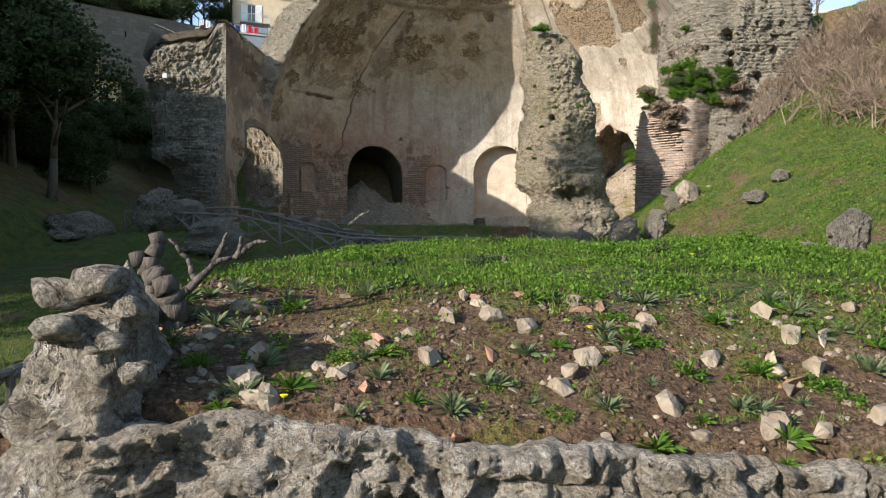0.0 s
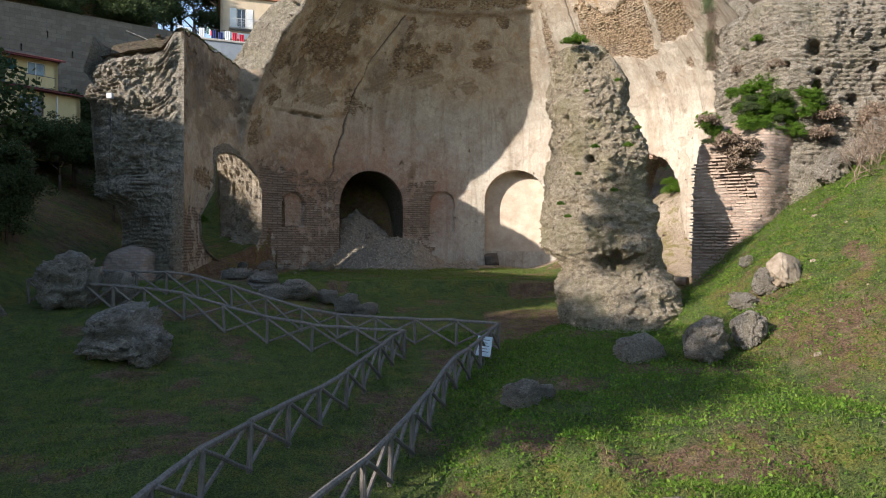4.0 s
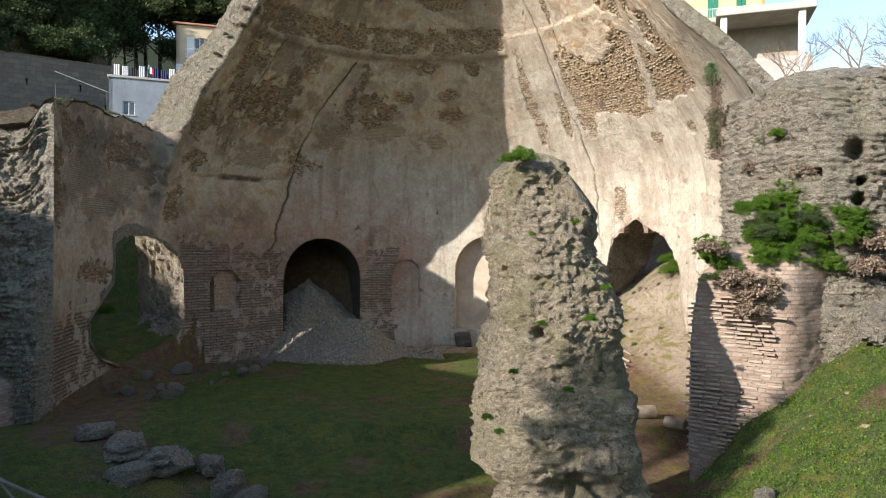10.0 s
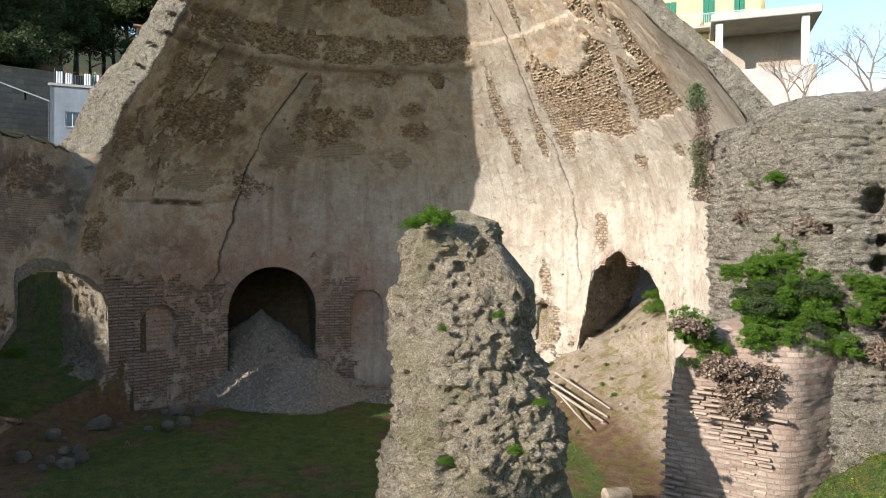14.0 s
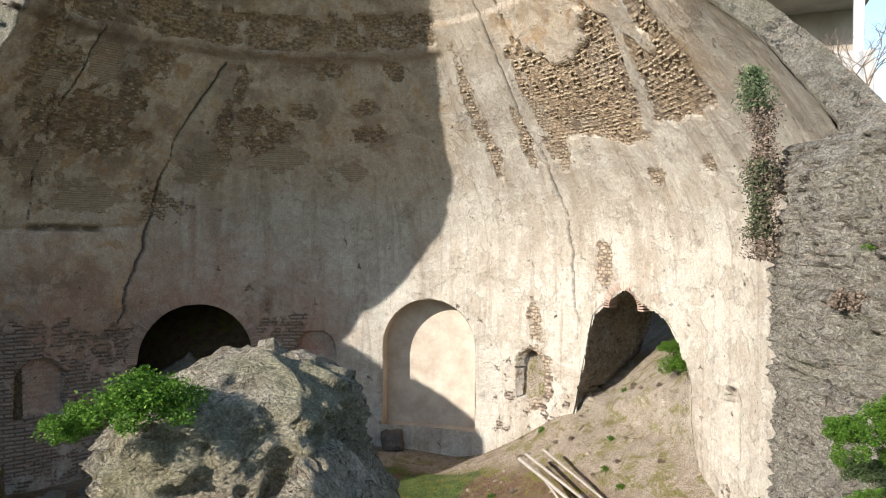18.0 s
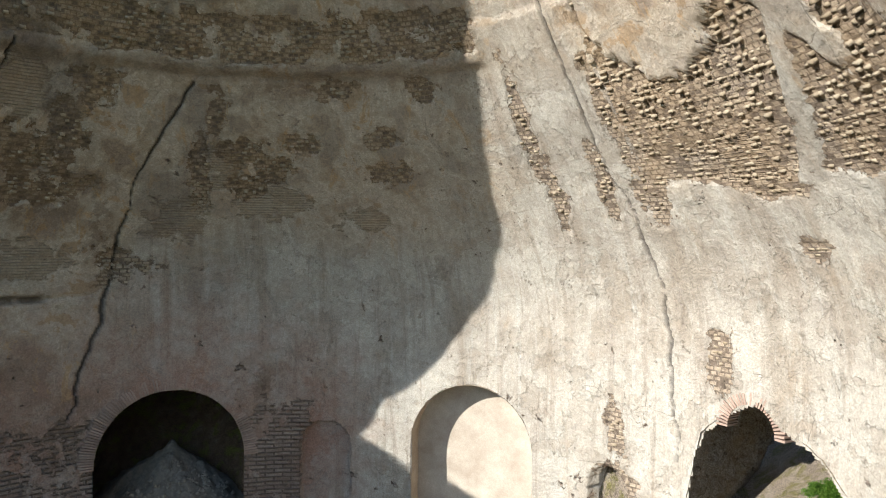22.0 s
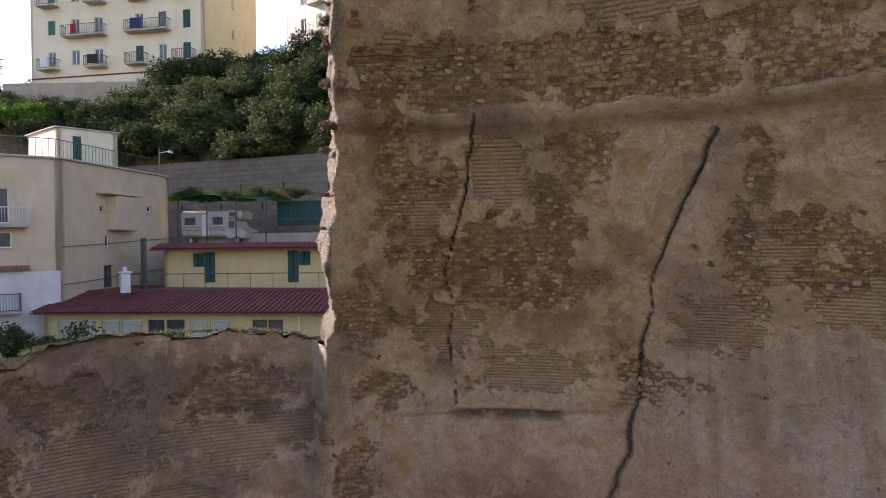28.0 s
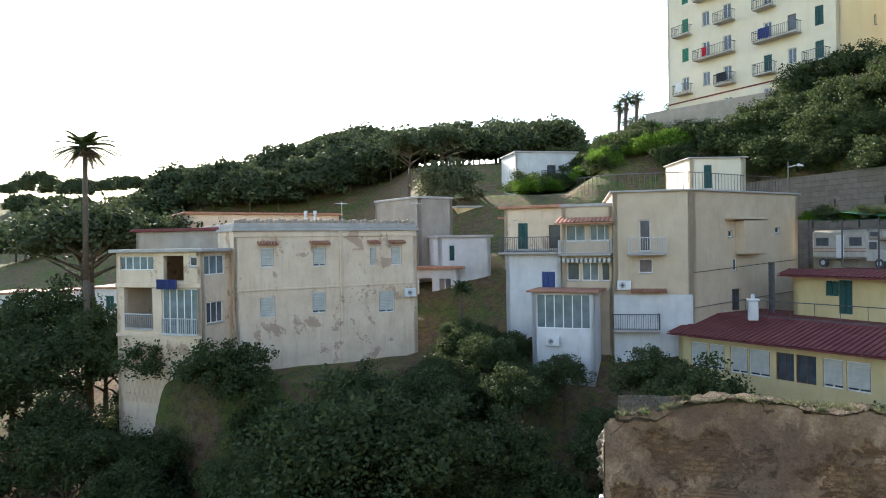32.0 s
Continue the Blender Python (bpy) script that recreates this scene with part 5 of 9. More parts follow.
buttress = thing("brick_buttress", "banded brick buttress overgrown at the top", "ruin",
                 mesh=loft("brick_buttress", (-3.4, -1.0, 1.0, 3.0, 4.2), (13.05, 13.05, 13.05, 13.15, 13.4), (26.1, 26.1, 26.1, 26.1, 26.3), (1.5, 1.5, 1.5, 1.45, 1.1), (2.2, 2.2, 2.2, 2.1, 1.6), M_BRICK, 12, skew=0.42, square=0.2, rough=0.14, course=0.0, sides=120, dz=0.06))
east_end = thing("east_wall_end", "pitted broken end of the east wall with an old lamp bracket", "ruin")
part("wall_core", loft("wall_core", (1.0, 3.0, 5.0, 8.0, 9.0, 9.6), (17.2, 17.0, 16.9, 16.8, 16.9, 17.1), (27.4, 27.4, 27.3, 27.2, 27.4, 27.8), (3.6, 3.5, 3.45, 3.4, 3.3, 3.1), (3.2, 3.1, 3.0, 3.0, 2.9, 2.6), M_COURSED, 31, square=0.38, rough=0.55, sides=280, dz=0.045, topdome=0.2, course=0.05,
                       dents=((15.35, 7.0, 0.34), (15.5, 5.5, 0.22), (15.55, 6.05, 0.16), (14.6, 4.2, 0.16), (16.9, 7.6, 0.14), (17.9, 6.2, 0.24), (18.4, 7.6, 0.2), (17.2, 4.9, 0.3), (14.3, 6.3, 0.13))), east_end)
part("wall_cap", loft("wall_cap", (9.2, 9.7, 10.1, 10.35), (17.2, 17.3, 17.4, 17.5), (28.2, 28.3, 28.4, 28.5), (3.0, 2.85, 2.5, 1.8), (2.1, 2.0, 1.7, 1.2), M_COURSED, 37, square=0.6, rough=0.5, sides=140, dz=0.06), east_end, "weathered mossy top")
stub = thing("brick_stub", "low brick stub of a fallen wall in shade", "ruin",
             mesh=loft("brick_stub", (-4.8, -3.6, -2.3, -1.5), (-15.6, -15.6, -15.6, -15.5), (31.2, 31.2, 31.4, 31.6), (1.35, 1.3, 1.25, 1.1), (1.2, 1.2, 1.1, 0.9), M_BRICK, 41, square=0.45, rough=0.3, sides=90, dz=0.08))

buttress.matrix_world = Matrix.Translation((10.7, 25.2, 0)) @ Matrix.Rotation(math.radians(-36), 4, "Z") @ Matrix.Translation((-10.75, -23.9, 0))
# proud brick courses of the buttress, brick by brick
BAND = [Shape().box(-L, -0.06, -0.03, L, 0.1, 0.03, 0.01).mesh("brick", M_BANDBRICK) for L in (0.23, 0.19, 0.15, 0.26)]
qr = random.Random(3)
for row in range(42):
    z, x = -2.75 + row * 0.135, 10.75 + 0.1 * (row % 2)
    while x < 13.15:
        k = qr.randrange(4)
        L = (0.23, 0.19, 0.15, 0.26)[k]
        if z < 2.6 + 0.4 * math.sin(x * 2.7) and not (x > 12.7 and qr.random() < 0.35):
            o = part("brick", BAND[k], buttress)
            o.matrix_local = pose(x + L, 23.88 + qr.uniform(-0.035, 0.05) + 0.12 * math.sin(x * 1.3 + row * 0.2), z + qr.uniform(-0.01, 0.01), qr.uniform(-2, 2), qr.uniform(-1.5, 1.5), qr.uniform(-3, 3))
        x += 2 * L + qr.uniform(0.02, 0.07)
east_rock = thing("hillside_ruin", "rough masonry bank between buttress and hillside", "ruin",
                  mesh=loft("hillside_ruin", (-2.5, -0.5, 1.5, 3.0, 4.0), (16.4, 16.4, 16.6, 17.2, 17.6), (25.6, 25.6, 25.8, 26.0, 26.2), (2.3, 2.2, 2.2, 2.0, 1.5), (2.2, 2.2, 2.1, 1.8, 1.4), M_CONC, 63, square=0.6, rough=0.6, sides=120, dz=0.09))


# ---- houses ----
def wall_paint(name, c0, c1, dirt, scale=0.7, flaked=None):
    return plain(name, c0, c1, scale, 0.9, fine=30, bumps=0.15, dirt=dirt, runs=0.45, flaked=flaked)


M_PINK = wall_paint("faded_pink_plaster", (0.62, 0.475, 0.335), (0.74, 0.60, 0.44), (0.38, 0.265, 0.18), flaked=(0.34, 0.21, 0.14))
M_BEIGE = wall_paint("beige_plaster", (0.50, 0.395, 0.275), (0.60, 0.485, 0.345), (0.39, 0.30, 0.21))
M_WHITE = wall_paint("white_plaster", (0.54, 0.535, 0.52), (0.66, 0.655, 0.635), (0.38, 0.37, 0.35))
M_YELLOW = wall_paint("yellow_plaster", (0.54, 0.43, 0.215), (0.62, 0.50, 0.265), (0.42, 0.33, 0.18))
# white wall coloured dark and bluish, with its shade in the paint
M_SHADED_WASH = wall_paint("shaded_whitewash", (0.21, 0.235, 0.26), (0.29, 0.32, 0.35), (0.17, 0.18, 0.19))
M_CREAM = wall_paint("cream_plaster", (0.64, 0.57, 0.42), (0.72, 0.65, 0.50), (0.56, 0.48, 0.36), 0.3)
M_OCHRE = wall_paint("ochre_plaster", (0.72, 0.52, 0.26), (0.76, 0.57, 0.30), (0.6, 0.42, 0.22), 0.3)
M_BROWN = wall_paint("raw_block_wall", (0.30, 0.25, 0.20), (0.40, 0.34, 0.27), (0.22, 0.18, 0.14))
M_BLOCK = brick_mat("tuff_block_wall", (0.135, 0.115, 0.092), (0.185, 0.16, 0.128), (0.11, 0.095, 0.075), 0.8, 0.4, 0.02)
M_REDROOF = plain("red_painted_roof", (0.135, 0.035, 0.032), (0.19, 0.055, 0.05), 1.2, 0.75, fine=20, bumps=0.2)
M_TILE = plain("clay_roof_tile", (0.32, 0.14, 0.09), (0.42, 0.22, 0.14), 2, 0.85, fine=20, bumps=0.3, vary=0.3)
M_SLAB = plain("grey_roof_slab", (0.33, 0.31, 0.28), (0.45, 0.42, 0.38), 1.0, 0.9)
M_FRAME = plain("white_window_frame", (0.66, 0.66, 0.64), (0.74, 0.74, 0.72), 3, 0.5, bumps=0.05)
M_BROWNFRAME = plain("brown_window_frame", (0.10, 0.06, 0.04), (0.15, 0.09, 0.06), 3, 0.6, bumps=0.05)
M_GREEN = plain("green_shutter", (0.02, 0.14, 0.085), (0.03, 0.19, 0.12), 4, 0.6, bumps=0.1)
M_DKGREEN = plain("dark_green_shutter", (0.012, 0.06, 0.055), (0.02, 0.085, 0.075), 4, 0.6, bumps=0.1)
M_BLUE = plain("blue_paint", (0.03, 0.055, 0.16), (0.045, 0.08, 0.22), 4, 0.6, bumps=0.1)
M_BLIND = plain("pale_roller_blind", (0.42, 0.42, 0.37), (0.52, 0.52, 0.46), 2, 0.7, bumps=0.08)
M_GLASS = glass_mat("window_glass")
M_BGLASS = glass_mat("bluish_glass", (0.10, 0.135, 0.145))
M_IRON = plain("painted_iron", (0.06, 0.06, 0.065), (0.12, 0.12, 0.125), 5, 0.5, 0.3, bumps=0.05)
M_RAILW = plain("pale_railing", (0.45, 0.46, 0.46), (0.58, 0.58, 0.57), 5, 0.5, 0.1, bumps=0.05)
M_CLOTH = [plain("cloth_" + n, c, tuple(min(1, v * 1.25) for v in c), 6, 0.9, bumps=0.2) for n, c in
           (("white", (0.6, 0.6, 0.6)), ("navy", (0.03, 0.04, 0.12)), ("red", (0.4, 0.03, 0.05)), ("teal", (0.02, 0.14, 0.15)), ("black", (0.03, 0.03, 0.035)))]
M_METALW = plain("white_enamel", (0.62, 0.62, 0.6), (0.72, 0.72, 0.7), 3, 0.4, bumps=0.03)


def facing(a, b, z):
    """A pose whose x runs from a to b on the plan; -y looks out of the wall."""
    return pose(a[0], a[1], z, 0, 0, math.degrees(math.atan2(b[1] - a[1], b[0] - a[0])))


def panel(name, length, high, holes, material, thick=0.28):
    """A wall with openings that go through it."""
    xs = sorted({0.0, length, *[h[0] for h in holes], *[h[2] for h in holes]})
    zs = sorted({0.0, high, *[h[1] for h in holes], *[h[3] for h in holes]})
    s = Shape()

    def hole(x, z):
        return any(h[0] < x < h[2] and h[1] < z < h[3] for h in holes)

    solid = [[not hole((xs[i] + xs[i + 1]) / 2, (zs[j] + zs[j + 1]) / 2) for j in range(len(zs) - 1)] for i in range(len(xs) - 1)]
    for i in range(len(xs) - 1):
        for j in range(len(zs) - 1):
            if not solid[i][j]:
                continue
            x0, x1, z0, z1 = xs[i], xs[i + 1], zs[j], zs[j + 1]
            s.add([(x0, 0, z0), (x1, 0, z0), (x1, 0, z1), (x0, 0, z1)], [(0, 1, 2, 3)])
            s.add([(x0, thick, z0), (x1, thick, z0), (x1, thick, z1), (x0, thick, z1)], [(3, 2, 1, 0)])
            for di, dj, q in ((-1, 0, [(x0, 0, z0), (x0, 0, z1), (x0, thick, z1), (x0, thick, z0)]), (1, 0, [(x1, 0, z0), (x1, thick, z0), (x1, thick, z1), (x1, 0, z1)]),
                              (0, -1, [(x0, 0, z0), (x0, thick, z0), (x1, thick, z0), (x1, 0, z0)]), (0, 1, [(x0, 0, z1), (x1, 0, z1), (x1, thick, z1), (x0, thick, z1)])):
                a, b = i + di, j + dj
                if not (0 <= a < len(xs) - 1 and 0 <= b < len(zs) - 1) or not solid[a][b]:
                    s.add(q, [(0, 1, 2, 3)])
    return s.mesh(name, material)


def fill_opening(wall, x0, z0, x1, z1, kind):
    """What sits in an opening: w window, b blind, s green shutters, k dark green shutters, d door, n navy door, g open glazing, x open."""
    if kind == "x":
        return
    w, h = x1 - x0, z1 - z0
    fr = M_BROWNFRAME if kind == "m" else M_FRAME
    f = Shape()
    t = 0.06
    f.box(0, 0.1, 0, t, 0.17, h).box(w - t, 0.1, 0, w, 0.17, h).box(t, 0.1, 0, w - t, 0.17, t).box(t, 0.1, h - t, w - t, 0.17, h)
    n = max(1, round(w / 0.55))
    for k in range(1, n):
        f.box(w * k / n - 0.03, 0.1, t, w * k / n + 0.03, 0.17, h - t)
    win = part("door" if kind in "dn" else "window", f.mesh("window_frame", fr), wall)
    win.location = (x0, 0, z0)
    if kind in "skdn":
        m = {"s": M_GREEN, "k": M_DKGREEN, "d": M_DKGREEN, "n": M_BLUE}[kind]
        for k in range(2 if w > 0.5 else 1):
            q = Shape()
            nn = 2 if w > 0.5 else 1
            a, b = w * k / nn + 0.015, w * (k + 1) / nn - 0.015
            q.box(a, 0.02, 0.02, b, 0.06, h - 0.02, 0.01)
            for j in range(max(3, int(h / 0.16))):
                zz = 0.1 + j * (h - 0.2) / max(3, int(h / 0.16))
                q.box(a + 0.06, 0.0, zz, b - 0.06, 0.02, zz + 0.07)
            part("shutter", q.mesh("shutter", m), win)
    else:
        g = Shape()
        g.box(t, 0.125, t, w - t, 0.14, h - t)
        part("pane", g.mesh("pane", M_BGLASS if kind == "g" else M_GLASS), win)
        if kind == "b":
            q = Shape()
            n_s, vs, fs = int(h * 0.92 / 0.1), [], []
            for j in range(n_s):
                for yy, zz in ((0.075, 0.0), (0.06, 0.03), (0.06, 0.09), (0.085, 0.1)):
                    vs += [(t, yy, h - t - 0.1 * j - zz), (w - t, yy, h - t - 0.1 * j - zz)]
            for j in range(n_s * 4 - 1):
                fs.append((2 * j, 2 * j + 1, 2 * j + 3, 2 * j + 2))
            q.add(vs, fs)
            part("blind", q.mesh("blind", M_BLIND), win)
        if kind == "w":
            q = Shape()
            q.box(-0.06, -0.06, -0.07, w + 0.06, 0.1, 0.0, 0.01)
            part("sill", q.mesh("sill", M_SLAB), win)


def railing(parent, x0, x1, z, out=0.9, high=1.0, material=None, slab=True, gap=0.13):
    m = material or M_IRON
    s = Shape()
    if slab:
        s.box(x0, -out, z - 0.14, x1, 0.0, z, 0.03)
    bal = part("balcony", s.mesh("balcony_slab", M_SLAB) if slab else Shape().rod((x0, -out, z), (x1, -out, z), 0.03).mesh("balcony_rail", m), parent)
    r = Shape()
    r.box(x0, -out, z + high - 0.05, x1, -out + 0.04, z + high).box(x0, -out, z + 0.06, x1, -out + 0.03, z + 0.09)
    if slab:
        r.box(x0, -out, z + high - 0.05, x0 + 0.04, 0, z + high).box(x1 - 0.04, -out, z + high - 0.05, x1, 0, z + high)
    n = int((x1 - x0) / gap)
    for k in range(n + 1):
        xx = x0 + 0.02 + (x1 - x0 - 0.06) * k / max(1, n)
        r.box(xx, -out + 0.01, z, xx + 0.022, -out + 0.032, z + high)
    if slab:
        for k in range(int(out / gap)):
            for xx in (x0, x1 - 0.03):
                r.box(xx, -out + k * gap, z, xx + 0.022, -out + k * gap + 0.022, z + high)
    part("railing", r.mesh("railing", m), bal)
    return bal


def house(name, label, a, b, z0, z1, deep, material, holes=(), side=None, side_len=None, side_holes=(), left=None, roof=M_SLAB, over=0.15, roof_t=0.2, cat="house", parapet=0.0, roof_z=0.0):
    """A block with a front from a to b, plain sides and back, and a roof slab. holes: u0, z0, u1, z1 in metres along the wall and in world height, and a kind."""
    length = math.hypot(b[0] - a[0], b[1] - a[1])
    h = thing(name, label, cat)
    h.matrix_world = facing(a, b, z0)
    hs = [(u0, w0 - z0, u1, w1 - z0) for u0, w0, u1, w1, k in holes]
    front = part("front_wall", panel("front_wall", length, z1 - z0, hs, material), h)
    for (u0, w0, u1, w1, k) in holes:
        fill_opening(front, u0, w0 - z0, u1, w1 - z0, k)
    hr = [(u0, w0 - z0, u1, w1 - z0) for u0, w0, u1, w1, k in side_holes]
    right = part("side_wall", panel("side_wall", deep, z1 - z0, hr, side or material), h)
    right.matrix_local = pose(length, 0, 0, 0, 0, 90)
    for (u0, w0, u1, w1, k) in side_holes:
        fill_opening(right, u0, w0 - z0, u1, w1 - z0, k)
    lw = part("side_wall", panel("side_wall", deep, z1 - z0, [], left or material), h)
    lw.matrix_local = pose(0, deep, 0, 0, 0, -90)
    bw = part("back_wall", panel("back_wall", length, z1 - z0, [], material), h)
    bw.matrix_local = pose(length, deep, 0, 0, 0, 180)
    s = Shape()
    s.box(-over, -over, z1 - z0, length + over, deep + over, z1 - z0 + roof_t, 0.03)
    if parapet:
        for q in ((-0.0, 0.0, length, 0.2), (0, deep - 0.2, length, deep), (0, 0.2, 0.2, deep - 0.2), (length - 0.2, 0.2, length, deep - 0.2)):
            part("parapet", Shape().box(q[0], q[1], z1 - z0 + roof_t, q[2], q[3], z1 - z0 + roof_t + parapet, 0.02).mesh("parapet", roof), h)
    part("roof", s.mesh("roof", roof), h)
    return h, front, right


def tile_roof(parent, x0, x1, y0, z0, y1, z1, material=None, pitch=0.35, thick=0.08):
    """A pitched roof of ridged sheets from the eave (y0, z0) to the top (y1, z1)."""
    n = max(2, int((x1 - x0) / pitch))
    s = Shape()
    for k in range(n):
        a, b = x0 + (x1 - x0) * k / n, x0 + (x1 - x0) * (k + 0.62) / n
        c = x0 + (x1 - x0) * (k + 1) / n
        s.add([(a, y0, z0 + 0.06), (b, y0, z0 + 0.06), (b, y1, z1 + 0.06), (a, y1, z1 + 0.06)], [(0, 1, 2, 3)])
        s.add([(b, y0, z0 + 0.06), (b + 0.02, y0, z0), (b + 0.02, y1, z1), (b, y1, z1 + 0.06)], [(0, 1, 2, 3)])
        s.add([(b + 0.02, y0, z0), (c - 0.02, y0, z0), (c - 0.02, y1, z1), (b + 0.02, y1, z1)], [(0, 1, 2, 3)])
        s.add([(c - 0.02, y0, z0), (c, y0, z0 + 0.06), (c, y1, z1 + 0.06), (c - 0.02, y1, z1)], [(0, 1, 2, 3)])
    s.add([(x0, y0, z0 - thick), (x1, y0, z0 - thick), (x1, y1, z1 - thick), (x0, y1, z1 - thick)], [(3, 2, 1, 0)])
    s.add([(x0, y0, z0 - thick), (x1, y0, z0 - thick), (x1, y0, z0), (x0, y0, z0)], [(0, 1, 2, 3)])
    return part("pitched_roof", s.mesh("pitched_roof", material or M_REDROOF), parent)


def air_unit(parent, x, z):
    s = Shape()
    s.box(x, -0.36, z, x + 0.8, -0.06, z + 0.55, 0.03)
    s.box(x + 0.05, -0.06, z + 0.05, x + 0.1, 0.0, z + 0.1).box(x + 0.7, -0.06, z + 0.05, x + 0.75, 0.0, z + 0.1)
    u = part("air_conditioner", s.mesh("air_conditioner", M_METALW), parent, "white outdoor air unit")
    f = Shape()
    for k in range(12):
        t0 = 2 * math.pi * k / 12
        f.rod((x + 0.3, -0.37, z + 0.28), (x + 0.3 + 0.2 * math.cos(t0), -0.37, z + 0.28 + 0.2 * math.sin(t0)), 0.012, sides=4)
    part("fan_grille", f.mesh("fan_grille", M_IRON), u)


def hood(parent, x0, x1, z):
    s = Shape()
    n = max(3, int((x1 - x0) / 0.16))
    for k in range(n):
        a = x0 + (x1 - x0) * k / n
        s.rod((a + 0.07, 0, z + 0.16), (a + 0.07, -0.4, z), 0.075, sides=6)
    part("tiled_hood", s.mesh("tiled_hood", M_TILE), parent, "small hood of clay tiles")


def flat(parent, name, x0, z0, x1, z1, m, y=-0.05, folds=5):
    """Hanging cloth with folds."""
    n = folds * 2
    vs, fs = [], []
    for k in range(n + 1):
        xx, yy = x0 + (x1 - x0) * k / n, y + 0.03 * (-1) ** k
        vs += [(xx, yy, z0), (xx, yy, z1), (xx, yy + 0.012, z0), (xx, yy + 0.012, z1)]
    for k in range(n):
        a, b = 4 * k, 4 * k + 4
        fs += [(a, b, b + 1, a + 1), (a + 3, b + 3, b + 2, a + 2), (a, a + 2, b + 2, b), (a + 1, b + 1, b + 3, a + 3)]
    fs += [(0, 1, 3, 2), (4 * n, 4 * n + 2, 4 * n + 3, 4 * n + 1)]
    return part(name, Shape().add(vs, fs).mesh(name, m), parent)


def antenna(x, y, z, high=2.2):
    a = thing("roof_antenna", "thin television aerial on a mast", "aerial", "roof aerials", at=(x, y, z))
    part("mast", Shape().rod((0, 0, 0), (0, 0, high), 0.02, sides=5).mesh("mast", M_RAILW), a)
    s = Shape().rod((-0.7, 0, high - 0.15), (0.7, 0, high - 0.15), 0.012, sides=4)
    for k in range(7):
        s.rod((-0.6 + 0.2 * k, -0.3, high - 0.15), (-0.6 + 0.2 * k, 0.3, high - 0.15), 0.008, sides=4)
    part("boom", s.mesh("boom", M_RAILW), a)


# the long pink house
PM, PR, PL, PC = (-28.55, 10.26), (-37.63, 18.36), (-26.52, 3.7), (-26.29, 9.67)
ph, pf, _ = house("pink_house", "long peeling pink house with flat roof above the ravine", PM, PR, 5.0, 15.75, 9.0, M_PINK,
                  [(1.55, 13.6, 2.37, 14.76, "b"), (4.83, 13.55, 5.68, 14.74, "b"), (8.7, 13.5, 9.15, 14.72, "b"), (10.25, 13.5, 11.02, 14.73, "b"),
                   (1.47, 10.6, 2.39, 11.82, "b"), (4.74, 10.66, 5.63, 11.96, "b"), (9.3, 10.4, 10.42, 11.8, "b")], parapet=0.3, over=0.12)
for x0, x1 in ((1.35, 2.6), (4.6, 5.9), (8.5, 9.35), (10.05, 11.2)):
    hood(pf, x0, x1, 14.95 - 5)
air_unit(pf, 11.1, 6.35)
q = Shape()
q.box(0, -0.05, 7.2, 12.1, 0, 7.32, 0.02).box(6.55, -0.12, 0, 6.7, 0, 10.75, 0.02).box(0, -0.07, 10.4, 12.1, 0, 10.6, 0.02)
part("string_course", q.mesh("string_course", M_PINK), ph)
q = Shape()
for k in range(46):
    q.box(0.1 + k * 0.26, 0.05, 11.25, 0.1 + k * 0.26 + 0.2, 0.35, 11.42 + 0.05 * (k % 3), 0.03)
part("coping", q.mesh("coping", M_BROWN), ph, "mossy coping stones")
pl, pf2, ps2 = house("pink_house_wing", "veranda wing of the pink house with glazed upper floor", PL, PC, 4.0, 14.6, 8.5, M_PINK,
                     [(0.1, 13.6, 2.7, 14.4, "g"), (3.4, 13.0, 4.8, 14.4, "x"), (0.54, 10.2, 2.58, 12.6, "x"), (3.22, 9.95, 5.71, 12.56, "g"), (5.15, 13.8, 5.75, 14.35, "w")], side_holes=[(0.4, 10.55, 1.9, 11.77, "w"), (0.2, 13.3, 2.1, 14.4, "g")], roof=M_SLAB, over=0.3)
railing(pf2, 0.55, 2.55, 6.2, 0.05, 0.9, M_RAILW, slab=False, gap=0.15)
railing(pf2, 3.25, 5.7, 5.95, 0.12, 0.95, M_RAILW, slab=False)
flat(pf2, "washing", 3.3, 8.55, 4.7, 9.1, M_CLOTH[1], -0.5, 9)
q = Shape()
q.box(-0.05, -0.08, 8.6, 6.0, 0, 8.85, 0.02).box(-0.05, -0.06, 5.75, 6.0, 0, 5.95, 0.02)
part("string_course", q.mesh("string_course", M_PINK), pl)
for k in range(18):
    g = Shape()
    for j in range(3):
        g.rod((0.1 + k * 0.32, -0.02, 2.0 + j * 1.2), (0.42 + k * 0.32, -0.02, 3.2 + j * 1.2), 0.022, sides=4).rod((0.42 + k * 0.32, -0.02, 2.0 + j * 1.2), (0.1 + k * 0.32, -0.02, 3.2 + j * 1.2), 0.022, sides=4)
    part("lattice", g.mesh("lattice", M_PINK), pl)
rb, _, _ = house("roof_room", "red roofed storey set back behind the veranda wing", (-31.0, 1.2), (-31.2, 8.2), 14.4, 15.9, 5, M_BROWN, roof=M_REDROOF, over=0.25)
pb, _, _ = house("rear_house", "low ochre house behind the pink house", (-43.3, -4.3), (-53.7, 4.9), 6, 17.7, 8, M_PINK, roof=M_TILE, over=0.3)
antenna(-40.5, 11.5, 15.9), antenna(-41.5, 17.0, 16.2, 1.8)
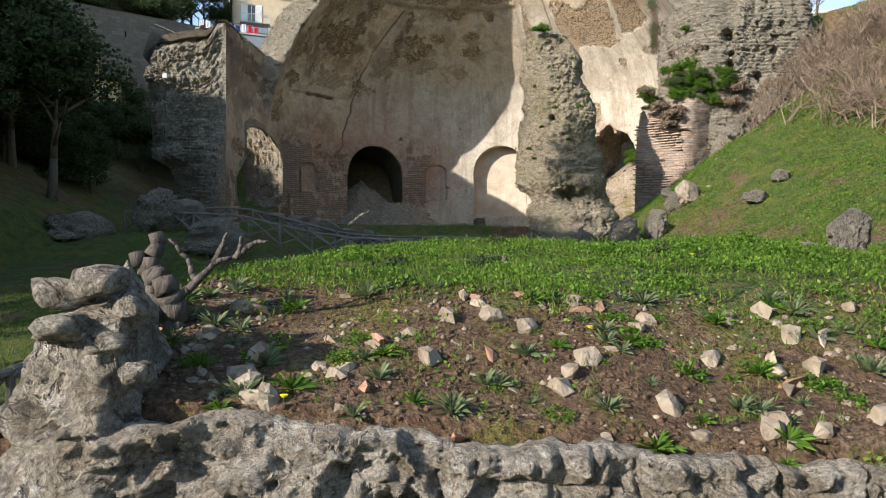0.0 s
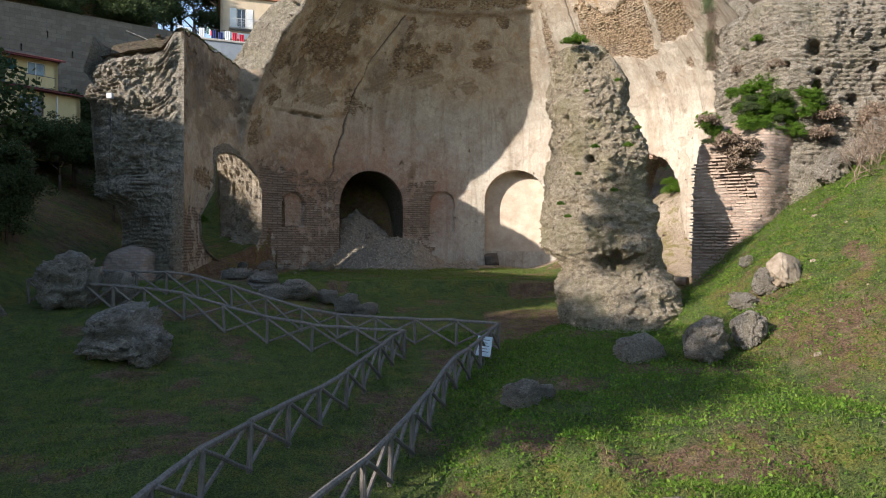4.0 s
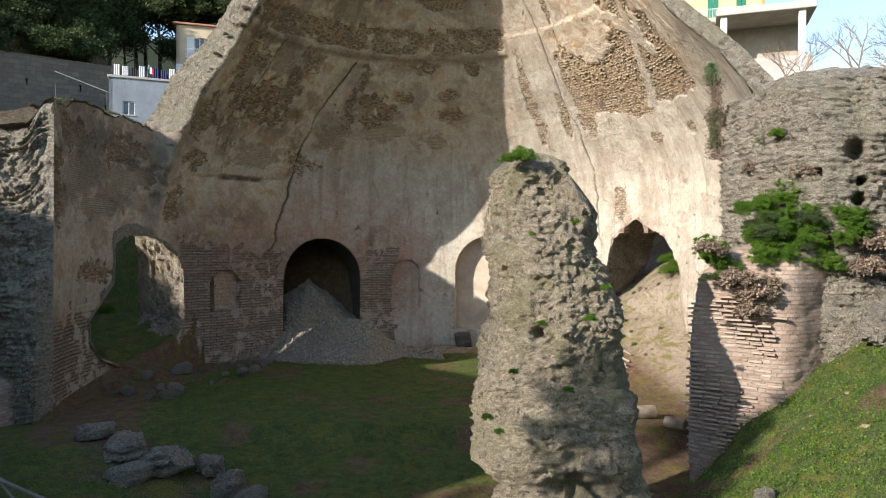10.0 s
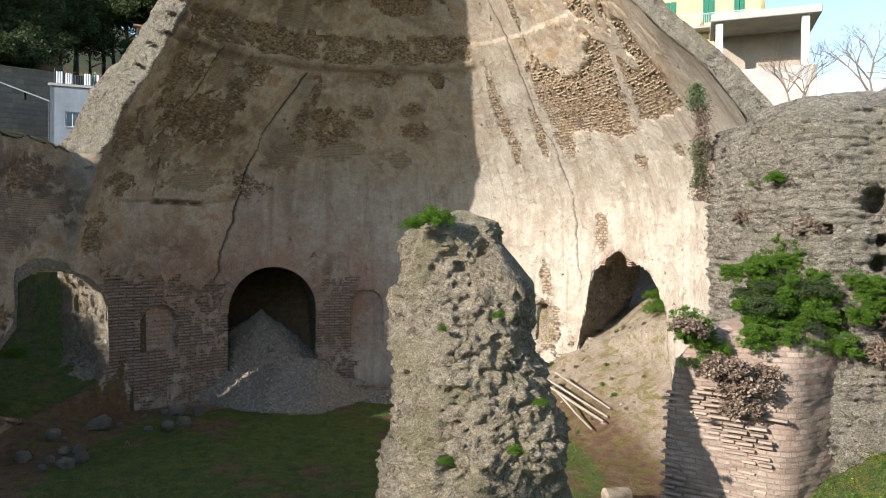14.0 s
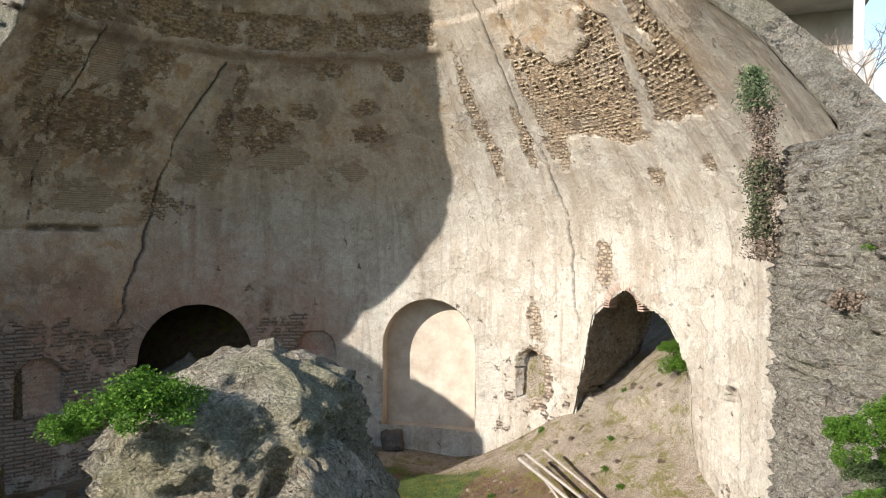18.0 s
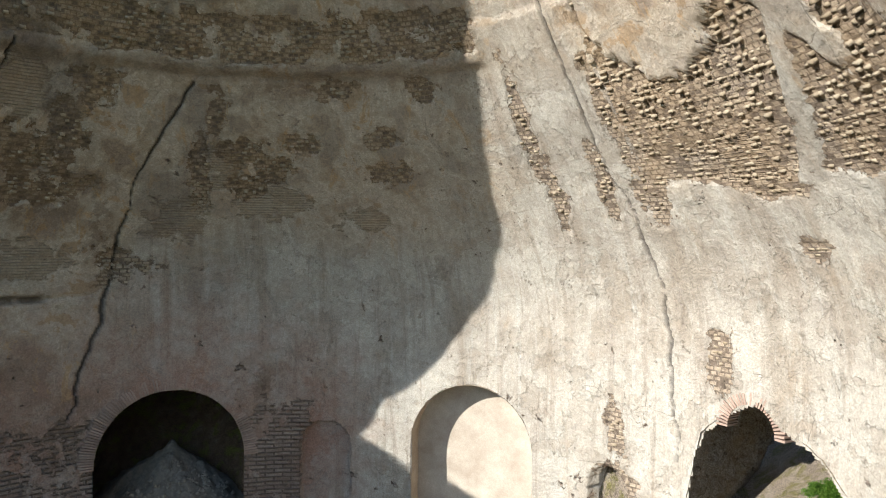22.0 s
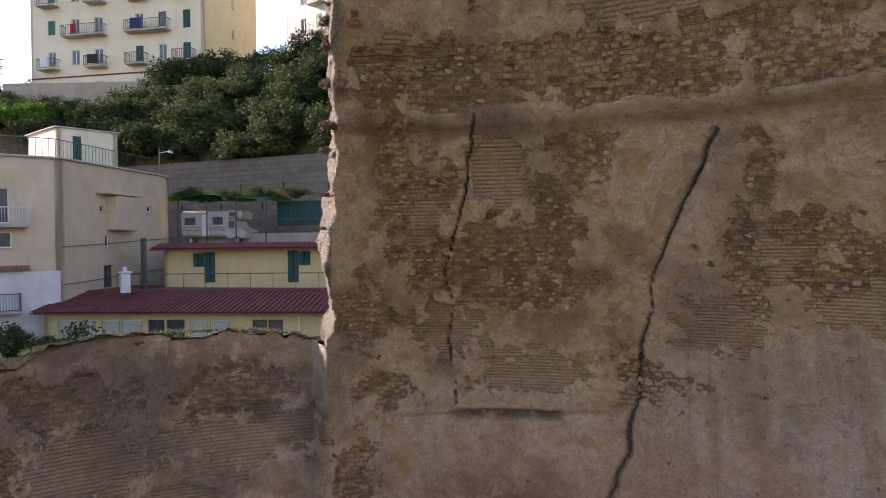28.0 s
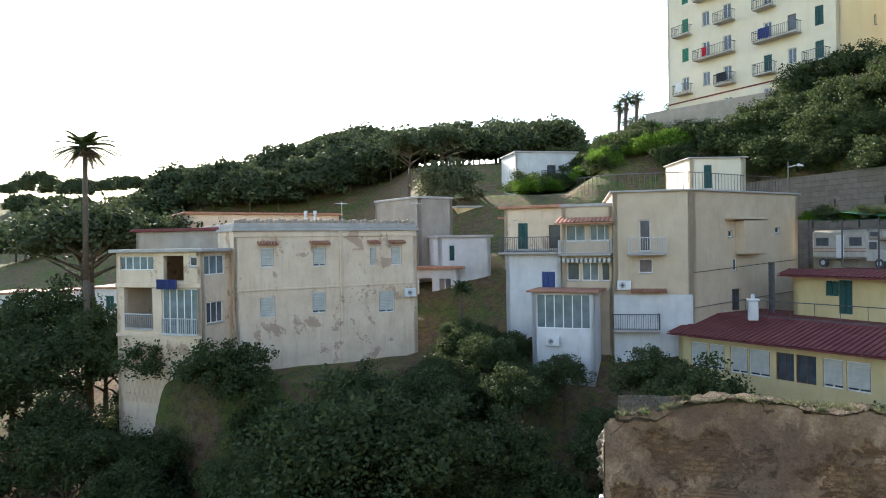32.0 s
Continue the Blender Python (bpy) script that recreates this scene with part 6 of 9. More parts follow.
for px_, py_ in ((-39.0, 9.3), (-39.3, 9.9)):
    c = thing("chimney_pipe", "thin metal chimney pipe on the roof", "chimney", "chimney pipes", at=(px_, py_, 15.9))
    part("pipe", Shape().rod((0, 0, 0), (0, 0, 1.3), 0.09).mesh("pipe", M_RAILW), c)
    part("cowl", Shape().rod((0, 0, 1.3), (0, 0, 1.5), 0.14).mesh("cowl", M_RAILW), c)

# small houses between
house("white_cottage", "small white house with one shuttered window", (-44.76, 17.63), (-46.81, 21.34), 8, 15.3, 5, M_WHITE, [(0.9, 13.5, 1.3, 14.7, "k")], over=0.2)
house("rough_house", "unplastered brown house with flat roof", (-47.12, 15.23), (-49.89, 17.33), 8, 18.6, 7, M_BROWN, over=0.1)
house("back_house", "low pale house behind the cottage", (-57.7, 15.6), (-60.95, 20.5), 12, 18.3, 6, M_OCHRE, over=0.15)
porch, pfr, _ = house("porch_house", "white house with dark awning and terrace", (-43.6, 15.8), (-44.9, 19.3), 7, 12.9, 2.0, M_WHITE, [(0.6, 10.2, 1.6, 12.2, "x"), (2.1, 10.4, 3.1, 12.2, "w")], roof=M_TILE, over=0.4)
house("terrace_house", "white house with a long upper terrace", (-47.6, 22.3), (-45.67, 26.08), 8, 16.7, 5, M_WHITE, [(1.0, 14.2, 1.9, 16.1, "k")], roof=M_TILE, over=0.4)

# the beige tower house, its annex and the roof room
TL, TC, TR = (-36.65, 32.05), (-37.11, 35.88), (-45.31, 42.98)
th, tf, ts_ = house("tower_house", "tall beige house with a balcony and white ground floor", (-36.62, 31.3), TC, 6.0, 17.75, 10.8, M_BEIGE,
                    [(1.55, 14.2, 2.2, 16.1, "w"), (1.5, 12.9, 2.3, 13.75, "w"), (1.5, 9.6, 2.4, 11.55, "d")], over=0.18, roof_t=0.12)
railing(tf, 0.85, 3.0, 8.1, 0.8, 0.95, M_RAILW)
railing(tf, -0.1, 2.6, 3.55, 0.8, 0.95, M_IRON)
q = Shape()
q.box(0, -0.03, 0, 4.55, 0, 5.6)
part("whitewash", q.mesh("whitewash", M_WHITE), th, "white lower wall")
hood(tf, 1.0, 3.1, 5.75)
air_unit(tf, 0.2, 5.9)
side, sf, _ = house("long_house", "long beige side of the tower house with small windows", TC, TR, 6.0, 17.75, 4.0, M_BEIGE,
                    [(3.35, 14.98, 3.8, 15.4, "w"), (6.48, 15.08, 6.9, 15.9, "w"), (8.26, 15.2, 8.8, 15.6, "w"), (3.8, 12.88, 4.2, 13.64, "w"), (3.65, 10.4, 4.5, 11.75, "m")], over=0.18, roof_t=0.12)
q = Shape()
q.box(4.0, -0.7, 7.9, 6.2, 0, 10.0, 0.03).box(3.0, -0.8, 10.05, 6.3, 0, 10.2, 0.03)
part("bay", q.mesh("bay", M_BEIGE), side, "small overhanging bay")
for zz, rr_2 in ((4.8, 0.035), (6.9, 0.03)):
    part("cable", Shape().rod((0, -0.04, zz), (10.5, -0.04, zz + 0.5), 0.02, sides=4, wob=0.03, seed=3).mesh("cable", M_IRON), side)
pn, pnf, _ = house("roof_room", "small cream room on the tower roof", (-40.3, 35.9), (-41.3, 39.3), 17.8, 20.0, 4.8, M_CREAM, [(0.9, 18.1, 1.4, 19.6, "k")], over=0.15, roof_t=0.08)
BALUSTER = Shape().rod((0, 0, 0), (0, 0, 1.1), 0.014, sides=4).mesh("baluster", M_IRON)
tr = thing("terrace_railing", "thin iron railing round the roof terrace", "railing", at=(0, 0, 0))
for a, b in (((-37.0, 31.6), (-37.4, 35.7)), ((-37.4, 35.7), (-44.0, 41.6)), ((-38.5, 29.0), (-37.0, 31.6))):
    n = int(math.hypot(b[0] - a[0], b[1] - a[1]) / 0.3)
    run = part("top_rail", Shape().rod((*a, 18.9), (*b, 18.9), 0.025, sides=5).mesh("top_rail", M_IRON), tr)
    for k in range(n + 1):
        part("baluster", BALUSTER, run).location = (a[0] + (b[0] - a[0]) * k / n, a[1] + (b[1] - a[1]) * k / n, 17.8)
AL, AR = (-37.66, 26.79), (-37.15, 31.3)
an, af, _ = house("annex_house", "white and grey annex with stacked glazed verandas", (-37.6, 28.1), AR, 5.5, 17.0, 8, M_BEIGE,
                  [(0.25, 14.85, 1.5, 15.9, "g"), (1.75, 14.85, 3.15, 15.9, "g"), (0.3, 12.4, 1.1, 13.55, "w"), (1.25, 12.4, 2.3, 13.55, "g"), (2.45, 12.4, 3.1, 13.55, "w")], over=0.1)
railing(af, -0.1, 3.2, 8.6, 0.55, 0.85, M_RAILW)
tile_roof(an, -0.2, 3.4, -1.0, 10.5, 0.3, 10.9, M_TILE, 0.25)
q = Shape()
for k in range(12):
    q.box(-0.1 + k * 0.28, -0.65, 8.05, 0.06 + k * 0.28, -0.02, 8.3, 0.02)
part("awning", q.mesh("awning", M_BLIND), an, "striped awning")
vr, vf, _ = house("veranda", "glazed white veranda with red tiled roof", (-34.9, 26.6), (-34.6, 30.3), 5.5, 11.85, 2.4, M_WHITE, [(0.25, 9.7, 3.5, 11.75, "g")], roof=M_TILE, over=0.3, roof_t=0.12)
air_unit(vf, 0.9, 3.2)
wl, wf, _ = house("white_side_house", "white house with blue door and railed upper terrace", (-38.9, 24.2), (-37.9, 28.0), 6.5, 14.2, 6, M_WHITE, [(2.6, 10.8, 3.5, 12.95, "n")], over=0.1)
railing(wl, -0.3, 3.9, 7.7, 0.5, 1.0, M_IRON)
house("upper_house", "set back upper storey with dark window", (-41.5, 23.6), (-40.9, 28.3), 13.9, 17.2, 4, M_PINK, [(1.0, 14.3, 1.7, 16.2, "k"), (3.2, 14.4, 4.0, 16.0, "m")], roof=M_TILE, over=0.35)

# the long yellow house with red roofs
YL, YR = (-36.15, 34.98), (-26.5, 47.3)
WIN = [(0.79, 1.87, "b"), (1.95, 2.91, "b"), (3.26, 4.26, "b"), (4.34, 5.49, "b"), (5.82, 6.74, "m"), (6.84, 7.84, "m"), (8.14, 9.1, "b"), (9.23, 10.3, "b"), (11.5, 12.29, "m"), (12.34, 13.14, "m")]
yh, yf, _ = house("yellow_house", "low yellow house with red metal roof and blinds", YL, YR, 4.5, 9.35, 5.5, M_YELLOW, [(a, 7.62, b, 9.03, k) for a, b, k in WIN], roof=M_REDROOF, over=0.1, roof_t=0.05)
tile_roof(yh, -0.4, 16.0, -0.6, 4.95, 3.4, 5.75, M_REDROOF, 0.3)
q = Shape()
q.box(-0.1, 3.4, 4.95, 15.65, 8.0, 5.85, 0.03)
part("terrace_deck", q.mesh("terrace_deck", M_REDROOF), yh, "red painted terrace")
railing(yh, 2.0, 15.4, 5.85, -3.5, 0.95, M_IRON, slab=False, gap=1.3)
part("drainpipe", Shape().rod((14.0, -0.08, 0), (14.0, -0.08, 4.7), 0.05).mesh("drainpipe", M_FRAME), yh)
UL, UR = (-38.4, 41.83), (-30.98, 49.17)
uh, uf, _ = house("yellow_upper_house", "set back yellow storey with dark doors", (-38.7, 41.5), (-29.8, 50.3), 9.5, 12.75, 5.5, M_YELLOW,
                  [(2.75, 10.62, 3.5, 12.5, "d"), (2.0, 11.57, 2.74, 12.43, "k"), (8.25, 10.65, 8.95, 12.55, "d"), (8.96, 11.65, 9.7, 12.5, "k"), (10.4, 11.5, 11.6, 12.5, "g")], roof=M_REDROOF, over=0.2)
tile_roof(uh, -0.4, 12.8, -0.9, 3.2, 0.2, 3.5, M_REDROOF, 0.25)
gate = thing("iron_gate", "dark iron gate beside the yellow house", "gate", at=(-39.9, 40.4, 10.4))
part("gate_frame", Shape().box(-0.05, -0.05, 0, 0.05, 0.05, 3.0).box(1.5, -0.05, 0, 1.6, 0.05, 3.0).box(0, -0.04, 2.9, 1.55, 0.04, 3.0).mesh("gate_frame", M_IRON), gate)
for k in range(9):
    part("bar", Shape().rod((0.15 + k * 0.16, 0, 0.05), (0.15 + k * 0.16, 0, 2.95), 0.015, sides=5).mesh("bar", M_IRON), gate)
chm = thing("white_chimney", "small white chimney on the red terrace", "chimney", at=(-35.6, 38.9, 10.3))
part("chimney_shaft", Shape().box(-0.25, -0.25, 0, 0.25, 0.25, 1.1, 0.03).mesh("stack", M_WHITE), chm)
part("cap", Shape().box(-0.32, -0.32, 1.1, 0.32, 0.32, 1.2, 0.02).rod((0, 0, 1.2), (0, 0, 1.45), 0.12).mesh("cap", M_WHITE), chm)

# camper van on the terrace
M_VAN = plain("aged_cream_enamel", (0.40, 0.375, 0.33), (0.50, 0.47, 0.42), 2, 0.5, bumps=0.05, dirt=(0.26, 0.22, 0.18))
van = thing("camper_van", "old white camper van parked on the roof terrace", "van")
van.matrix_world = facing((-44.3, 43.6), (-40.0, 47.6), 12.95) @ Matrix.Scale(0.86, 4)
bm_ = Shape()
bm_.box(0, 0, 0.6, 4.3, 2.1, 2.75, 0.18).box(4.2, 0.05, 2.0, 5.5, 2.05, 2.75, 0.16)
part("body", bm_.mesh("body", M_VAN), van)
part("cab", Shape().add([(4.2, 0.1, 0.5), (5.9, 0.1, 0.5), (5.9, 0.1, 1.1), (5.2, 0.15, 1.35), (4.9, 0.2, 1.98), (4.2, 0.2, 1.98), (4.2, 2.0, 0.5), (5.9, 2.0, 0.5), (5.9, 2.0, 1.1), (5.2, 1.95, 1.35), (4.9, 1.9, 1.98), (4.2, 1.9, 1.98)],
     [(0, 1, 2, 3, 4, 5), (11, 10, 9, 8, 7, 6), (0, 6, 7, 1), (1, 7, 8, 2), (2, 8, 9, 3), (3, 9, 10, 4), (4, 10, 11, 5), (5, 11, 6, 0)]).mesh("cab", M_VAN), van)
for x0, z0, x1, z1 in ((0.4, 1.6, 1.4, 2.2), (3.0, 1.6, 3.9, 2.2), (4.45, 1.35, 4.95, 1.85), (4.5, 2.25, 5.1, 2.55)):
    part("side_window", Shape().box(x0, -0.03, z0, x1, 0.03, z1, 0.03).mesh("side_window", M_GLASS), van)
part("side_door", Shape().box(2.0, -0.03, 0.7, 2.6, 0.03, 2.4, 0.03).mesh("side_door", M_FRAME), van)
for z in (1.15, 1.35):
    part("stripe", Shape().box(0.1, -0.015, z, 4.2, 0.02, z + 0.06).mesh("stripe", M_TILE), van, "faded brown stripe")
for x in (0.9, 5.1):
    for y in (0.15, 1.95):
        wheel = part("wheel", Shape().rod((x, y - 0.1, 0.33), (x, y + 0.1, 0.33), 0.33, sides=18).mesh("tyre", M_IRON), van)
        part("rim", Shape().rod((x, y - 0.11, 0.33), (x, y + 0.11, 0.33), 0.18, sides=14).mesh("rim", M_RAILW), wheel)
deck = thing("upper_terrace", "concrete terrace that carries the van", "terrace", kind="structure")
deck.matrix_world = facing((-44.6, 43.4), (-33.0, 54.4), 9.0)
part("slab", Shape().box(0, 0.6, 0, 16, 9.5, 4.68, 0.05).mesh("slab", M_BROWN), deck)
railing(deck, 1.5, 15.5, 4.68, -0.7, 0.95, M_IRON, slab=False, gap=0.9)
shade = thing("green_net_canopy", "dark green shade net canopy with climbing plants", "canopy")
shade.matrix_world = facing((-43.6, 43.2), (-38.6, 48.2), 13.0)
part("net", Shape().add([(0, 0, 3.0), (2.3, 0, 3.4), (4.6, 0, 3.1), (7, 0, 2.9), (0, 3, 3.3), (2.3, 3, 3.7), (4.6, 3, 3.4), (7, 3, 3.2), (0, 0, 2.95), (7, 0, 2.85), (7, 3, 3.1), (0, 3, 3.2)], [(0, 1, 5, 4), (1, 2, 6, 5), (2, 3, 7, 6), (8, 9, 10, 11)]).mesh("net", M_GREEN), shade)
for k in range(4):
    part("post", Shape().rod((0.1 + k * 2.2, 0.05, 0), (0.1 + k * 2.2, 0.05, 3.0), 0.05).mesh("post", M_IRON), shade)
tarp = thing("teal_screen", "teal fence sheeting along the terrace", "screen")
tarp.matrix_world = facing((-40.2, 49.2), (-34.5, 54.6), 13.7)
for k in range(5):
    part("sheet", Shape().box(k * 1.1, 0, 0.5, k * 1.1 + 1.06, 0.03, 2.2, 0.01).mesh("sheet", M_DKGREEN), tarp)
for k in range(6):
    part("post", Shape().rod((k * 1.1, 0.05, 0), (k * 1.1, 0.05, 2.3), 0.04).mesh("post", M_IRON), tarp)

# retaining wall under the hill
rw = thing("retaining_wall", "tall grey block retaining wall with drain slots", "wall", kind="structure")
rw.matrix_world = facing((-60.5, 40.0), (-24.0, 66.5), 10.0)
slots = [(1.2 + 2.0 * k, 5.6 + 1.5 * (k % 2), 1.34 + 2.0 * k, 6.2 + 1.5 * (k % 2)) for k in range(21)]
part("wall_face", panel("wall_face", 45.1, 9.7, slots, M_BLOCK, 0.6), rw)
part("wall_core", Shape().box(0, 0.61, 0, 45.1, 1.2, 9.7).mesh("wall_core", M_BROWN), rw)
pole = thing("lamp_pole", "slim street lamp pole above the terrace", "street lamp", at=(-52.0, 43.6, 12.0))
part("pole", Shape().rod((0, 0, 0), (0, 0, 8.7), 0.09, 0.05).mesh("pole", M_TIMBER), pole)
part("lamp_arm", Shape().rod((0, 0, 8.3), (0.5, 0.6, 8.4), 0.035).rod((0.5, 0.6, 8.4), (0.75, 0.9, 8.3), 0.12, 0.06).mesh("lamp_arm", M_RAILW), pole)

# apartment blocks on the hill
rng_h, hill_spots = random.Random(41), []
aL, aC, aR = (-75.02, 35.52), (-61.78, 49.49), (-70.87, 55.83)
rows_a = []
for u0, u1, kinds in ((2.0, 2.85, "wsss"), (4.7, 5.6, "wwws"), (7.3, 8.25, "wwws"), (11.9, 12.75, "kwww"), (14.4, 15.25, "wmws"), (17.05, 17.85, "kdsw")):
    for k, (w0, w1) in enumerate(((30.9, 32.6), (34.0, 35.75), (37.2, 38.95), (40.3, 42.0))):
        rows_a.append((u0, w0 if kinds[k] in "dk" else w0 + 0.3, u1, w1, kinds[k]))
    rows_a.append((u0, 28.6, u1, 29.4, "w"))
ap, apf, aps = house("apartment_block", "cream five storey apartment block with iron balconies", aL, aC, 24.0, 43.2, 11.0, M_CREAM, rows_a, M_OCHRE, side_holes=[(5.5, w0, 5.9, w0 + 0.9, "w") for w0 in (31.3, 34.4, 37.5)], roof=M_REDROOF, over=0.6)
for x0, x1, z in ((1.4, 3.4, 30.75), (6.8, 8.8, 30.75), (11.3, 13.3, 30.75), (16.4, 18.5, 30.75), (4.2, 8.8, 33.9), (11.3, 15.8, 33.9), (1.4, 3.4, 37.1), (6.8, 8.8, 37.1), (11.3, 13.3, 37.1), (16.4, 18.5, 37.1), (4.2, 8.8, 40.2), (11.3, 15.8, 40.2)):
    railing(apf, x0, x1, z - 24, 1.0, 1.0, M_IRON, gap=0.2)
for x0, x1, z0_, z1_, m in ((1.9, 2.7, 30.9, 32.0, 0), (7.2, 8.4, 30.9, 31.8, 4), (12.0, 13.2, 34.0, 35.0, 1), (16.6, 17.2, 37.2, 39.2, 0), (5.4, 6.0, 34.0, 34.9, 2)):
    flat(apf, "washing", x0, z0_ - 24, x1, z1_ - 24, M_CLOTH[m], -1.05, 6)
q = Shape()
q.box(0, -0.04, 5.9, 19.2, 0, 6.05).box(11, 0, 0, 11.01, 0.01, 0.01)
part("red_band", q.mesh("red_band", M_REDROOF), ap, "thin red band")
for k in range(3):
    air_unit(apf, 16.7 + 0.9 * (k % 2), 5.2 - 0.7 * (k // 2))
bL, bR = (-71.31, 61.2), (-61.49, 64.16)
a2h, a2f, _ = house("apartment_block", "pale apartment block with green blinds beside the first", bL, bR, 28, 47, 9, M_WHITE, [(u, z + 0.9, u + 1.0, z + 2.4, k) for u, k in ((2.6, "w"), (5.4, "s"), (7.8, "w")) for z in (33.0, 36.2, 39.4)] , roof=M_SLAB, over=0.4)
for z in (36.2, 39.4):
    railing(a2f, 4.8, 7.2, z + 0.3 - 28, 0.9, 1.0, M_IRON, gap=0.2)
hw = thing("hill_parapet", "grey street parapet along the hilltop", "wall", kind="structure")
hw.matrix_world = facing((-72.0, 33.0), (-54.5, 60.0), 24.4)
part("wall_face", Shape().box(0, 0, 0, 32, 0.5, 4.3, 0.05).mesh("wall_face", M_BROWN), hw)

for k in range(46):
    u_ = rng_h.uniform(0.0, 1.0)
    out_ = rng_h.uniform(0.6, 3.2)
    hx_, hy_ = -72.0 + 17.5 * u_ + 0.84 * out_, 33.0 + 27.0 * u_ - 0.54 * out_
    hill_spots.append((hx_, hy_, 24.2 + 2.6 * (1 - out_ / 3.2) + rng_h.uniform(-0.5, 0.6), rng_h.uniform(1.2, 2.2)))
# white house on the slope
w2, w2f, _ = house("hill_house", "white house on the slope with a small balcony", (-72.6, 18.5), (-76.2, 25.2), 16, 25.3, 6, M_WHITE, [(3.8, 22.6, 4.9, 23.9, "m"), (2.2, 19.6, 2.9, 20.8, "w")], over=0.15)
railing(w2f, 3.0, 5.6, 6.3, 0.9, 0.9, M_IRON)
house("hill_shed", "small house under the trees on the slope", (-59.5, 27.8), (-58.0, 32.0), 14.0, 18.4, 4, M_BROWN, roof=M_TILE, over=0.3)
low_l, _, _ = house("valley_house", "low pale house in the valley", (-55.5, -27.0), (-57.5, -19.5), 4.5, 10.4, 6, M_WHITE, [(2.0, 8.0, 2.9, 9.6, "k"), (5.0, 8.0, 5.8, 9.4, "w")], roof=M_TILE, over=0.3)
house("valley_house", "low pale house in the valley", (-51.0, -36.5), (-54.5, -29.5), 4.5, 10.0, 6, M_WHITE, [(1.5, 8.0, 2.5, 9.4, "w")], roof=M_TILE, over=0.3)

# houses above the hall, north-west
h8, h8f, _ = house("terraced_house", "pale orange house with white shutters and balcony", (-24.3, 73.0), (-15.5, 75.6), 14.0, 26.2, 8, M_BEIGE, [(1.75, 22.7, 2.75, 25.0, "w"), (6.0, 23.4, 6.9, 25.0, "w")], roof=M_TILE, over=0.3)
railing(h8f, 0.9, 4.4, 8.65, 0.9, 1.0, M_RAILW)
for x0 in (1.0, 2.8):
    part("shutter", Shape().box(x0, -0.07, 8.75, x0 + 0.7, -0.02, 11.0, 0.01).mesh("shutter", M_FRAME), h8f, "open white shutter")
part("awning", Shape().box(0.1, -1.3, 7.2, 5.0, -0.05, 7.9, 0.05).mesh("awning", M_FRAME), h8, "white awning")
tw, twf, _ = house("white_terrace_wall", "whitewashed terrace wall with washing above", (-23.6, 57.7), (-16.5, 60.4), 9.0, 17.1, 3, M_SHADED_WASH, [(1.0, 14.2, 1.9, 15.3, "w")], over=0.1)
for k, m in enumerate((0, 0, 4, 0, 1, 1, 0, 2, 2)):
    flat(tw, "washing", 0.3 + k * 0.62 + (k > 3) * 0.4, 8.45, 0.75 + k * 0.62 + (k > 3) * 0.4, 9.3 - 0.1 * (k % 3), M_CLOTH[m], 0.5, 3)
part("clothes_line", Shape().rod((0.2, 0.5, 9.3), (7, 0.5, 9.3), 0.015, sides=4).rod((0.2, 0.5, 8.0), (0.2, 0.5, 9.5), 0.03).rod((7, 0.5, 8.0), (7, 0.5, 9.5), 0.03).mesh("clothes_line", M_IRON), tw)
flag = thing("flag", "green white and red flag on a short pole", "flag", at=(-21.3, 59.3, 17.0))
part("flag_pole", Shape().rod((0, 0, 0), (0.15, 0, 1.5), 0.02).mesh("flag_pole", M_RAILW), flag)
for k, m in enumerate((M_GREEN, M_CLOTH[0], M_CLOTH[2])):
    fm = part("stripe", Shape().box(0.14 + 0.14 * k, -0.01, 0.85 - 0.08 * k, 0.28 + 0.14 * k, 0.01, 1.45 - 0.16 * k, 0.004).mesh("stripe", m), flag)
awn = thing("terrace_awning", "pale awning over a terrace", "awning")
awn.matrix_world = facing((-27.5, 57.0), (-24.0, 58.5), 15.5)
part("cloth", Shape().add([(0, 0, 1.9), (3.8, 0, 0.6), (3.8, 1.8, 0.9), (0, 1.8, 2.2), (0, 0, 1.86), (3.8, 0, 0.56), (3.8, 1.8, 0.86), (0, 1.8, 2.16)], [(0, 1, 2, 3), (7, 6, 5, 4), (0, 4, 5, 1), (1, 5, 6, 2), (2, 6, 7, 3), (3, 7, 4, 0)]).mesh("cloth", M_BLIND), awn)
for x in (0.1, 3.7):
    part("post", Shape().rod((x, 0.05, -4), (x, 0.05, 0.9), 0.04).mesh("post", M_IRON), awn)

# houses above the hall, north-east
b9, b9f, _ = house("yellow_villa", "yellow house with green shutters and tiled roof", (22.0, 64.2), (30.0, 61.5), 14, 27.0, 8, M_YELLOW, [(1.0, 23.8, 1.9, 25.7, "s"), (3.9, 23.8, 4.8, 25.7, "s"), (6.2, 23.8, 7.0, 25.7, "s")], roof=M_TILE, over=0.5)
railing(b9, 0.2, 7.8, 9.2, 1.2, 1.0, M_RAILW)
for k in range(6):
    pot = thing("potted_plant", "small green plant in a clay pot", "plant", "potted plants", at=(23.2 + k * 1.1, 63.0 - k * 0.37, 23.2))
    part("pot", Shape().rod((0, 0, 0), (0, 0, 0.3), 0.14, 0.19, 10).mesh("pot", M_TERRA), pot)
    part("stem_cluster", Shape().rod((0, 0, 0.3), (0.05, 0, 0.8), 0.02, sides=4).rod((0, 0, 0.3), (-0.15, 0.05, 0.7), 0.02, sides=4).rod((0, 0, 0.3), (0.16, 0.1, 0.7), 0.02, sides=4).mesh("stems", M_LEAF), pot)
b10 = thing("concrete_shelter", "open grey concrete shelter on pillars", "shelter")
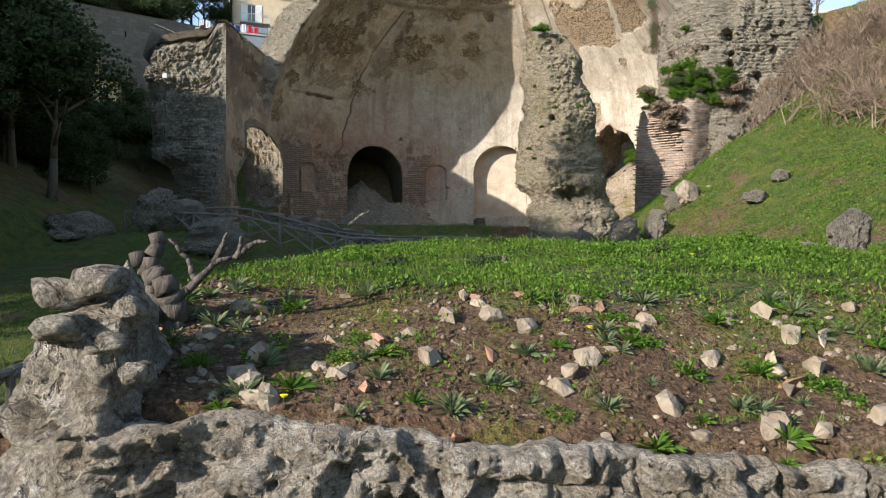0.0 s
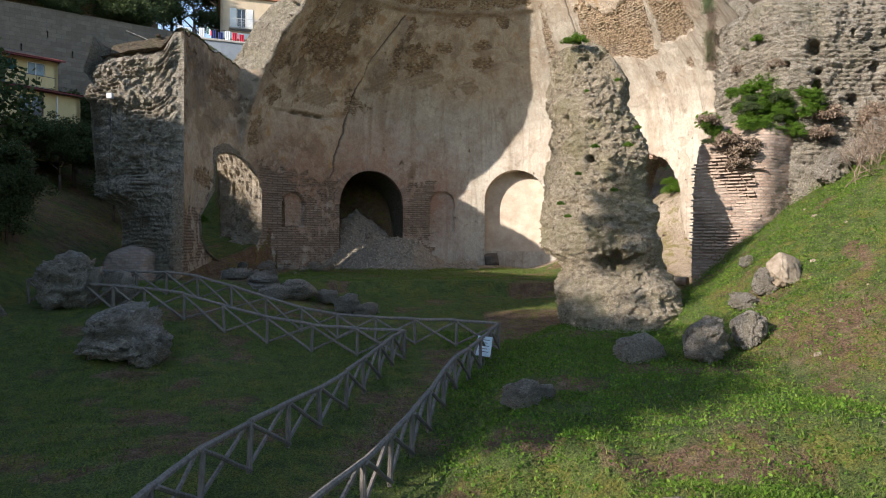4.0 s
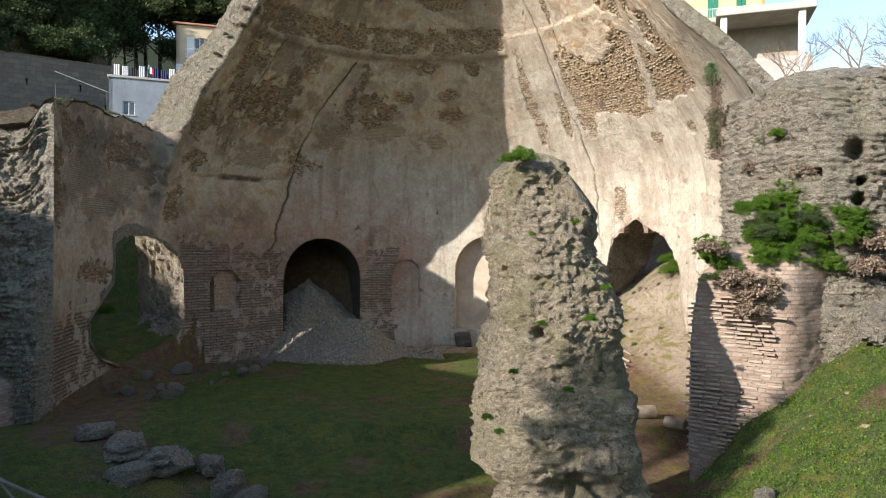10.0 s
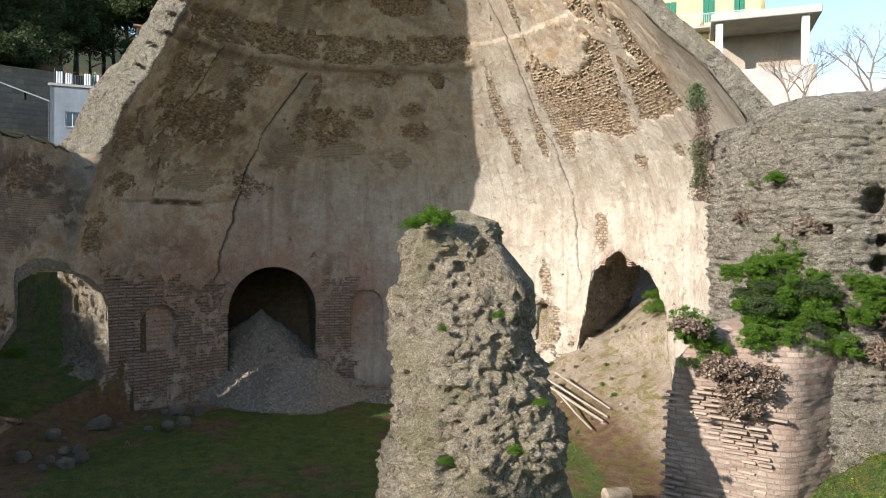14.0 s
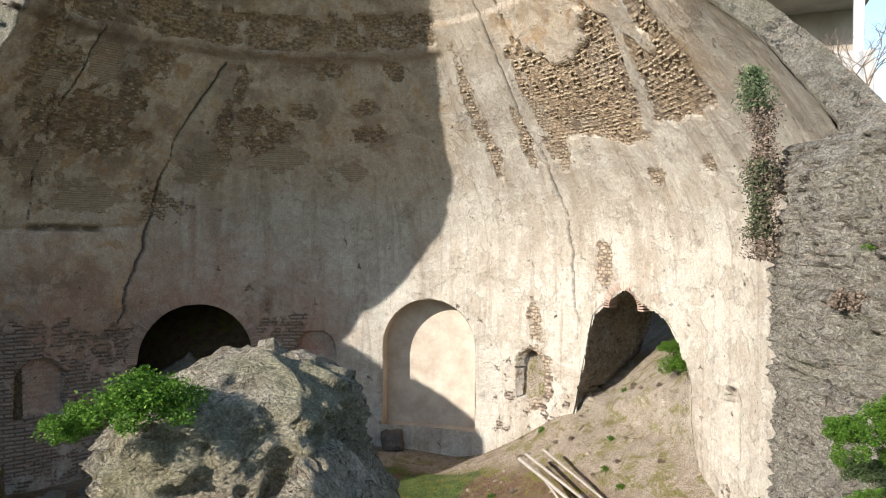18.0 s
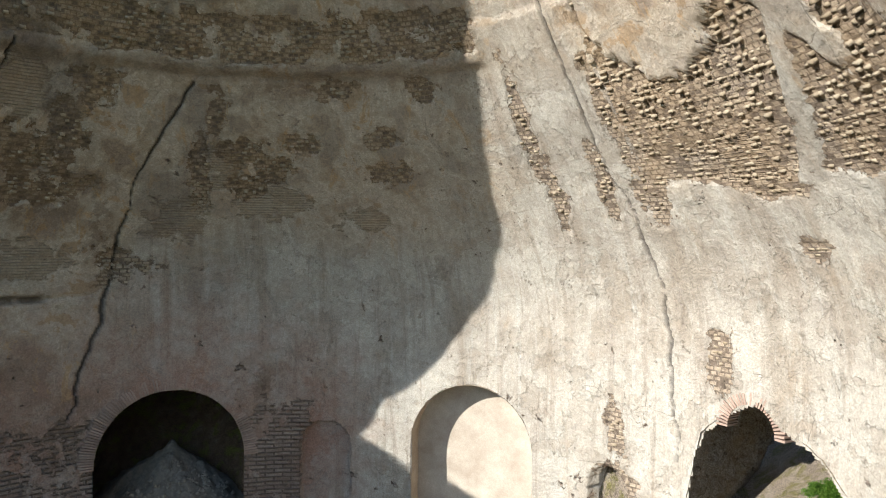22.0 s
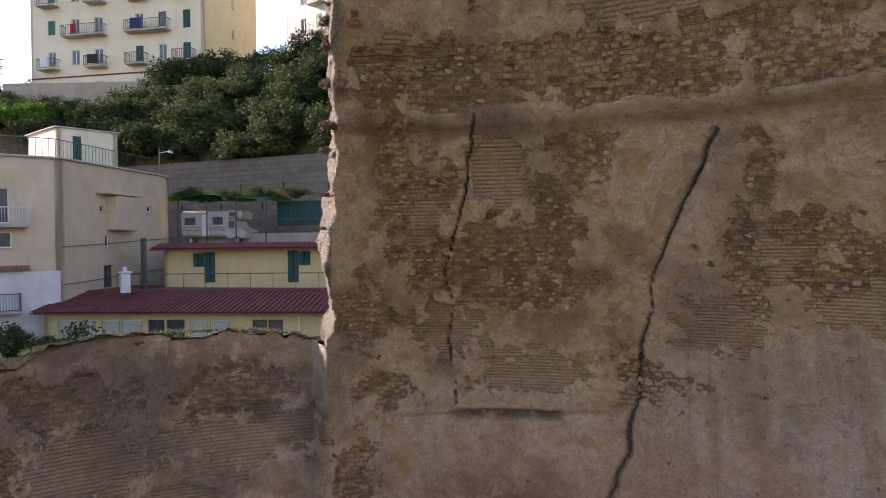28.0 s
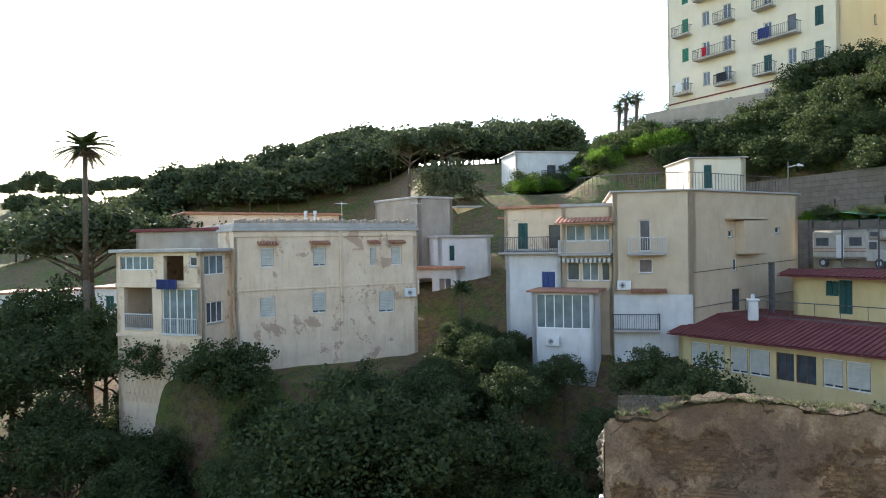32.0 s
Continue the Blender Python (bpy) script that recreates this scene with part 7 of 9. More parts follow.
b10.matrix_world = facing((23.0, 53.4), (28.0, 51.6), 12.5)
part("roof_slab", Shape().box(-0.3, -0.3, 8.2, 6.2, 4.3, 8.7, 0.04).mesh("roof_slab", M_SLAB), b10)
part("back_wall", Shape().box(0, 3.6, 0, 6, 3.8, 8.2).mesh("back_wall", M_BROWN), b10)
part("low_wall", Shape().box(0, 0, 0, 6, 0.2, 5.0, 0.03).mesh("low_wall", M_SLAB), b10)
for x in (0.0, 5.1):
    part("pillar", Shape().box(x, 0.0, 0, x + 0.45, 0.45, 8.2, 0.03).mesh("pillar", M_WHITE), b10)
house("white_garage", "low white building with a blue tarpaulin on the roof", (29.0, 44.5), (36.0, 41.5), 11.0, 14.6, 5, M_WHITE, [(1.0, 12.0, 2.4, 14.0, "n")], over=0.2)


# ---- plants ----
def leaf_quads(centre, size, rng, up=0.3, ratio=0.5):
    """Rhombic leaves at the given places with random directions; up: how far they point upward."""
    n = len(centre)
    d = rng.normal(size=(n, 3))
    d[:, 2] = d[:, 2] * 0.6 + up
    d /= np.linalg.norm(d, axis=1)[:, None]
    e = np.cross(d, rng.normal(size=(n, 3)))
    e /= np.linalg.norm(e, axis=1)[:, None] + 1e-9
    s = np.broadcast_to(np.asarray(size, float).reshape(-1, 1), (n, 1))
    a, b, c, f = centre, centre + d * s * 0.5 + e * s * ratio * 0.5, centre + d * s, centre + d * s * 0.5 - e * s * ratio * 0.5
    v = np.stack([a, b, c, f], 1).reshape(-1, 3)
    return v, np.arange(4 * n).reshape(n, 4)


def crown_mesh(name, material, rx, rz, clumps, per, leaf, seed, flatten=0.0, clump_r=0.32, hollow=0.55):
    """A crown of leaf clumps of unequal size, with gaps between them."""
    rng = np.random.default_rng(seed)
    d = rng.normal(size=(clumps, 3))
    d /= np.linalg.norm(d, axis=1)[:, None]
    d[:, 2] = np.where(d[:, 2] < -0.35, -d[:, 2], d[:, 2])
    rad_ = rng.uniform(hollow, 1.0, clumps) * (1 + 0.25 * fbm(d[:, 0] * 2, d[:, 1] * 2, d[:, 2] * 2 + seed, 2, seed))
    c = d * rad_[:, None] * np.array([rx, rx, rz])
    if flatten:
        c[:, 2] = np.where(c[:, 2] < 0, c[:, 2] * (1 - flatten), c[:, 2])
    cr = clump_r * rx * rng.uniform(0.5, 1.15, clumps)
    p = rng.normal(size=(clumps, per, 3))
    p /= np.linalg.norm(p, axis=2)[:, :, None]
    p = c[:, None] + p * cr[:, None, None] * rng.uniform(0.45, 1.0, (clumps, per, 1)) * np.array([1, 1, 0.75])
    v, f = leaf_quads(p.reshape(-1, 3), leaf * rng.uniform(0.6, 1.3, clumps * per), rng, 0.25, 0.6)
    return mesh_of(name, v, f, material)


def limb_mesh(name, material, high, r, seed, spread=1.0, limbs=6, lean=0.1, first=0.45):
    rnd = random.Random(seed)
    s = Shape()
    top = (rnd.uniform(-lean, lean) * high, rnd.uniform(-lean, lean) * high, high)
    pts = [Vector((0, 0, -0.3)), Vector((top[0] * 0.25, top[1] * 0.3, high * 0.35)), Vector((top[0] * 0.6, top[1] * 0.55, high * 0.68)), Vector(top)]
    for k in range(3):
        s.rod(pts[k], pts[k + 1], r * (1 - 0.28 * k), r * (1 - 0.28 * (k + 1)), 8)
    for k in range(limbs):
        t = first + (0.95 - first) * k / limbs
        base = pts[1] + (pts[3] - pts[1]) * max(0, (t - 0.35) / 0.65)
        an = k * 2.4 + rnd.random()
        out = Vector((math.cos(an), math.sin(an), rnd.uniform(0.3, 0.9))) * spread * rnd.uniform(0.6, 1.1)
        mid = base + out * 0.5 + Vector((0, 0, 0.1))
        s.rod(base, mid, r * 0.4, r * 0.26, 6).rod(mid, base + out, r * 0.26, r * 0.1, 5)
    return s.mesh(name, material, True)


def tree(name, label, cat, x, y, trunk, crown, lift, scale=1.0, turn=0.0, z=None, group=""):
    t = thing(name, label, cat, group)
    z = ground_z(x, y) - 0.05 if z is None else z
    t.matrix_world = Matrix.LocRotScale((x, y, z), Euler((0, 0, turn)), (scale, scale, scale))
    if trunk:
        part("trunk", trunk, t)
    for me, off in crown if isinstance(crown, list) else [(crown, (0, 0, lift))]:
        part("crown", me, t).location = off
    return t


PINE = [crown_mesh("pine_crown", M_PINE, 4.2, 1.7, 90, 90, 0.34, 100 + k, 0.7, 0.27, 0.35) for k in range(2)]
PINE_T = [limb_mesh("pine_trunk", M_BARK, 8.2, 0.32, 200 + k, 3.0, 9, 0.08, 0.7) for k in range(2)]
BROAD = [crown_mesh("leafy_crown", M_LEAF, 2.3, 2.0, 85, 120, 0.165, 110 + k, 0.3, 0.3, 0.4) for k in range(4)]
BROAD_T = [limb_mesh("tree_trunk", M_BARK, 3.6, 0.16, 210 + k, 1.6, 6) for k in range(2)]
FAR = [crown_mesh("far_crown", M_PINE, 4.5, 3.0, 95, 65, 0.55, 120 + k, 0.5, 0.3, 0.5) for k in range(3)]
OLIVE = crown_mesh("olive_crown", M_OLIVE, 3.6, 3.0, 110, 80, 0.3, 130, 0.3, 0.25, 0.5)
BUSH = [crown_mesh("bush_crown", M_LEAF, 1.2, 0.9, 48, 100, 0.10, 140 + k, 0.5, 0.32, 0.3) for k in range(3)]
HERBBUSH = [crown_mesh("green_bush", M_HERB, 1.0, 0.7, 70, 120, 0.075, 150 + k, 0.6, 0.28, 0.3) for k in range(3)]

HERBCLUMP = [crown_mesh("herb_leaves", M_HERB if k < 2 else M_LEAF, 0.2, 0.12, 30, 26, 0.03, 180 + k, 0.7, 0.34, 0.2) for k in range(3)]
CREEP = [crown_mesh("creeper_leaves", M_HERB, 1.0, 1.2, 70, 110, 0.085, 160 + k, 0.0, 0.3, 0.3) for k in range(3)]

rng0 = random.Random(5)
# trees of the ravine, thick and dark
spots = [(-31.5, 21.5), (-33.5, 24.8), (-29.5, 26.5), (-27.0, 22.5), (-25.0, 27.5), (-24.0, 19.0), (-21.5, 24.0), (-28.5, 17.5), (-26.0, 14.0), (-22.5, 14.8), (-19.8, 18.5), (-20.5, 9.5), (-24.0, 8.5),
         (-21.5, 5.0), (-23.5, 1.5), (-20.0, 0.5), (-32.0, 29.3), (-29.0, 31.5), (-31.5, 33.5), (-28.5, 36.0), (-29.0, 20.4), (-36.2, 21.5), (-18.8, 13.5), (-35.0, 22.9)]
for k, (x, y) in enumerate(spots):
    big = rng0.uniform(0.85, 1.25) * (1.0 if x > -29 else 0.68)
    tree("garden_tree", "dense dark evergreen tree in the ravine", "tree", x + rng0.uniform(-0.5, 0.5), y + rng0.uniform(-0.5, 0.5), BROAD_T[k % 2], BROAD[k % 4], 3.6, big, rng0.uniform(0, 6.3), group="ravine trees")
# some of these stand out of view, added to shade path and rocks
for k, (x, y, s) in enumerate(((-26.5, -3.5, 1.5), (-29.0, -7.5, 1.6), (-24.0, -6.5, 1.35), (-21.0, -3.8, 1.2), (-31.5, -2.0, 1.5), (-27.5, -11.0, 1.3), (-20.5, -4.0, 2.25), (-20.5, -13.0, 1.2), (-22.0, -10.0, 1.3), (-18.2, 21.0, 1.55), (-20.6, 20.4, 1.7), (-21.5, 23.5, 1.5), (-17.5, 4.0, 1.0), (-16.8, 9.0, 0.9), (-33.5, -8.5, 1.7), (-30.0, 0.5, 1.3)  )):
    tree("garden_tree", "dense dark evergreen tree in the ravine", "tree", x, y, BROAD_T[k % 2], BROAD[(k + 1) % 4], 3.6, s, k * 1.3, group="ravine trees")
for k in range(22):
    an = math.radians(-75 + k * 6.8)
    rr_b = rng0.uniform(8.6, 10.6)
    tree("ledge_bush", "dark scrub on the ledge under the pink house", "bush", -35.5 + rr_b / 0.9 * math.cos(an), 10.5 + rr_b * math.sin(an), None, BUSH[k % 3], 0.4, rng0.uniform(1.2, 2.1), k, group="ledge scrub")
for k, (x, y, s) in enumerate(((-20.5, 29.2, 0.75), (-22.6, 30.8, 0.85), (-24.6, 28.6, 0.85), (-20.8, 26.8, 0.7), (-23.0, 25.6, 0.8), (-26.6, 31.6, 0.9), (-26.5, 27.0, 0.8), (-19.6, 27.6, 0.55), (-21.6, 28.2, 0.6))):
    tree("garden_tree", "dense dark evergreen tree in the ravine", "tree", x, y, BROAD_T[k % 2], BROAD[k % 4], 2.4, s, k * 1.1, group="ravine trees")
for k in range(16):
    tree("thicket_bush", "dark ivy thicket on the bank beside the ruin", "bush", -19.3 - 7.0 * rng0.random(), 24.5 + 7.5 * rng0.random(), None, BUSH[k % 3], 0.3, rng0.uniform(1.0, 1.6), k * 0.9, group="thicket")
for k in range(18):
    tree("thicket_bush", "dark ivy thicket on the bank beside the ruin", "bush", -37.5 + 1.3 * (k % 6) + 0.4 * math.sin(k * 1.7), 20.6 + 1.9 * (k // 6) + 0.5 * math.sin(k * 2.9), None, BUSH[k % 3], 0.3, 0.95 + 0.3 * math.sin(k * 1.1), k * 0.9, group="thicket")
# tree out of view, added so its shadow falls on pillar and buttress
slim = crown_mesh("slim_crown", M_PINE, 1.3, 4.6, 62, 80, 0.17, 133, 0.0, 0.36, 0.3)
slim_t = limb_mesh("slim_trunk", M_BARK, 14.0, 0.2, 233, 1.0, 8, 0.02, 0.6)
tree("unseen_shade_tree", "unseen slim evergreen added to shade the pillar", "tree", -15.0, 2.9, slim_t, slim, 16.2)
for k, (x, y, s) in enumerate(((-34.5, 23.3, 0.6), (-33.0, 25.8, 0.65), (-36.2, 25.3, 0.5), (-31.6, 23.6, 0.7), (-30.4, 20.6, 0.7), (-37.2, 22.6, 0.5), (-32.2, 27.6, 0.6))):
    tree("garden_tree", "dense dark evergreen tree in the ravine", "tree", x, y, BROAD_T[k % 2], BROAD[k % 4], 2.6, s, k * 1.1, group="ravine trees")
for k in range(14):
    tree("ravine_bush", "dark scrub between the houses", "bush", -38.5 + 8.0 * rng0.random(), 20.0 + 7.0 * rng0.random(), None, BUSH[k % 3], 0.3, rng0.uniform(0.9, 1.5), k * 0.9, group="ravine scrub")
# stone pines
for k, (x, y, s) in enumerate(((-38.5, -10.0, 1.38), (-42.5, -14.0, 1.25), (-46.0, -6.0, 1.1), (-62.0, 9.0, 0.8), (-66, 12, 0.75))):
    tree("stone_pine", "broad stone pine with flat dark crown", "tree", x, y, PINE_T[k % 2], PINE[k % 2], 8.4, s, k * 1.9, group="stone pines")
tree("round_tree", "rounded pale olive green tree on the slope", "tree", -59.4, 14.6, BROAD_T[0], OLIVE, 2.2, 1.0, 0.4, z=18.0)
# far woods on the hill
for k in range(240):
    a = rng0.uniform(0, 1)
    x, y = -92 - rng0.uniform(0, 60), rng0.uniform(-85, 33)
    s = rng0.uniform(0.75, 1.35) * (1.0 + 0.25 * (x < -130))
    if math.degrees(math.atan2(6 - x, y - 34)) < 97.5:
        continue
    tree("wood_tree", "dark tree of the wooded hill", "tree", x, y, BROAD_T[k % 2], FAR[k % 3], 2.4, s, k * 0.9, group="wooded hill")
for k in range(60):
    x, y = -150 - rng0.uniform(0, 140), -40 - rng0.uniform(20, 190)
    tree("wood_tree", "dark tree of the wooded hill", "tree", x, y, BROAD_T[k % 2], FAR[k % 3], 5.0, rng0.uniform(0.9, 1.5), k * 0.7, group="wooded hill")
for k, (x, y, z, s) in enumerate(hill_spots):
    tree("slope_bush", "dark scrub below the hilltop street", "bush", x, y, None, BUSH[k % 3], 0.0, s, k * 0.8, z=z, group="slope scrub")
# scrub on the slope above the retaining wall
for k in range(190):
    al, sd = rng0.uniform(-4, 41), rng0.uniform(1.0, 8.5)
    x, y = -60.5 + 0.809 * al - 0.588 * sd, 40 + 0.588 * al + 0.809 * sd
    tree("slope_bush", "dark scrub on the steep slope", "bush", x, y, None, BUSH[k % 3], 0.5, rng0.uniform(1.3, 2.5), k * 0.8, group="slope scrub")
for k in range(75):
    x, y = -62 - rng0.uniform(0, 26), 18 + rng0.uniform(0, 20)
    tree("slope_bush", "sunlit green scrub on the slope", "bush", x, y, None, HERBBUSH[k % 3] if k % 3 else BUSH[k % 3], 0.4, rng0.uniform(1.2, 2.4), k * 0.8, group="slope scrub")
for k in range(16):
    tree("garden_tree", "dark tree on the wooded hill behind the houses", "tree", -40 + 2.1 * k + rng0.uniform(-1, 1), 87 + rng0.uniform(0, 9), BROAD_T[k % 2], BROAD[k % 4], 4.0, rng0.uniform(1.9, 2.6), k * 1.1, group="back trees")
for k in range(26):
    x, y = -50 + rng0.uniform(0, 34), 62 + rng0.uniform(0, 26)
    tree("garden_tree", "dark tree behind the houses", "tree", x, y, BROAD_T[k % 2], BROAD[k % 4], 3.4, rng0.uniform(1.1, 1.8), k * 1.1, group="back trees") if not (-27 < x < -12) else None
for k, (x, y, s) in enumerate(((-24.5, 46.5, 1.0), (-22.6, 49.0, 1.1), (-26.2, 44.0, 0.8), (-21.8, 42.5, 0.7), (-27.5, 43.0, 0.9), (-26.5, 46.5, 1.0), (-23.4, 27.0, 0.9), (-26.0, 26.2, 0.9), (-28.5, 50.5, 1.3)  )):
    tree("garden_tree", "dark bushy tree beside the ruin", "tree", x, y, BROAD_T[k % 2], BROAD[k % 4], 3.0, s, k * 1.7, group="trees behind the ruin")


def frond_mesh(name, material, n, length, droop, seed, leaflets=26, wide=0.5):
    rng = np.random.default_rng(seed)
    vs, fs = [], []
    for k in range(n):
        an, el = rng.uniform(0, 2 * math.pi), rng.uniform(-0.5, 1.2)
        L = length * rng.uniform(0.75, 1.1)
        d = np.array([math.cos(an) * math.cos(el), math.sin(an) * math.cos(el), math.sin(el)])
        side = np.array([-math.sin(an), math.cos(an), 0])
        for j in range(leaflets):
            t = 0.15 + 0.85 * j / leaflets
            p = d * L * t - np.array([0, 0, droop * L * t * t])
            for sgn in (1, -1):
                q = side * sgn * wide * (1 - 0.6 * t) + d * 0.25 - np.array([0, 0, 0.12])
                w = d * 0.07
                b = len(vs)
                vs += [p - w, p + w, p + q]
                fs.append((b, b + 1, b + 2))
    return mesh_of(name, vs, np.array(fs), material)


palm = thing("fan_palm", "tall palm with a shaggy brown skirt below its fronds", "palm", at=(-33.3, -5.1, ground_z(-33.3, -5.1)))
hz = 22.2 - ground_z(-33.3, -5.1)
part("trunk", Shape().rod((0, 0, -0.3), (0.15, 0, hz * 0.5), 0.28, 0.2, 9).rod((0.15, 0, hz * 0.5), (0, 0, hz), 0.2, 0.17, 9).mesh("trunk", M_BARK, True), palm)
part("frond_crown", frond_mesh("fronds", M_LEAF, 54, 2.3, 0.4, 3, 24, 0.5), palm).location = (0, 0, hz)
part("dead_skirt", frond_mesh("dead_skirt", M_TWIG, 34, 1.3, 1.3, 4, 14, 0.25), palm).location = (0, 0, hz - 0.4)
for k, (x, y, z, s) in enumerate(((-74.5, 30.8, 28.0, 1.0), (-73.6, 32.0, 28.2, 0.9), (-75.4, 30.0, 27.8, 0.8))):
    yk = thing("yucca", "spiky yucca clump on the hill crest", "yucca", "hill yuccas", at=(x, y, z))
    part("stem", Shape().rod((0, 0, -1.5), (0.2, 0.1, 3.0 * s), 0.22, 0.14).rod((0, 0, 0), (-0.6, 0.3, 2.6 * s), 0.18, 0.1).mesh("stem", M_BARK), yk)
    part("spike_crown", frond_mesh("spikes", M_LEAF, 60, 1.5 * s, 0.1, 10 + k, 5, 0.15), yk).location = (0.2, 0.1, 3.0 * s)
    part("spike_crown", frond_mesh("spikes", M_LEAF, 50, 1.3 * s, 0.1, 20 + k, 5, 0.15), yk).location = (-0.6, 0.3, 2.6 * s)
for k, (x, y) in enumerate(((-40.6, 20.6), (-32.6, 12.3))):
    yk = thing("small_palm", "small spiky palm by the house wall", "palm", "small palms", at=(x, y, 10.2 if k == 0 else 8.6))
    part("stem", Shape().rod((0, 0, -2.5), (0, 0, 1.4), 0.14, 0.1).mesh("stem", M_BARK), yk)
    part("frond_crown", frond_mesh("fronds", M_LEAF, 40, 1.0, 0.2, 30 + k, 8, 0.2), yk).location = (0, 0, 1.4)


# bare winter trees and brushwood
def bare_mesh(name, material, high, seed, depth=5, r=0.09, spread=0.75, sides=4):
    rnd = random.Random(seed)
    s = Shape()

    def grow(p, d, L, r, k):
        q = p + d * L
        s.rod(p, q, r, r * 0.68, sides if k > 1 else 3)
        if k == 0:
            return
        for _ in range(2 if rnd.random() < 0.55 else 3):
            nd_ = (d + Vector((rnd.uniform(-1, 1), rnd.uniform(-1, 1), rnd.uniform(-0.45, 0.7))) * spread).normalized()
            grow(q, nd_, L * rnd.uniform(0.62, 0.88), r * 0.62, k - 1)

    grow(Vector((0, 0, -0.2)), Vector((0, 0, 1)), high * 0.3, r, depth)
    return s.mesh(name, material)


BARE = [bare_mesh("bare_branches", M_TWIG, 5.5, 60 + k, 6, 0.11) for k in range(3)]
BRUSH = []
for k in range(3):
    q_, rk = Shape(), random.Random(70 + k)

    def sprout(p, d, L, r, n):
        e = p + d * L
        q_.rod(p, e, r, r * 0.6, 3)
        for _ in range(0 if n == 0 else 3):
            sprout(e, (d + Vector((rk.uniform(-1, 1), rk.uniform(-1, 1), rk.uniform(-0.6, 0.5))) * 0.9).normalized(), L * rk.uniform(0.6, 0.95), r * 0.62, n - 1)

    for _ in range(7):
        sprout(Vector((rk.uniform(-0.5, 0.5), rk.uniform(-0.5, 0.5), -0.1)), Vector((rk.uniform(-0.7, 0.7), rk.uniform(-0.7, 0.7), 1)).normalized(), 0.62, 0.024, 3)
    BRUSH.append(q_.mesh("brush_tangle", M_TWIG))
for k, (x, y, s) in enumerate(((24.5, 45.5, 1.0), (27.0, 43.0, 1.1), (29.5, 40.5, 1.0), (22.8, 43.0, 0.8), (31.0, 45.5, 1.2), (26.5, 39.5, 0.8))):
    t = thing("bare_tree", "leafless winter tree above the ruin", "tree", "bare trees")
    t.matrix_world = Matrix.LocRotScale((x, y, 11.8), Euler((0, 0, k * 1.1)), (s, s, s))
    part("bare_crown", BARE[k % 3], t)
for k in range(150):
    x, y = 14.0 + rng0.uniform(0, 10), 10.0 + rng0.uniform(0, 13.5)
    if (y > 21 and x < 16.5) or x < 14.2 + (22 - y) * 0.22:
        continue
    t = thing("brushwood", "tangle of leafless brown brushwood on the hill", "bush", "hill brushwood")
    s = rng0.uniform(0.8, 1.5)
    t.matrix_world = Matrix.LocRotScale((x, y, ground_z(x, y)), Euler((rng0.uniform(-0.6, 0.6), rng0.uniform(-0.6, 0.6), k)), (s, s, s))
    part("brush_tangle", BRUSH[k % 3], t)
for k in range(20):
    x, y = -20.5 - rng0.uniform(0, 7), -3 + rng0.uniform(0, 9)
    t = thing("brushwood", "pale leafless shrub in the ravine", "bush", "ravine brushwood")
    s = rng0.uniform(1.6, 2.6)
    t.matrix_world = Matrix.LocRotScale((x, y, ground_z(x, y)), Euler((0.2, 0.1, k)), (s, s, s))
    part("brush_tangle", BRUSH[k % 3], t)

# creepers and bushes on the ruin
for k in range(64):
    u_, w_ = rng0.random(), rng0.random()
    if k < 26:                                  # lower ledge, on top of the buttress
        x, y, z = 10.9 + 2.9 * u_, 23.9 + 0.9 * w_, 3.3 + 0.5 * u_ + 0.6 * w_
    else:                                       # upper ledge and the bank beside it
        x, y, z = 12.2 + 3.4 * u_, 24.2 + 0.9 * w_ - 0.35 * u_, 4.7 + 1.0 * w_ * (0.5 + 0.5 * u_) - 1.6 * (k % 3 == 0) * step(0.45, 0.9, u_)
    tree("creeper", "bright green creeper hanging over the buttress", "bush", x, float(y), None, CREEP[k % 3] if k % 7 else BUSH[k % 3], 0, rng0.uniform(0.2, 0.42), k * 1.2, z=float(z) + 0.4 * math.sin(k * 2.3) - 0.15, group="creepers")
DRY = crown_mesh("dry_bush", M_TWIG, 1.0, 0.8, 60, 60, 0.16, 171, 0.2, 0.3, 0.2)
for x, y, z, s in ((11.6, 23.75, 3.0, 0.55), (12.1, 23.7, 2.6, 0.6), (12.0, 23.75, 2.1, 0.45), (12.6, 23.8, 2.9, 0.4), (11.0, 24.3, 3.9, 0.45), (17.6, 23.5, 4.0, 0.8), (18.4, 23.8, 3.0, 0.8), (15.9, 24.2, 4.2, 0.6), (15.6, 24.0, 3.4, 0.5), (14.0, 24.6, 6.3, 0.4), (14.8, 24.6, 6.4, 0.4)):
    tree("dry_creeper", "dry brown creeper on the ruin", "bush", x, y, None, DRY, 0, s, x, z=z, group="dry creepers")
for k, (x, y, z, s) in enumerate(((5.0, 21.4, 6.3, 0.42), (4.6, 21.2, 6.2, 0.25), (6.5, 19.9, 2.3, 0.3), (5.3, 19.6, 2.2, 0.25), (5.9, 19.4, 0.7, 0.25), (4.6, 19.0, 1.2, 0.22), (7.0, 20.5, 3.0, 0.25), (6.2, 20.2, 4.6, 0.22), (4.3, 19.2, -0.2, 0.22), (4.0, 18.9, 0.2, 0.25), (5.2, 20.6, 4.3, 0.18), (-13.9, 33.2, 2.9, 0.35), (-14.0, 33.4, 9.9, 0.4))):
    tree("wall_plant", "tuft of herbs rooted in the masonry", "plant", x, y, None, HERBBUSH[k % 3], 0, s * (1.0 if k < 2 else 0.6), k * 0.8, z=z, group="wall plants")
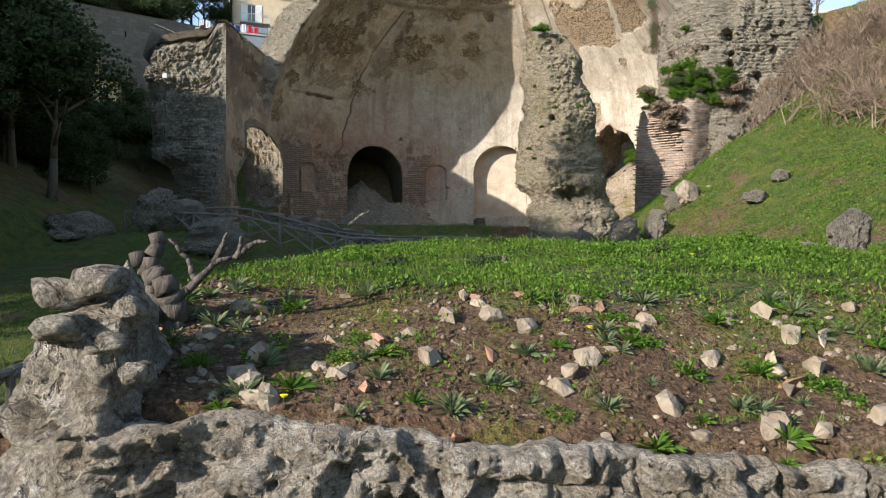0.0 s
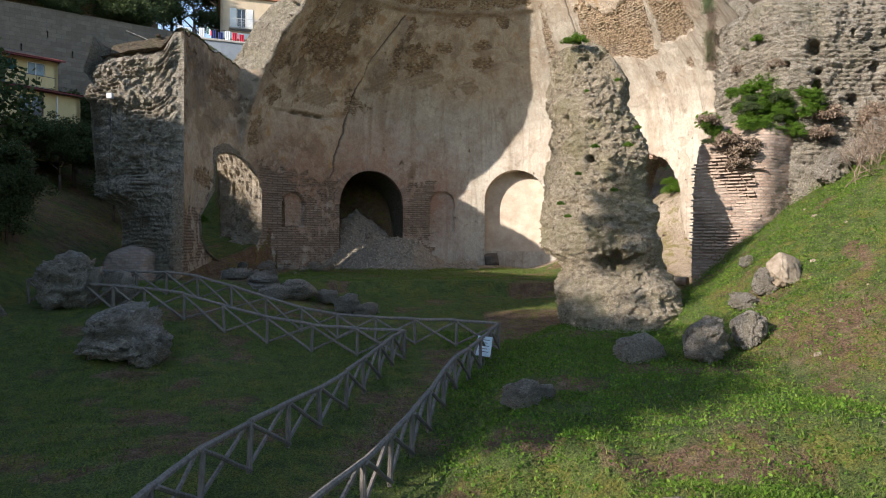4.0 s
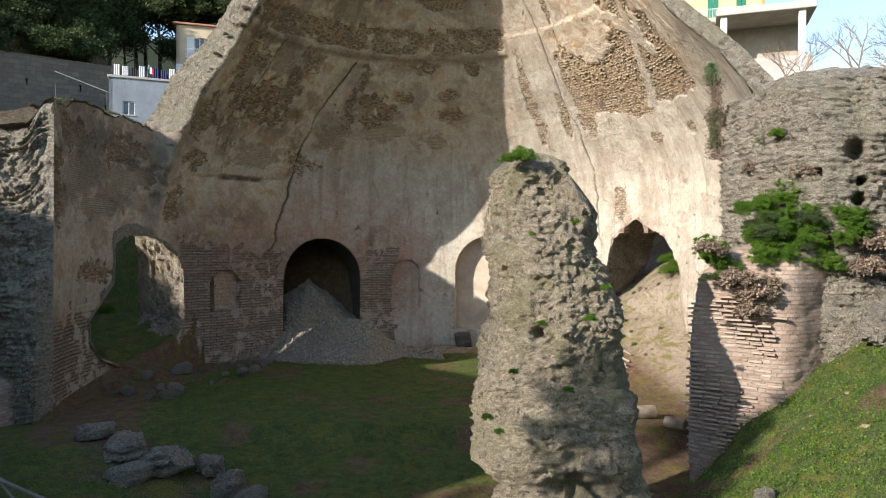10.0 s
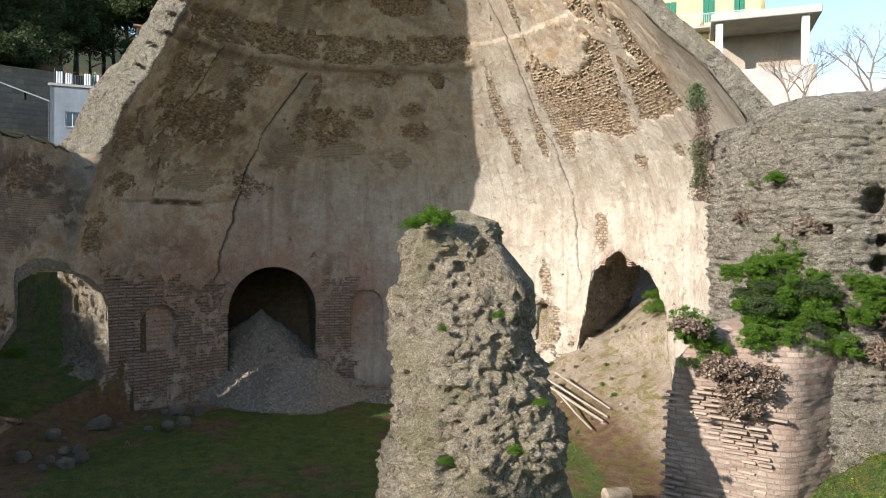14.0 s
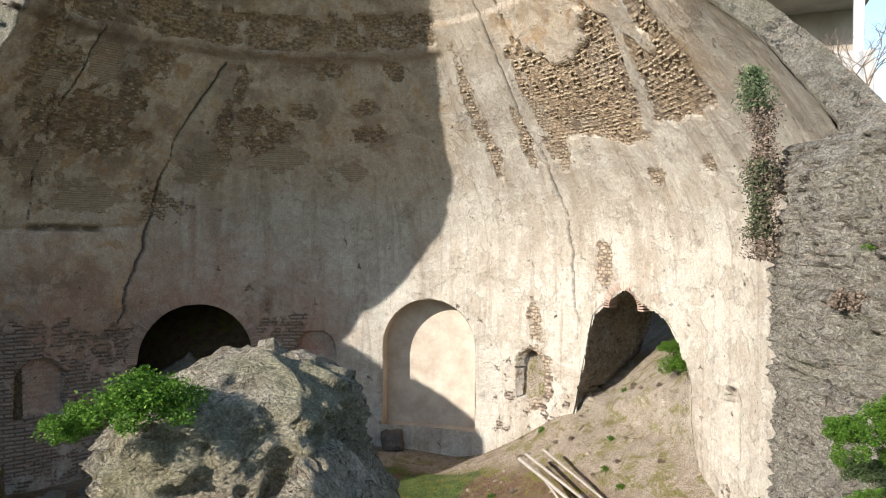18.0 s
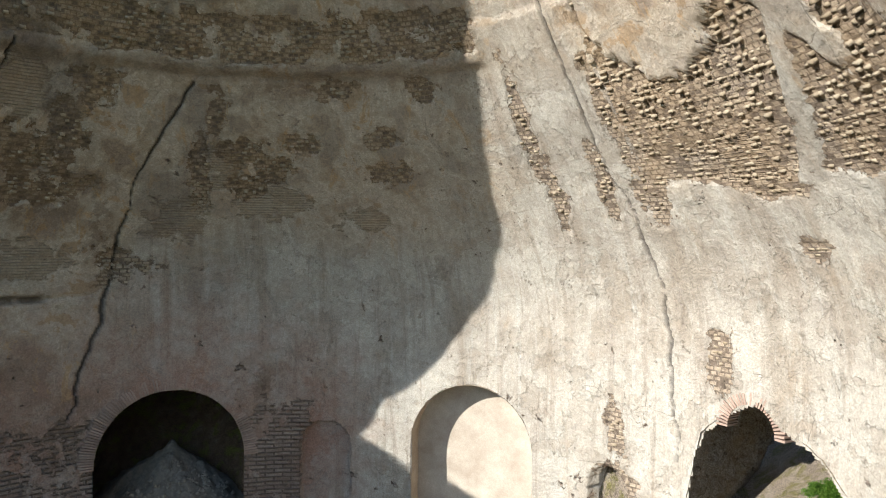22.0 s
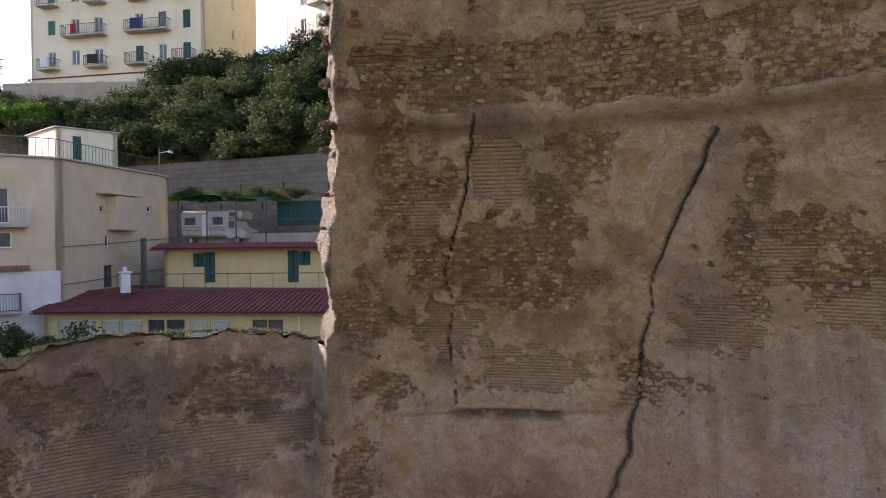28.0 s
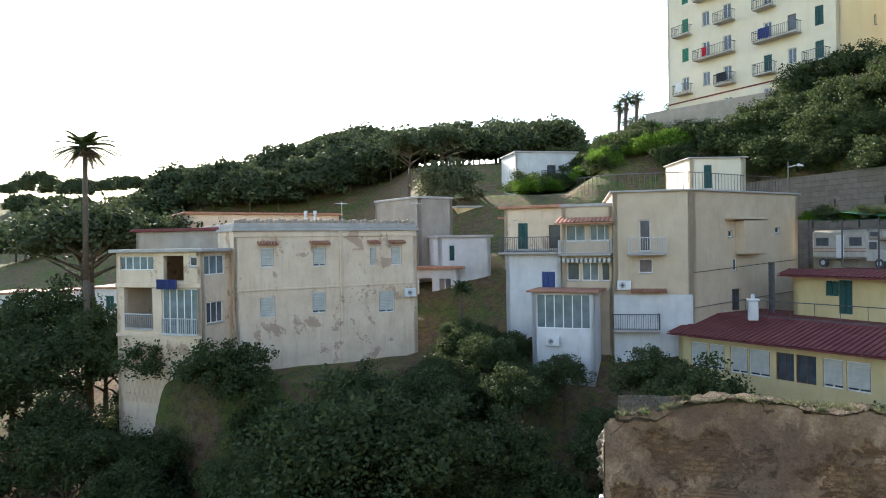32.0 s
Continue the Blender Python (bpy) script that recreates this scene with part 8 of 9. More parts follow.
for k in range(16):
    a = 71 + rng0.uniform(0, 26)
    px_, py_ = polar(a, 15.85 + rng0.uniform(0, 2.0))
    tree("wall_plant", "low moss and weeds on the wall top", "plant", float(px_), float(py_), None, DRY if k % 2 else BUSH[k % 3], 0, 0.15, k, z=10.15, group="wall plants")
for name, material, n, z0, z1, wide, x0 in (("green_strand", M_OLIVE, 3000, 7.7, 9.2, 0.13, 12.95), ("dry_strand", M_TWIG, 5200, 7.3, 10.3, 0.15, 13.05), ("leafy_strand", M_MOSS, 2400, 10.1, 10.9, 0.14, 12.95)):
    g = np.random.default_rng(n)
    tz = g.uniform(z0, z1, n)
    c = np.stack([x0 + 0.1 * np.sin(tz * 0.9) + g.normal(size=n) * wide * (0.5 + 0.6 * np.abs(np.sin(tz * 2.3))), 28.75 + g.normal(size=n) * 0.12 + 0.05 * tz, tz], -1)
    v, f = leaf_quads(c, 0.075 * g.uniform(0.6, 1.3, n), g, -0.6, 0.4)
    cr = thing("hanging_creeper", "yellowing creeper down the edge of the wall", "bush", "edge creepers")
    part(name, mesh_of(name, v, f, material), cr)
for k, (az, z, s) in enumerate(((-62, 2.6, 1.0), (-65, 1.8, 0.9), (-66, 0.9, 0.8), (-60, 3.2, 0.6), (74, 0.2, 0.6), (79, 0.6, 0.7))):
    px_, py_ = polar(az, 16.6 if k < 4 else 18.2)
    tree("breach_bush", "green bush growing in the breach", "bush", float(px_), float(py_), None, HERBBUSH[k % 3], 0, s, k, z=z, group="breach bushes")
for k, (z, off) in enumerate(((15.4, 0.2), (16.2, 0.5), (16.8, 0.3), (17.3, 0.7))):
    px_, py_ = polar(70.8, float(np.interp(z, PROFILE_Z, PROFILE_R)) + off)
    tree("rim_plant", "trailing plant on the broken rim", "plant", float(px_), float(py_), None, DRY, 0, 0.2, k, z=z, group="rim plants")

# low clumps of herbs on the mound
for k in range(90):
    x, y = rng0.uniform(-2.2, 5.5), rng0.uniform(-6.6, 3.5)
    if x < -2.0 + 0.25 * (y + 6.6):
        continue
    tree("herb_clump", "low leafy clump of herbs on the mound", "plant", x, y, None, HERBCLUMP[k % 3], 0.02, rng0.uniform(0.5, 1.25), k * 0.7, group="herb clumps")

for k in range(8):
    tree("wall_plant", "tuft of herbs rooted in the masonry", "plant", 13.45 + rng0.uniform(-0.1, 0.5), 24.8 + rng0.uniform(0, 3.4), None, HERBBUSH[k % 3] if k % 3 else DRY, 0, rng0.uniform(0.15, 0.4), k, z=3.2 + rng0.uniform(0, 5.5), group="wall plants")

# ---- ground cover ----
rngc = np.random.default_rng(12)


def cover(name, label, n, box, size, per, material, keep, up=0.7, spread=0.05, ratio=0.5, lift=0.0):
    x, y = rngc.uniform(box[0], box[1], n), rngc.uniform(box[2], box[3], n)
    ok = rngc.uniform(size=n) < keep(x, y)
    x, y = x[ok], y[ok]
    z = height(x, y)
    p = np.stack([x, y, z + lift], -1)[:, None] + rngc.normal(size=(len(x), per, 3)) * spread * np.array([1, 1, 0.35])
    v, f = leaf_quads(p.reshape(-1, 3), size * rngc.uniform(0.55, 1.3, len(x) * per), rngc, up, ratio)
    thing(name, label, "plants", kind="stuff", mesh=mesh_of(name, v, f, material))


def on_mound(x, y):
    bare_ = step(-6.5, -7.1, y + 0.1 * x + 0.5 * fbm(x * 1.3, y * 1.3, 0, 3, 33))
    patch_ = step(-0.3, 0.25, fbm(x * 1.1, y * 1.1, 2, 3, 34)) * (1 - soil_at(x, y) * step(-3, -1, y))
    return np.clip((1 - bare_) * (0.25 + 0.75 * patch_) + 0.10 * step(0.0, 0.3, fbm(x * 1.7, y * 1.7, 3, 3, 38)) + 0.03, 0, 1)


def on_herbs(x, y):
    return on_mound(x, y) * (0.45 + 0.55 * step(-0.15, 0.2, fbm(x * 0.9, y * 0.9, 6, 4, 37)))


cover("mound_herbs", "lush low clover and herbs on the mound", 40000, (-3.0, 9, -8.3, 6), 0.031, 11, M_HERB, on_herbs, 0.8, 0.045, 0.65, 0.035)
cover("mound_grass", "short grass between the herbs", 42000, (-3.0, 10, -8.3, 7), 0.075, 6, M_GRASS, on_mound, 1.8, 0.04, 0.09, 0.0)


def on_slope(x, y):
    r = np.hypot(x - CX, y - CY)
    return np.clip(1.1 - 1.25 * soil_at(x, y) + 0.55 * fbm(x * 0.5, y * 0.5, 5, 3, 35), 0, 1) * (r > 13.8)


cover("slope_grass", "grass and weeds of the hillside", 52000, (-13, 19, -2, 26), 0.10, 5, M_GRASS, on_slope, 1.3, 0.10, 0.16)
cover("slope_herbs", "broad leaved weeds of the hillside", 32000, (0, 19, 0, 26), 0.065, 6, M_HERB, on_slope, 0.6, 0.09, 0.6, 0.02)


def in_hall(x, y):
    r = np.hypot(x - CX, y - CY)
    return np.clip(step(12.6, 11.2, r + 1.2 * fbm(x * 0.5, y * 0.5, 1, 3, 36)) * (1 - 0.9 * soil_at(x, y)), 0, 1)


cover("hall_grass", "short grass on the floor of the hall", 26000, (-12, 16, 20, 48), 0.10, 5, M_GRASS, in_hall, 1.2, 0.10, 0.16)


def on_spoil(x, y):
    r, a = np.hypot(x - CX, y - CY), np.degrees(np.arctan2(x - CX, y - CY))
    return step(11.0, 12.6, r + fbm(x, y, 2, 3, 39)) * step(10, 18, a) * step(74, 68, a) * np.clip(0.5 + 1.4 * fbm(x * 0.8, y * 0.8, 7, 3, 40), 0, 1)


cover("spoil_litter", "brown twigs and dead weeds on the spoil", 15000, (2, 20, 36, 53), 0.12, 4, M_TWIG, on_spoil, 0.7, 0.12, 0.12)

g = np.random.default_rng(91)
n = 5200
fa = g.uniform(70.8, 102.5, n)
fr = 15.74 + 0.5 * g.random(n) ** 2
fz = np.interp(fa, [70, 74, 80, 92, 99, 103], [9.9, 10.3, 10.5, 10.5, 10.2, 10.0])
okf = vnoise(fa * 0.8, 0, 0, 12) + 0.6 * vnoise(fa * 3.1, 0, 0, 13) > -0.25
fx_, fy_ = polar(fa, fr)
v, f = leaf_quads(np.stack([fx_, fy_, fz], -1)[okf], 0.13 * g.uniform(0.5, 1.4, int(okf.sum())), g, 0.9, 0.12)
thing("wall_grass", "dry grass fringe on the west wall top", "plants", kind="stuff", mesh=mesh_of("wall_grass", v, f, M_OLIVE))
for k in range(7):
    z = 13.2 + 4.2 * k / 6 + rng0.uniform(-0.3, 0.3)
    px_, py_ = polar(70.9, float(np.interp(z, PROFILE_Z, PROFILE_R)) + 0.25 + 0.5 * rng0.random())
    tree("rim_plant", "dry trailing plant on the broken rim", "plant", float(px_), float(py_), None, DRY, 0, rng0.uniform(0.07, 0.14), k, z=z + 0.2, group="rim plants")
# vines over the van's terrace
for k in range(12):
    t_ = k / 11
    tree("pergola_vine", "leafy vine over the roof terrace", "plant", -44.2 + 6.4 * t_, 43.6 + 6.6 * t_, None, BUSH[k % 3] if k % 3 else HERBBUSH[k % 3], 0, rng0.uniform(0.5, 0.8), k, z=16.15 + 0.2 * math.sin(k * 1.9), group="terrace vines")


# ---- wooden fences along the path ----
POST = Shape().rod((0, 0, -0.25), (0.01, 0, 0.9), 0.055, 0.05, 8, 1, 0.006).mesh("post", M_TIMBER)


def fence(label, points, gap=1.45):
    """Posts, a top rail and crossed braces along a line on the ground."""
    f = thing("rustic_fence", label, "fence", "path fences")
    pts = []
    for a, b in zip(points, points[1:]):
        n = max(1, round(math.hypot(b[0] - a[0], b[1] - a[1]) / gap))
        pts += [(a[0] + (b[0] - a[0]) * k / n, a[1] + (b[1] - a[1]) * k / n) for k in range(n)]
    pts.append(points[-1])
    rnd = random.Random(len(pts))
    at3 = [Vector((x, y, ground_z(x, y))) for x, y in pts]
    for k, p in enumerate(at3):
        o = part("post", POST, f)
        o.matrix_local = Matrix.LocRotScale(p, Euler((rnd.uniform(-0.05, 0.05), rnd.uniform(-0.05, 0.05), rnd.uniform(0, 6))), (1, 1, rnd.uniform(0.97, 1.05)))
    for k, (p, q) in enumerate(zip(at3, at3[1:])):
        u = Vector((0, 0, 0.88))
        part("rail", Shape().rod(p + u + Vector((0, 0, rnd.uniform(-0.02, 0.03))), q + u, 0.055, 0.05, 7, k, 0.012).mesh("rail", M_TIMBER), f)
        d = (q - p).normalized()
        off = d.cross(Vector((0, 0, 1))) * 0.045
        part("brace", Shape().rod(p + Vector((0, 0, 0.86)) + off, q + Vector((0, 0, 0.06)) + off, 0.042, 0.038, 6, k + 50, 0.01).mesh("brace", M_TIMBER), f)
        part("brace", Shape().rod(p + Vector((0, 0, 0.06)) - off, q + Vector((0, 0, 0.86)) - off, 0.042, 0.038, 6, k + 90, 0.01).mesh("brace", M_TIMBER), f)
    return f


fence("weathered timber fence with crossed braces beside the path", [(-3.55, -6.4), (-3.0, -3.6), (-2.69, -1.68), (-2.3, 1.0), (-1.75, 5.25), (-1.2, 6.8), (0.41, 13.6), (2.0, 19.15)])
fence("weathered timber fence on the low side of the path", [(-5.6, -5.0), (-4.6, 0.3), (-4.25, 2.9), (-3.75, 7.0), (-2.2, 12.4), (-1.1, 17.8)])
fence("weathered timber fence turning along the cross path", [(-1.1, 17.8), (-5.6, 18.7), (-10.1, 19.9), (-15.0, 21.5)])
fence("weathered timber fence in front of the hall", [(2.0, 19.15), (-2.2, 20.2), (-6.3, 21.4), (-10.5, 22.8), (-16.0, 24.8)])
sign = thing("information_sign", "small pale blue sign board on a post", "sign", at=(1.35, 16.8, ground_z(1.35, 16.8)))
part("post", Shape().rod((0, 0, -0.2), (0, 0, 0.75), 0.035).mesh("post", M_TIMBER), sign)
brd = part("board", Shape().box(-0.22, -0.02, -0.3, 0.22, 0.02, 0.3, 0.008).mesh("board", plain("pale_blue_board", (0.42, 0.5, 0.53), (0.52, 0.6, 0.62), 4, 0.5, bumps=0.05)), sign)
brd.matrix_local = pose(0, -0.08, 0.62, -22, 6, -8)
for k in range(5):
    part("text_bar", Shape().box(-0.17, -0.024, 0.18 - 0.09 * k, 0.15 - 0.05 * (k % 2), -0.02, 0.2 - 0.09 * k).mesh("text_bar", M_IRON), brd)

# ---- fallen masonry and boulders ----
BOULD = [(1.0, 0.8, 0.75), (0.9, 0.9, 0.9), (1.15, 0.75, 0.6), (0.8, 0.8, 1.0), (1.0, 0.85, 0.7)]
BOULDER = [rock_mesh("boulder", M_ROCK, *BOULD[k], seed=300 + k, res=5, rough=0.45, cut=0.12) for k in range(5)]


def boulder(x, y, s, k, label="grey block of fallen Roman masonry", turn=0.0, sz=1.0, z=None, m=None):
    b = thing("boulder", label, "boulder", "fallen masonry", mesh=BOULDER[k])
    zz = ground_z(x, y) - 0.08 * s if z is None else z
    b.matrix_world = Matrix.LocRotScale((x, y, zz), Euler((0.08, -0.06, turn)), (s, s, s * sz))
    return b


for x, y, s, k, t, sz in ((5.4, 14.4, 0.55, 2, 0.2, 0.95), (6.85, 14.2, 0.55, 1, 0.7, 1.0), (8.25, 14.6, 0.48, 3, 1.1, 1.0), (9.95, 17.0, 0.42, 0, 0.4, 1.1), (9.2, 16.9, 0.4, 4, 2.0, 0.8),
                          (-9.3, 16.6, 1.1, 4, 0.4, 0.8), (-8.4, 16.1, 0.7, 0, 1.9, 0.9), (-13.2, 21.0, 0.95, 1, 0.2, 1.0), (-11.6, 21.4, 0.55, 3, 0.9, 1.1), (-15.5, 18.5, 1.2, 2, 0.8, 0.7),
                          (-6.2, 26.4, 0.85, 0, 0.3, 0.6), (-7.8, 26.9, 0.8, 4, 1.2, 0.5), (-5.0, 27.2, 0.55, 2, 2.2, 0.8), (-4.0, 25.8, 0.55, 1, 1.1, 0.7), (-9.3, 27.8, 0.7, 3, 0.5, 0.4), (-3.0, 25.2, 0.5, 4, 0.1, 0.6), (-6.8, 25.3, 0.6, 2, 0.7, 0.7),
                          (4.6, -2.4, 0.25, 2, 0.3, 0.75), (4.55, -3.3, 0.24, 3, 1.2, 1.3), (5.6, -2.0, 0.2, 0, 0.4, 0.8), (5.1, -4.1, 0.26, 1, 0.9, 1.0), (5.7, 3.5, 0.5, 0, 0.9, 0.75), (6.6, 4.3, 0.45, 4, 2.0, 0.7), (7.6, 6.8, 0.34, 2, 0.5, 0.6), (4.7, 3.2, 0.2, 1, 0.5, 0.6),
                          (11.3, 12.6, 0.45, 2, 0.5, 0.7), (12.4, 13.3, 0.3, 1, 1.5, 0.8), (10.4, 19.4, 0.22, 1, 0.0, 0.9), (2.9, 4.9, 0.3, 2, 0.3, 0.55), (3.5, 3.6, 0.26, 4, 1.7, 0.5), (2.1, 1.4, 0.34, 0, 0.6, 0.4), (2.6, 1.1, 0.2, 2, 1.6, 0.5), (1.6, 10.2, 0.38, 1, 0.4, 0.7), (2.2, 10.6, 0.22, 3, 0.4, 0.7),
                          (-1.25, -1.3, 0.24, 3, 0.2, 0.8), (-1.55, -2.4, 0.26, 0, 1.2, 0.7), (-1.7, -3.3, 0.3, 4, 0.4, 0.6),
                          (17.2, 22.6, 0.8, 0, 0.3, 0.9), (18.6, 22.0, 0.9, 2, 0.9, 0.8), (16.4, 22.6, 0.7, 4, 1.4, 0.9), (15.4, 23.2, 0.6, 1, 0.4, 1.0)):
    boulder(x, y, s, k, turn=t, sz=sz)
pale = thing("pale_block", "pale upright block of stone on the hillside", "boulder", mesh=rock_mesh("pale_block", M_STONE, 0.5, 0.32, 0.62, 333, 5, 0.22))
pale.matrix_world = pose(10.35, 16.6, ground_z(10.35, 16.6) - 0.1, -22, 12, 20)

# ---- face of the mound: torn masonry wall ----
u, v = np.meshgrid(np.linspace(-2.75, 4.6, 640), np.linspace(-6.4, -4.66, 150))
dpt = 0.09 * fbm(u * 1.2, v * 1.6, 0, 3, 51) + 0.12 * ridge(u * 2.3, v * 3.4, 1, 3, 52) + 0.10 * fbm(u * 6, v * 8, 2, 4, 53) - 0.15 * (vnoise(u * 3.1, v * 4.2, 5, 54) > 0.45)
wu, wv = u * 3.4 + 0.7 * fbm(u * 2, v * 2, 4, 3, 58), v * 6.0 + 0.8 * fbm(u * 1.3, v * 2.5, 6, 3, 59)
blk = _h(np.floor(wu + 0.5 * (np.floor(wv) % 2)), np.floor(wv), 0 * wu, 60)
fu, fv = np.abs(wu + 0.5 * (np.floor(wv) % 2) - np.floor(wu + 0.5 * (np.floor(wv) % 2)) - 0.5), np.abs(wv - np.floor(wv) - 0.5)
dpt = 0.62 * dpt + 0.07 * blk - 0.055 * np.maximum(step(0.36, 0.5, fu), step(0.34, 0.5, fv)) * (0.5 + 0.5 * vnoise(u * 2, v * 3, 1, 62)) + 0.12 * fbm(u * 11, v * 13, 3, 4, 61)
yy = -8.44 - 0.85 * dpt - 0.18 * step(-5.0, -5.6, v) + 0.8 * step(-2.3, -2.75, u)
zz = v + 0.05 * fbm(u * 4, v * 4, 8, 3, 55) + 0.06 * fbm(u * 1.1, 0 * v, 4, 3, 56) - 0.075 * np.clip(u + 2, 0, 4)
U_, Y_, Z_ = [np.concatenate([a, b]) for a, b in ((u, u[-1:].repeat(4, 0)), (yy, yy[-1:] + np.array([[0.08], [0.2], [0.34], [0.5]])), (zz, zz[-1:] + np.array([[0.03], [0.02], [-0.03], [-0.16]]) + 0.03 * fbm(u[-1:] * 6, 0, 0, 3, 57)))]
M_PALEWALL = concrete_mat("pale_torn_masonry", (0.21, 0.17, 0.125), (0.48, 0.415, 0.335), (0.68, 0.615, 0.53), (0.32, 0.26, 0.18), 1.2, joint=0.3, flat=2.0)
thing("mound_wall", "torn pale masonry face under the mound", "ruin", mesh=grid_mesh("mound_wall", U_, Y_, Z_, np.ones_like(U_, bool), M_PALEWALL, False))
col = thing("mound_corner", "eroded layered stone corner of the mound wall", "ruin")
part("stone_mass", loft("stone_mass", (-6.3, -5.5, -5.0, -4.75, -4.6, -4.4, -4.2, -4.08), (-2.2, -2.22, -2.27, -2.24, -2.3, -2.28, -2.24, -2.2), (-8.1, -8.1, -8.1, -8.1, -8.05, -8.0, -7.95, -7.9),
                        (0.5, 0.44, 0.36, 0.26, 0.3, 0.25, 0.22, 0.16), (0.5, 0.5, 0.45, 0.4, 0.42, 0.4, 0.36, 0.26), M_PALEWALL, 83, square=0.5, rough=0.24, sides=150, dz=0.018, topdome=0.1), col)
rq = random.Random(17)
for k, (dx, dy, dz_c, w) in enumerate(((-0.24, -0.3, -4.5, 0.12), (-0.1, -0.36, -4.3, 0.13), (0.12, -0.3, -4.36, 0.1), (-0.22, -0.2, -4.16, 0.14), (0.02, -0.2, -4.1, 0.15), (0.2, -0.2, -4.2, 0.11), (0.3, -0.32, -4.5, 0.1), (-0.3, -0.25, -4.75, 0.13))):
    part("stone", rock_mesh("stone", M_PALEWALL, w, w * 0.8, w * 0.5, 720 + k, 3, 0.3), col).matrix_local = pose(-2.22 + dx * 0.8, -8.0 + dy, dz_c, rq.uniform(-15, 15), rq.uniform(-15, 15), rq.uniform(0, 90))
# dead stump: leaning trunk, torn root plate, thin branches
rnd = random.Random(8)
stump = thing("dead_stump", "twisted dead grey tree stump on the mound edge", "stump", at=(-2.2, -7.35, -4.2))


def gnarl(points, r0, r1, seed):
    q, g = Shape(), random.Random(seed)
    pts = [Vector(c) for c in points]
    fine = []
    for a, b in zip(pts, pts[1:]):
        fine += [a + (b - a) * t + Vector((g.uniform(-1, 1), g.uniform(-1, 1), g.uniform(-1, 1))) * r0 * 0.35 * (t > 0) for t in (0, 0.33, 0.66)]
    fine.append(pts[-1])
    n = len(fine) - 1
    for k in range(n):
        q.rod(fine[k], fine[k + 1], (r0 + (r1 - r0) * k / n) * g.uniform(0.85, 1.15), (r0 + (r1 - r0) * (k + 1) / n), 8)
    return q


part("trunk", gnarl(((0.04, 0, -0.28), (0.02, 0, 0.0), (-0.08, 0.02, 0.16), (-0.2, 0.02, 0.3)), 0.1, 0.05, 1).mesh("trunk", M_DEAD, True), stump)
part("trunk", gnarl(((-0.04, 0, -0.05), (-0.12, 0.03, 0.18), (-0.1, 0.05, 0.42)), 0.075, 0.045, 2).mesh("trunk", M_DEAD, True), stump)
for k, pts in enumerate((((0.03, 0, -0.02), (0.16, 0.02, 0.12), (0.28, 0.0, 0.24), (0.42, 0, 0.28)), ((0.28, 0, 0.24), (0.33, 0.02, 0.36), (0.36, 0.0, 0.42)), ((0.16, 0.02, 0.12), (0.1, 0.05, 0.26), (-0.02, 0.06, 0.38)), ((0.4, 0, 0.27), (0.52, 0.02, 0.36), (0.6, 0.0, 0.37)), ((0.42, 0, 0.28), (0.44, 0, 0.4)))):
    part("branch", gnarl(pts, 0.035 if k == 0 else 0.022, 0.008, 10 + k).mesh("branch", M_DEAD, True), stump)
for k in range(16):
    an = rnd.uniform(2.2, 4.6)
    b = Vector((math.cos(an) * rnd.uniform(0.2, 0.42), math.sin(an) * 0.2, rnd.uniform(-0.26, 0.06)))
    part("root", gnarl(((-0.05, -0.02, -0.05), b * 0.55 + Vector((0, 0, 0.04)), b), rnd.uniform(0.02, 0.045), 0.01, 30 + k).mesh("root", M_DEAD, True), stump)
for x, y, s in ((-0.05, -5.0, 0.07), (0.1, -5.05, 0.1), (0.35, 3.2, 0.12)):
    st = thing("cut_stub", "short dead stub standing in the herbs", "stump", "dead stubs", at=(x, y, ground_z(x, y)))
    part("stub", Shape().rod((0, 0, -0.1), (0.03, 0.01, s), 0.035, 0.025, 8, 3, 0.012).mesh("stub", M_DEAD), st)

# loose stones and tile scraps
PEB = [chunk_mesh("stone", M_STONE, 0.11, 0.08, 0.07, 400 + k, 13 + k) for k in range(9)]
SHARD = [chunk_mesh("tile_scrap", M_TERRA, 0.12, 0.09, 0.03, 420 + k, 10) for k in range(3)]
for k in range(215):
    x, y = rnd.uniform(-2.9, 4.2), -8.35 + 1.75 * rnd.random() ** 1.1
    tile = rnd.random() < 0.16
    o = thing("tile_scrap" if tile else "loose_stone", "broken red tile scrap in the soil" if tile else "pale loose stone in the soil", "stone", "tile scraps" if tile else "loose stones", mesh=(SHARD if tile else PEB)[k % (3 if tile else 9)])
    s = rnd.uniform(0.2, 0.75) * (1.6 if rnd.random() < 0.16 else 0.8)
    o.matrix_world = Matrix.LocRotScale((x, y, ground_z(x, y) - 0.02 * s), Euler((rnd.uniform(-0.5, 0.5), rnd.uniform(-0.5, 0.5), rnd.uniform(0, 6.3))), (s, s, s * rnd.uniform(0.8, 1.3)))
for k in range(58):
    x, y = rnd.uniform(-2.4, 4.0), -8.2 + 1.35 * rnd.random()
    tile = k % 5 == 0
    o = thing("tile_scrap" if tile else "loose_stone", "large red tile scrap sticking out of the bank" if tile else "pale building stone sticking out of the bank", "stone", "tile scraps" if tile else "loose stones", mesh=(SHARD if tile else PEB)[k % (3 if tile else 9)])
    s = rnd.uniform(0.75, 1.55)
    o.matrix_world = Matrix.LocRotScale((x, y, ground_z(x, y) + 0.01), Euler((rnd.uniform(-0.7, 0.3), rnd.uniform(-0.5, 0.5), rnd.uniform(0, 6.3))), (s * 0.8, s * 0.7, s * rnd.uniform(0.7, 1.2)))
